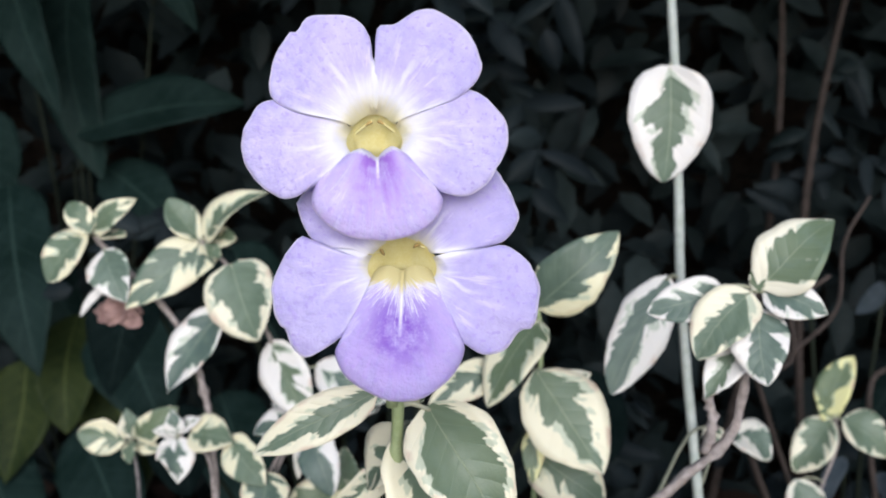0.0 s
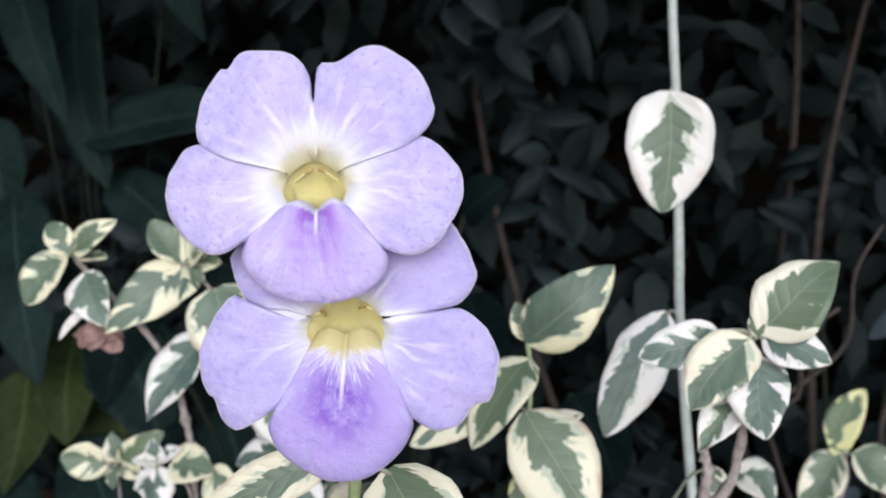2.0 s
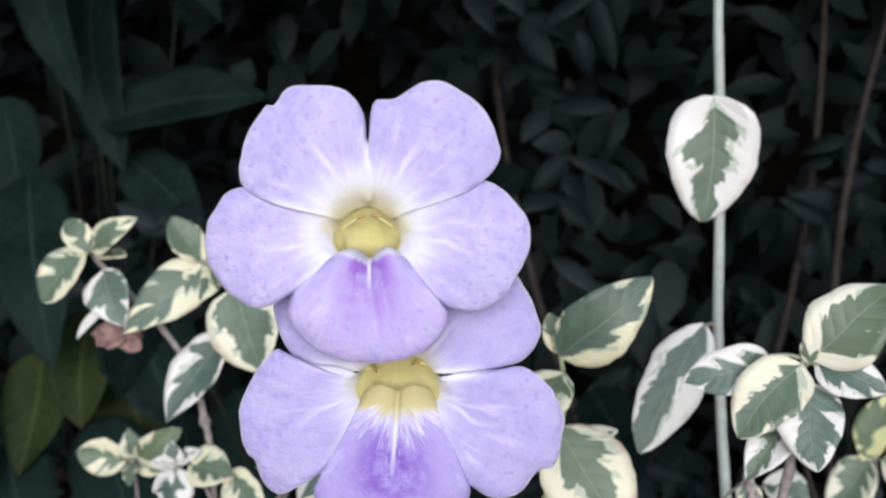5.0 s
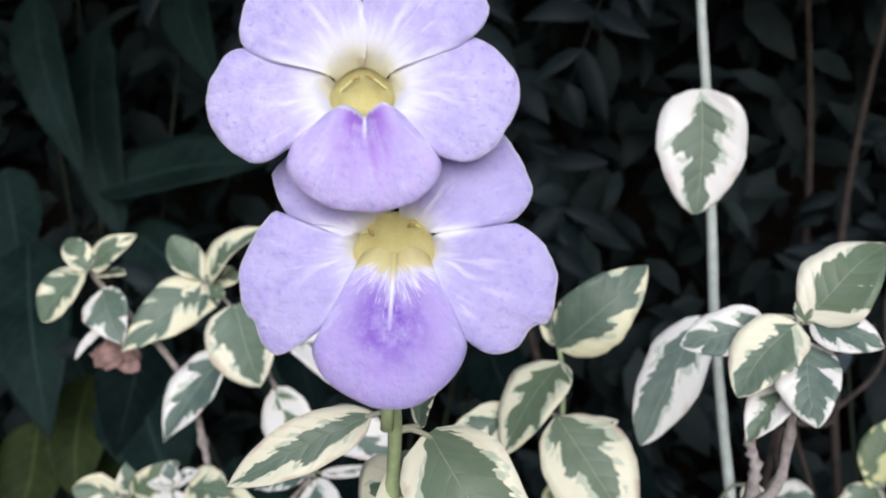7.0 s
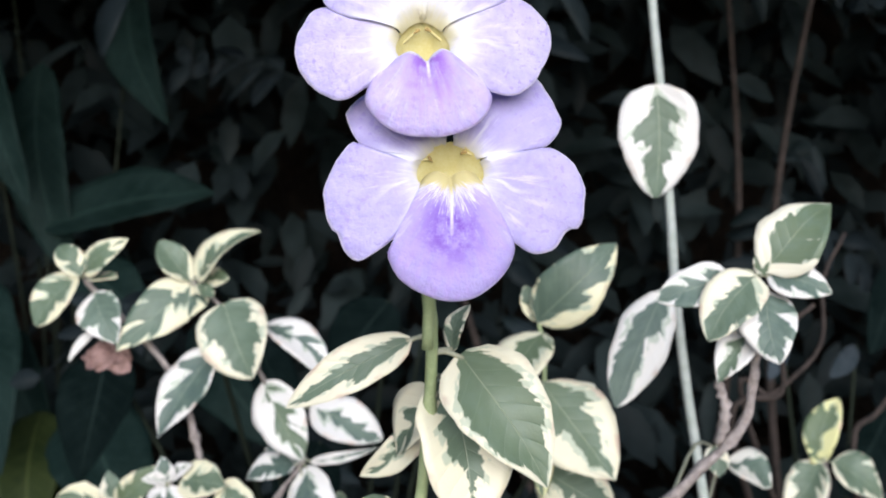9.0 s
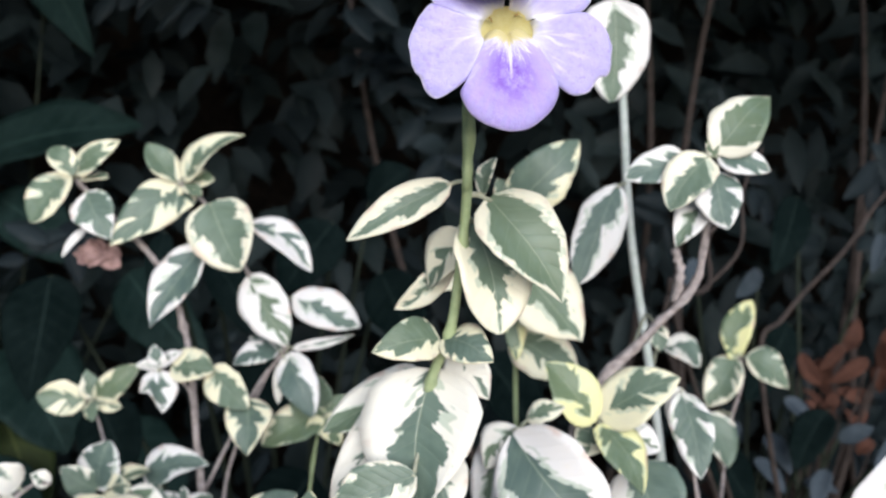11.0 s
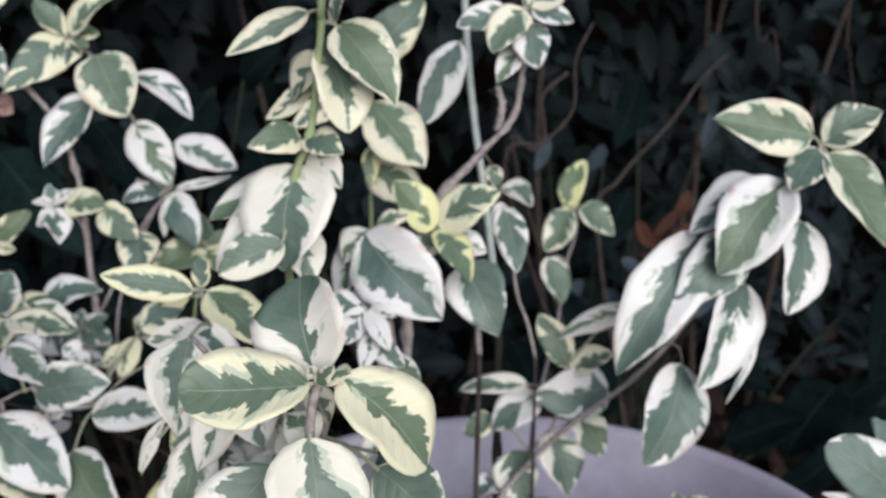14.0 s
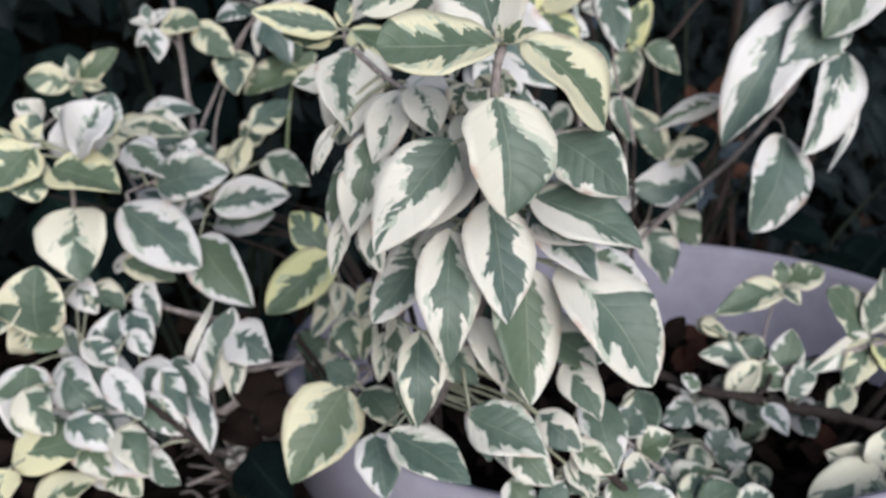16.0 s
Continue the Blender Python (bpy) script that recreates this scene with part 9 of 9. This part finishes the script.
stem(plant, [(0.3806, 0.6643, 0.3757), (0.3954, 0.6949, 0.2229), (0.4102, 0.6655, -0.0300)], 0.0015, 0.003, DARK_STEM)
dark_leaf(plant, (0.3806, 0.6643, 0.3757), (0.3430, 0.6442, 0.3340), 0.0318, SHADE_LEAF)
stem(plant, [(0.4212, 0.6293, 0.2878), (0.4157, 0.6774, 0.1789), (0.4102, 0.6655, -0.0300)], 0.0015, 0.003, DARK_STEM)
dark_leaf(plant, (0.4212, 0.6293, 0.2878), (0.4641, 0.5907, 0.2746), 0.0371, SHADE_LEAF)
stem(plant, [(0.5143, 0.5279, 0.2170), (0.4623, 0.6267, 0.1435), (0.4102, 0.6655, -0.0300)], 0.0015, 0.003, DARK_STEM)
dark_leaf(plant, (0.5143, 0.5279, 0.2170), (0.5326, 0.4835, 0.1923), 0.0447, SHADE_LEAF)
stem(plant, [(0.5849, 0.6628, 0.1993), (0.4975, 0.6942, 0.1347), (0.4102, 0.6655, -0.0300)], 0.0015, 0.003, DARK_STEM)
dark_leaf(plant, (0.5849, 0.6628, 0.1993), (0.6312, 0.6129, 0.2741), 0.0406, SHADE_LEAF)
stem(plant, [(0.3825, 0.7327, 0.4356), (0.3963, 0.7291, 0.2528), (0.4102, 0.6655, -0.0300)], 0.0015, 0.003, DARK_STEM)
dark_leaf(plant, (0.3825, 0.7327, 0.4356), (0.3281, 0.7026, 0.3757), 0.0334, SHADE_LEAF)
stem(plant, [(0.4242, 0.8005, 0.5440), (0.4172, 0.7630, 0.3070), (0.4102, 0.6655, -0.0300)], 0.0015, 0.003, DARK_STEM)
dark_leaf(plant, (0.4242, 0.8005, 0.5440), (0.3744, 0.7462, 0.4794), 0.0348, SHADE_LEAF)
plant = thing("broadleaf_plant", (0.3823, 0.7653, -0.0300), "low plant with bluish grey oval leaves", "plant")
stem(plant, [(0.3686, 0.7119, 0.3742), (0.3755, 0.7686, 0.2221), (0.3823, 0.7653, -0.0300)], 0.0015, 0.003, DARK_STEM)
dark_leaf(plant, (0.3686, 0.7119, 0.3742), (0.3830, 0.6965, 0.3567), 0.0173, BLUE_LEAF)
stem(plant, [(0.3431, 0.6926, 0.3496), (0.3627, 0.7590, 0.2098), (0.3823, 0.7653, -0.0300)], 0.0015, 0.003, DARK_STEM)
dark_leaf(plant, (0.3431, 0.6926, 0.3496), (0.3519, 0.6666, 0.3215), 0.0168, BLUE_LEAF)
stem(plant, [(0.3931, 0.7038, 0.3488), (0.3877, 0.7646, 0.2094), (0.3823, 0.7653, -0.0300)], 0.0015, 0.003, DARK_STEM)
dark_leaf(plant, (0.3931, 0.7038, 0.3488), (0.3669, 0.6841, 0.3199), 0.0157, BLUE_LEAF)
stem(plant, [(0.4129, 0.6987, 0.3387), (0.3976, 0.7620, 0.2043), (0.3823, 0.7653, -0.0300)], 0.0015, 0.003, DARK_STEM)
dark_leaf(plant, (0.4129, 0.6987, 0.3387), (0.4375, 0.6856, 0.3516), 0.0158, BLUE_LEAF)
stem(plant, [(0.3235, 0.6739, 0.3361), (0.3529, 0.7496, 0.2030), (0.3823, 0.7653, -0.0300)], 0.0015, 0.003, DARK_STEM)
dark_leaf(plant, (0.3235, 0.6739, 0.3361), (0.3368, 0.6478, 0.3140), 0.0149, BLUE_LEAF)
stem(plant, [(0.3716, 0.6818, 0.3100), (0.3769, 0.7536, 0.1900), (0.3823, 0.7653, -0.0300)], 0.0015, 0.003, DARK_STEM)
dark_leaf(plant, (0.3716, 0.6818, 0.3100), (0.3898, 0.6575, 0.3070), 0.0153, BLUE_LEAF)
stem(plant, [(0.3189, 0.6985, 0.3595), (0.3506, 0.7619, 0.2148), (0.3823, 0.7653, -0.0300)], 0.0015, 0.003, DARK_STEM)
dark_leaf(plant, (0.3189, 0.6985, 0.3595), (0.2944, 0.6779, 0.3264), 0.0153, BLUE_LEAF)
stem(plant, [(0.3808, 0.6619, 0.3263), (0.3815, 0.7436, 0.1982), (0.3823, 0.7653, -0.0300)], 0.0015, 0.003, DARK_STEM)
dark_leaf(plant, (0.3808, 0.6619, 0.3263), (0.3598, 0.6415, 0.2998), 0.0164, BLUE_LEAF)
stem(plant, [(0.3129, 0.7797, 0.4914), (0.3476, 0.8025, 0.2807), (0.3823, 0.7653, -0.0300)], 0.0015, 0.003, DARK_STEM)
dark_leaf(plant, (0.3129, 0.7797, 0.4914), (0.2934, 0.7580, 0.4574), 0.0154, BLUE_LEAF)
stem(plant, [(0.3944, 0.8135, 0.4745), (0.3884, 0.8194, 0.2723), (0.3823, 0.7653, -0.0300)], 0.0015, 0.003, DARK_STEM)
dark_leaf(plant, (0.3944, 0.8135, 0.4745), (0.3669, 0.8046, 0.4481), 0.0174, BLUE_LEAF)
stem(plant, [(0.5120, 0.7963, 0.5080), (0.4471, 0.8108, 0.2890), (0.3823, 0.7653, -0.0300)], 0.0015, 0.003, DARK_STEM)
dark_leaf(plant, (0.5120, 0.7963, 0.5080), (0.4939, 0.7841, 0.4701), 0.0152, BLUE_LEAF)
stem(plant, [(0.4561, 0.6716, 0.3494), (0.4192, 0.7485, 0.2097), (0.3823, 0.7653, -0.0300)], 0.0015, 0.003, DARK_STEM)
dark_leaf(plant, (0.4561, 0.6716, 0.3494), (0.4191, 0.6547, 0.3263), 0.0153, BLUE_LEAF)
plant = thing("bare_twig", (0.3829, 0.6395, -0.0200), "bare brown branching twigs behind the bush", "twig")
v, f = tube(smooth_line([(0.4038, 0.6036, 0.5735), (0.3793, 0.6050, 0.5515), (0.3488, 0.5947, 0.5190), (0.3002, 0.5913, 0.4713), (0.2806, 0.5855, 0.4299), (0.3420, 0.6179, 0.1825), (0.3829, 0.6395, -0.0200)], 6), 0.0012, 0.0024, 7, 0.25)
part("twig", mesh_of("twig", v, f), TWIG, plant)
v, f = tube(smooth_line([(0.2082, 0.4519, 0.5949), (0.1961, 0.4493, 0.5721), (0.1934, 0.4466, 0.5396), (0.1694, 0.4450, 0.5164), (0.1606, 0.4558, 0.5005), (0.2940, 0.5660, 0.2142), (0.3829, 0.6395, -0.0200)], 6), 0.0009, 0.0018, 7, 0.25)
part("twig", mesh_of("twig", v, f), TWIG, plant)
v, f = tube(smooth_line([(0.4908, 0.7009, 1.2500), (0.4908, 0.7009, 0.6429), (0.5016, 0.6847, 0.5941), (0.5068, 0.6794, 0.5643)], 6), 0.0016, 0.0008, 7, 0.25)
part("twig", mesh_of("twig", v, f), TWIG, plant)
v, f = tube(smooth_line([(0.5772, 0.6760, 1.2500), (0.5772, 0.6760, 0.6432), (0.5706, 0.6610, 0.5742), (0.5700, 0.6477, 0.5267)], 6), 0.0012, 0.0006, 7, 0.25)
part("twig", mesh_of("twig", v, f), TWIG, plant)
v, f = tube(smooth_line([(0.1718, 0.4056, 0.5657), (0.1571, 0.4077, 0.5513), (0.1577, 0.4073, 0.5258), (0.1399, 0.4142, 0.4926), (0.2857, 0.5493, 0.2107), (0.3829, 0.6395, -0.0200)], 6), 0.0010, 0.0021, 7, 0.25)
part("twig", mesh_of("twig", v, f), TWIG, plant)
plant = thing("dead_branch", (0.4469, 0.7568, -0.0200), "fallen brown dead leaves caught among the twigs", "dead leaves")
stem(plant, [(0.4883, 0.7609, 0.3832), (0.4676, 0.8089, 0.1816), (0.4469, 0.7568, -0.0200)], 0.0008, 0.002, TWIG)
dark_leaf(plant, (0.4883, 0.7609, 0.3832), (0.5077, 0.7696, 0.4123), 0.0150, DEAD_LEAF, 51)
stem(plant, [(0.4857, 0.7517, 0.4115), (0.4663, 0.8043, 0.1957), (0.4469, 0.7568, -0.0200)], 0.0008, 0.002, TWIG)
dark_leaf(plant, (0.4857, 0.7517, 0.4115), (0.4847, 0.7343, 0.3768), 0.0150, DEAD_LEAF, 43)
stem(plant, [(0.4911, 0.7652, 0.3103), (0.4690, 0.8110, 0.1452), (0.4469, 0.7568, -0.0200)], 0.0008, 0.002, TWIG)
dark_leaf(plant, (0.4911, 0.7652, 0.3103), (0.4782, 0.7734, 0.2962), 0.0150, DEAD_LEAF, 1)
stem(plant, [(0.4455, 0.7925, 0.3259), (0.4462, 0.8246, 0.1530), (0.4469, 0.7568, -0.0200)], 0.0008, 0.002, TWIG)
dark_leaf(plant, (0.4455, 0.7925, 0.3259), (0.4795, 0.8078, 0.3548), 0.0150, DEAD_LEAF, 28)
stem(plant, [(0.4864, 0.7830, 0.3504), (0.4666, 0.8199, 0.1652), (0.4469, 0.7568, -0.0200)], 0.0008, 0.002, TWIG)
dark_leaf(plant, (0.4864, 0.7830, 0.3504), (0.4577, 0.7778, 0.3578), 0.0150, DEAD_LEAF, 10)
stem(plant, [(0.4558, 0.7251, 0.4016), (0.4513, 0.7910, 0.1908), (0.4469, 0.7568, -0.0200)], 0.0008, 0.002, TWIG)
dark_leaf(plant, (0.4558, 0.7251, 0.4016), (0.4296, 0.7436, 0.3759), 0.0150, DEAD_LEAF, -3)
stem(plant, [(0.4260, 0.7729, 0.3740), (0.4364, 0.8148, 0.1770), (0.4469, 0.7568, -0.0200)], 0.0008, 0.002, TWIG)
dark_leaf(plant, (0.4260, 0.7729, 0.3740), (0.4457, 0.7561, 0.4042), 0.0150, DEAD_LEAF, 28)
stem(plant, [(0.4346, 0.7717, 0.3930), (0.4407, 0.8142, 0.1865), (0.4469, 0.7568, -0.0200)], 0.0008, 0.002, TWIG)
dark_leaf(plant, (0.4346, 0.7717, 0.3930), (0.4412, 0.7624, 0.3699), 0.0150, DEAD_LEAF, 31)
stem(plant, [(0.4862, 0.7716, 0.3410), (0.4666, 0.8142, 0.1605), (0.4469, 0.7568, -0.0200)], 0.0008, 0.002, TWIG)
dark_leaf(plant, (0.4862, 0.7716, 0.3410), (0.4666, 0.7806, 0.3113), 0.0150, DEAD_LEAF, -34)
stem(plant, [(0.4169, 0.7624, 0.3360), (0.4319, 0.8096, 0.1580), (0.4469, 0.7568, -0.0200)], 0.0008, 0.002, TWIG)
dark_leaf(plant, (0.4169, 0.7624, 0.3360), (0.4251, 0.7661, 0.3455), 0.0150, DEAD_LEAF, -60)
stem(plant, [(0.4087, 0.7232, 0.3534), (0.4278, 0.7900, 0.1667), (0.4469, 0.7568, -0.0200)], 0.0008, 0.002, TWIG)
dark_leaf(plant, (0.4087, 0.7232, 0.3534), (0.4001, 0.7054, 0.3272), 0.0150, DEAD_LEAF, -29)
stem(plant, [(0.4609, 0.7593, 0.3336), (0.4539, 0.8080, 0.1568), (0.4469, 0.7568, -0.0200)], 0.0008, 0.002, TWIG)
dark_leaf(plant, (0.4609, 0.7593, 0.3336), (0.4660, 0.7711, 0.3422), 0.0150, DEAD_LEAF, 48)
stem(plant, [(0.4509, 0.7615, 0.3574), (0.4489, 0.8091, 0.1687), (0.4469, 0.7568, -0.0200)], 0.0008, 0.002, TWIG)
dark_leaf(plant, (0.4509, 0.7615, 0.3574), (0.4398, 0.7682, 0.3509), 0.0150, DEAD_LEAF, -52)
stem(plant, [(0.4534, 0.7682, 0.3358), (0.4501, 0.8125, 0.1579), (0.4469, 0.7568, -0.0200)], 0.0008, 0.002, TWIG)
dark_leaf(plant, (0.4534, 0.7682, 0.3358), (0.4211, 0.7795, 0.3636), 0.0150, DEAD_LEAF, 18)
stem(plant, [(0.4447, 0.7821, 0.3341), (0.4458, 0.8194, 0.1570), (0.4469, 0.7568, -0.0200)], 0.0008, 0.002, TWIG)
dark_leaf(plant, (0.4447, 0.7821, 0.3341), (0.4446, 0.7672, 0.3503), 0.0150, DEAD_LEAF, 18)
stem(plant, [(0.4408, 0.7838, 0.3872), (0.4438, 0.8203, 0.1836), (0.4469, 0.7568, -0.0200)], 0.0008, 0.002, TWIG)
dark_leaf(plant, (0.4408, 0.7838, 0.3872), (0.4419, 0.7644, 0.3659), 0.0150, DEAD_LEAF, 40)
stem(plant, [(0.4219, 0.7658, 0.3552), (0.4344, 0.8113, 0.1676), (0.4469, 0.7568, -0.0200)], 0.0008, 0.002, TWIG)
dark_leaf(plant, (0.4219, 0.7658, 0.3552), (0.4231, 0.7594, 0.3477), 0.0150, DEAD_LEAF, -48)
stem(plant, [(0.4631, 0.7707, 0.3536), (0.4550, 0.8137, 0.1668), (0.4469, 0.7568, -0.0200)], 0.0008, 0.002, TWIG)
dark_leaf(plant, (0.4631, 0.7707, 0.3536), (0.4977, 0.7807, 0.3529), 0.0150, DEAD_LEAF, 0)
stem(plant, [(0.5159, 0.7859, 0.3933), (0.4814, 0.8213, 0.1866), (0.4469, 0.7568, -0.0200)], 0.0008, 0.002, TWIG)
dark_leaf(plant, (0.5159, 0.7859, 0.3933), (0.5160, 0.7853, 0.4177), 0.0150, DEAD_LEAF, -57)
stem(plant, [(0.4810, 0.7572, 0.3761), (0.4639, 0.8070, 0.1780), (0.4469, 0.7568, -0.0200)], 0.0008, 0.002, TWIG)
dark_leaf(plant, (0.4810, 0.7572, 0.3761), (0.4914, 0.7467, 0.3945), 0.0150, DEAD_LEAF, 13)
stem(plant, [(0.4051, 0.7519, 0.4040), (0.4260, 0.8043, 0.1920), (0.4469, 0.7568, -0.0200)], 0.0008, 0.002, TWIG)
dark_leaf(plant, (0.4051, 0.7519, 0.4040), (0.4268, 0.7509, 0.3715), 0.0150, DEAD_LEAF, 51)
stem(plant, [(0.4461, 0.7490, 0.4101), (0.4465, 0.8029, 0.1951), (0.4469, 0.7568, -0.0200)], 0.0008, 0.002, TWIG)
dark_leaf(plant, (0.4461, 0.7490, 0.4101), (0.4259, 0.7566, 0.3853), 0.0150, DEAD_LEAF, -37)
stem(plant, [(0.4518, 0.7892, 0.3615), (0.4493, 0.8230, 0.1707), (0.4469, 0.7568, -0.0200)], 0.0008, 0.002, TWIG)
dark_leaf(plant, (0.4518, 0.7892, 0.3615), (0.4451, 0.7746, 0.3560), 0.0150, DEAD_LEAF, 17)
stem(plant, [(0.4511, 0.7557, 0.4022), (0.4490, 0.8062, 0.1911), (0.4469, 0.7568, -0.0200)], 0.0008, 0.002, TWIG)
dark_leaf(plant, (0.4511, 0.7557, 0.4022), (0.4619, 0.7521, 0.4334), 0.0150, DEAD_LEAF, -16)
stem(plant, [(0.4257, 0.7432, 0.3318), (0.4363, 0.8000, 0.1559), (0.4469, 0.7568, -0.0200)], 0.0008, 0.002, TWIG)
dark_leaf(plant, (0.4257, 0.7432, 0.3318), (0.4187, 0.7514, 0.3345), 0.0150, DEAD_LEAF, -37)
stem(plant, [(0.4766, 0.7409, 0.3885), (0.4617, 0.7988, 0.1842), (0.4469, 0.7568, -0.0200)], 0.0008, 0.002, TWIG)
dark_leaf(plant, (0.4766, 0.7409, 0.3885), (0.4867, 0.7526, 0.3613), 0.0150, DEAD_LEAF, 51)


def leaf_cloud(rnd, count, centre, spread, size, droop, accept=None):
    """Many small folded leaves as one list of vertices and faces."""
    verts, faces = [], []
    for _ in range(count):
        p = Vector([c + rnd.uniform(-s, s) for c, s in zip(centre, spread)])
        if accept and not accept(p):
            continue
        way = Vector((rnd.uniform(-1, 1), rnd.uniform(-1, 0.5), rnd.uniform(-1, 0.5) - droop)).normalized()
        side = way.cross(Vector((rnd.uniform(-0.4, 0.4), -0.7, rnd.uniform(0.2, 0.9)))).normalized()
        up = side.cross(way)
        length = size * rnd.uniform(0.6, 1.35)
        w = length * rnd.uniform(0.17, 0.27)
        k = len(verts)
        verts += [p, p + way * length * 0.3 + side * w * 0.85 + up * w * 0.3, p + way * length * 0.65 + side * w * 0.8 + up * w * 0.25, p + way * length - up * w * 0.4,
                  p + way * length * 0.65 - side * w * 0.8 + up * w * 0.25, p + way * length * 0.3 - side * w * 0.85 + up * w * 0.3, p + way * length * 0.3, p + way * length * 0.65]
        faces += [(k, k + 1, k + 6), (k + 1, k + 2, k + 7, k + 6), (k + 2, k + 3, k + 7), (k, k + 6, k + 5), (k + 5, k + 6, k + 7, k + 4), (k + 4, k + 7, k + 3)]
    return verts, faces


def fronds(rnd, spots, pairs, leaflet):
    """Compound leaves: a stalk with paired oval leaflets."""
    verts, faces = [], []
    for p, way in spots:
        p, way = Vector(p), Vector(way).normalized()
        line = smooth_line([p, p + way * 0.07 + Vector((0, 0, 0.01)), p + way * 0.14 - Vector((0, 0, 0.012))], pairs)
        tv, tf = tube(line, 0.0012, 0.0006, 5)
        k = len(verts)
        verts += tv
        faces += [tuple(i + k for i in q) for q in tf]
        flat = way.cross(Vector((0.2, -0.8, 0.5))).normalized()
        for i in range(2, len(line), 2):
            for s in (-1, 1):
                if rnd.random() < 0.3:
                    continue
                d = (flat * s + way * rnd.uniform(0.1, 0.9) + Vector((rnd.uniform(-0.4, 0.4), rnd.uniform(-0.4, 0.4), rnd.uniform(-0.9, 0.1)))).normalized()
                bv, bf, _ = blade(line[i], line[i] + d * leaflet * rnd.uniform(0.6, 1.5), leaflet * rnd.uniform(0.34, 0.6), Vector((rnd.uniform(-0.6, 0.6), -0.75, rnd.uniform(0.0, 0.9))), 0.05, 0.15, 0.01, i, 2, 6, 0.0004)
                k = len(verts)
                verts += bv
                faces += [tuple(x + k for x in q) for q in bf]
    return verts, faces


rnd = random.Random(11)
spots = []
for _ in range(70):
    spots.append(((rnd.uniform(-0.25, 1.15), rnd.uniform(0.80, 1.25), rnd.uniform(0.10, 1.05)), (rnd.uniform(-1, 1), rnd.uniform(-0.9, 0.1), rnd.uniform(-0.8, 0.25))))
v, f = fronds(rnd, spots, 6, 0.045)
shrub = thing("dark_shrub", (0.5, 1.2, 0), "shrub with drooping paired oval leaflets, darkened in colour for shade", "shrub")
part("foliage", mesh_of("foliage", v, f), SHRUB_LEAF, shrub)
for k in range(6):
    x = 0.1 + 0.2 * k
    top = Vector((x + rnd.uniform(-0.2, 0.2), rnd.uniform(0.9, 1.2), rnd.uniform(0.8, 1.2)))
    foot = Vector((x * 0.6 + 0.2, 1.2 + rnd.uniform(-0.08, 0.08), -0.03))
    v, f = tube(smooth_line([top, (top + foot) / 2 + Vector((rnd.uniform(-0.08, 0.08), 0, 0)), foot], 8), 0.002, 0.007, 7, 0.2)
    part("branch", mesh_of("branch", v, f), TWIG, shrub)

rnd = random.Random(5)
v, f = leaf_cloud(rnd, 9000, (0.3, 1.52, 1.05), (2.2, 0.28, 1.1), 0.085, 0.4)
# unseen leaf crown, added above the view to shade the background
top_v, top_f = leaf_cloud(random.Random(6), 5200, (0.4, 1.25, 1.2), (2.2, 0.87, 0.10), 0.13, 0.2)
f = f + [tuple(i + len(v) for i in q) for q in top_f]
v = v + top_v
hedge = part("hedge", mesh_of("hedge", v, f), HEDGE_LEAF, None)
tagged(hedge, "dense dark green hedge, shade put in its colour, with an added unseen crown", "hedge", kind="stuff")

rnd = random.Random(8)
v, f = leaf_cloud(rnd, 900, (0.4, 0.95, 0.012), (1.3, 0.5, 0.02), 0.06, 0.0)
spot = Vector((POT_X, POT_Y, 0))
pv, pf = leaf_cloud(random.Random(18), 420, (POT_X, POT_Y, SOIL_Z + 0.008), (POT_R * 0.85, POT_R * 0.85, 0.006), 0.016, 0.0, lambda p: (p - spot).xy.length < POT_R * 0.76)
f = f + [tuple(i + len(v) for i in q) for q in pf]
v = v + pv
litter = part("leaf_litter", mesh_of("leaf_litter", v, f), SHADED_BROWN_LEAF, None)
tagged(litter, "fallen brown leaves lying on the earth, darkened in colour for shade", "leaf litter", kind="stuff")

# plain dark backdrop wall, added unseen to close the garden behind the hedge
me = bpy.data.meshes.new("wall_back")
b = bmesh.new()
bmesh.ops.create_cube(b, size=1.0, matrix=Matrix.LocRotScale((0.3, 1.95, 1.1), None, (7.0, 0.15, 2.4)))
bmesh.ops.bevel(b, geom=b.edges[:], offset=0.01, segments=2, affect="EDGES")
b.to_mesh(me)
b.free()
tagged(part("wall_back", me, GROUND, None), "plain dark wall added unseen behind the hedge as a backdrop", "wall", kind="structure")
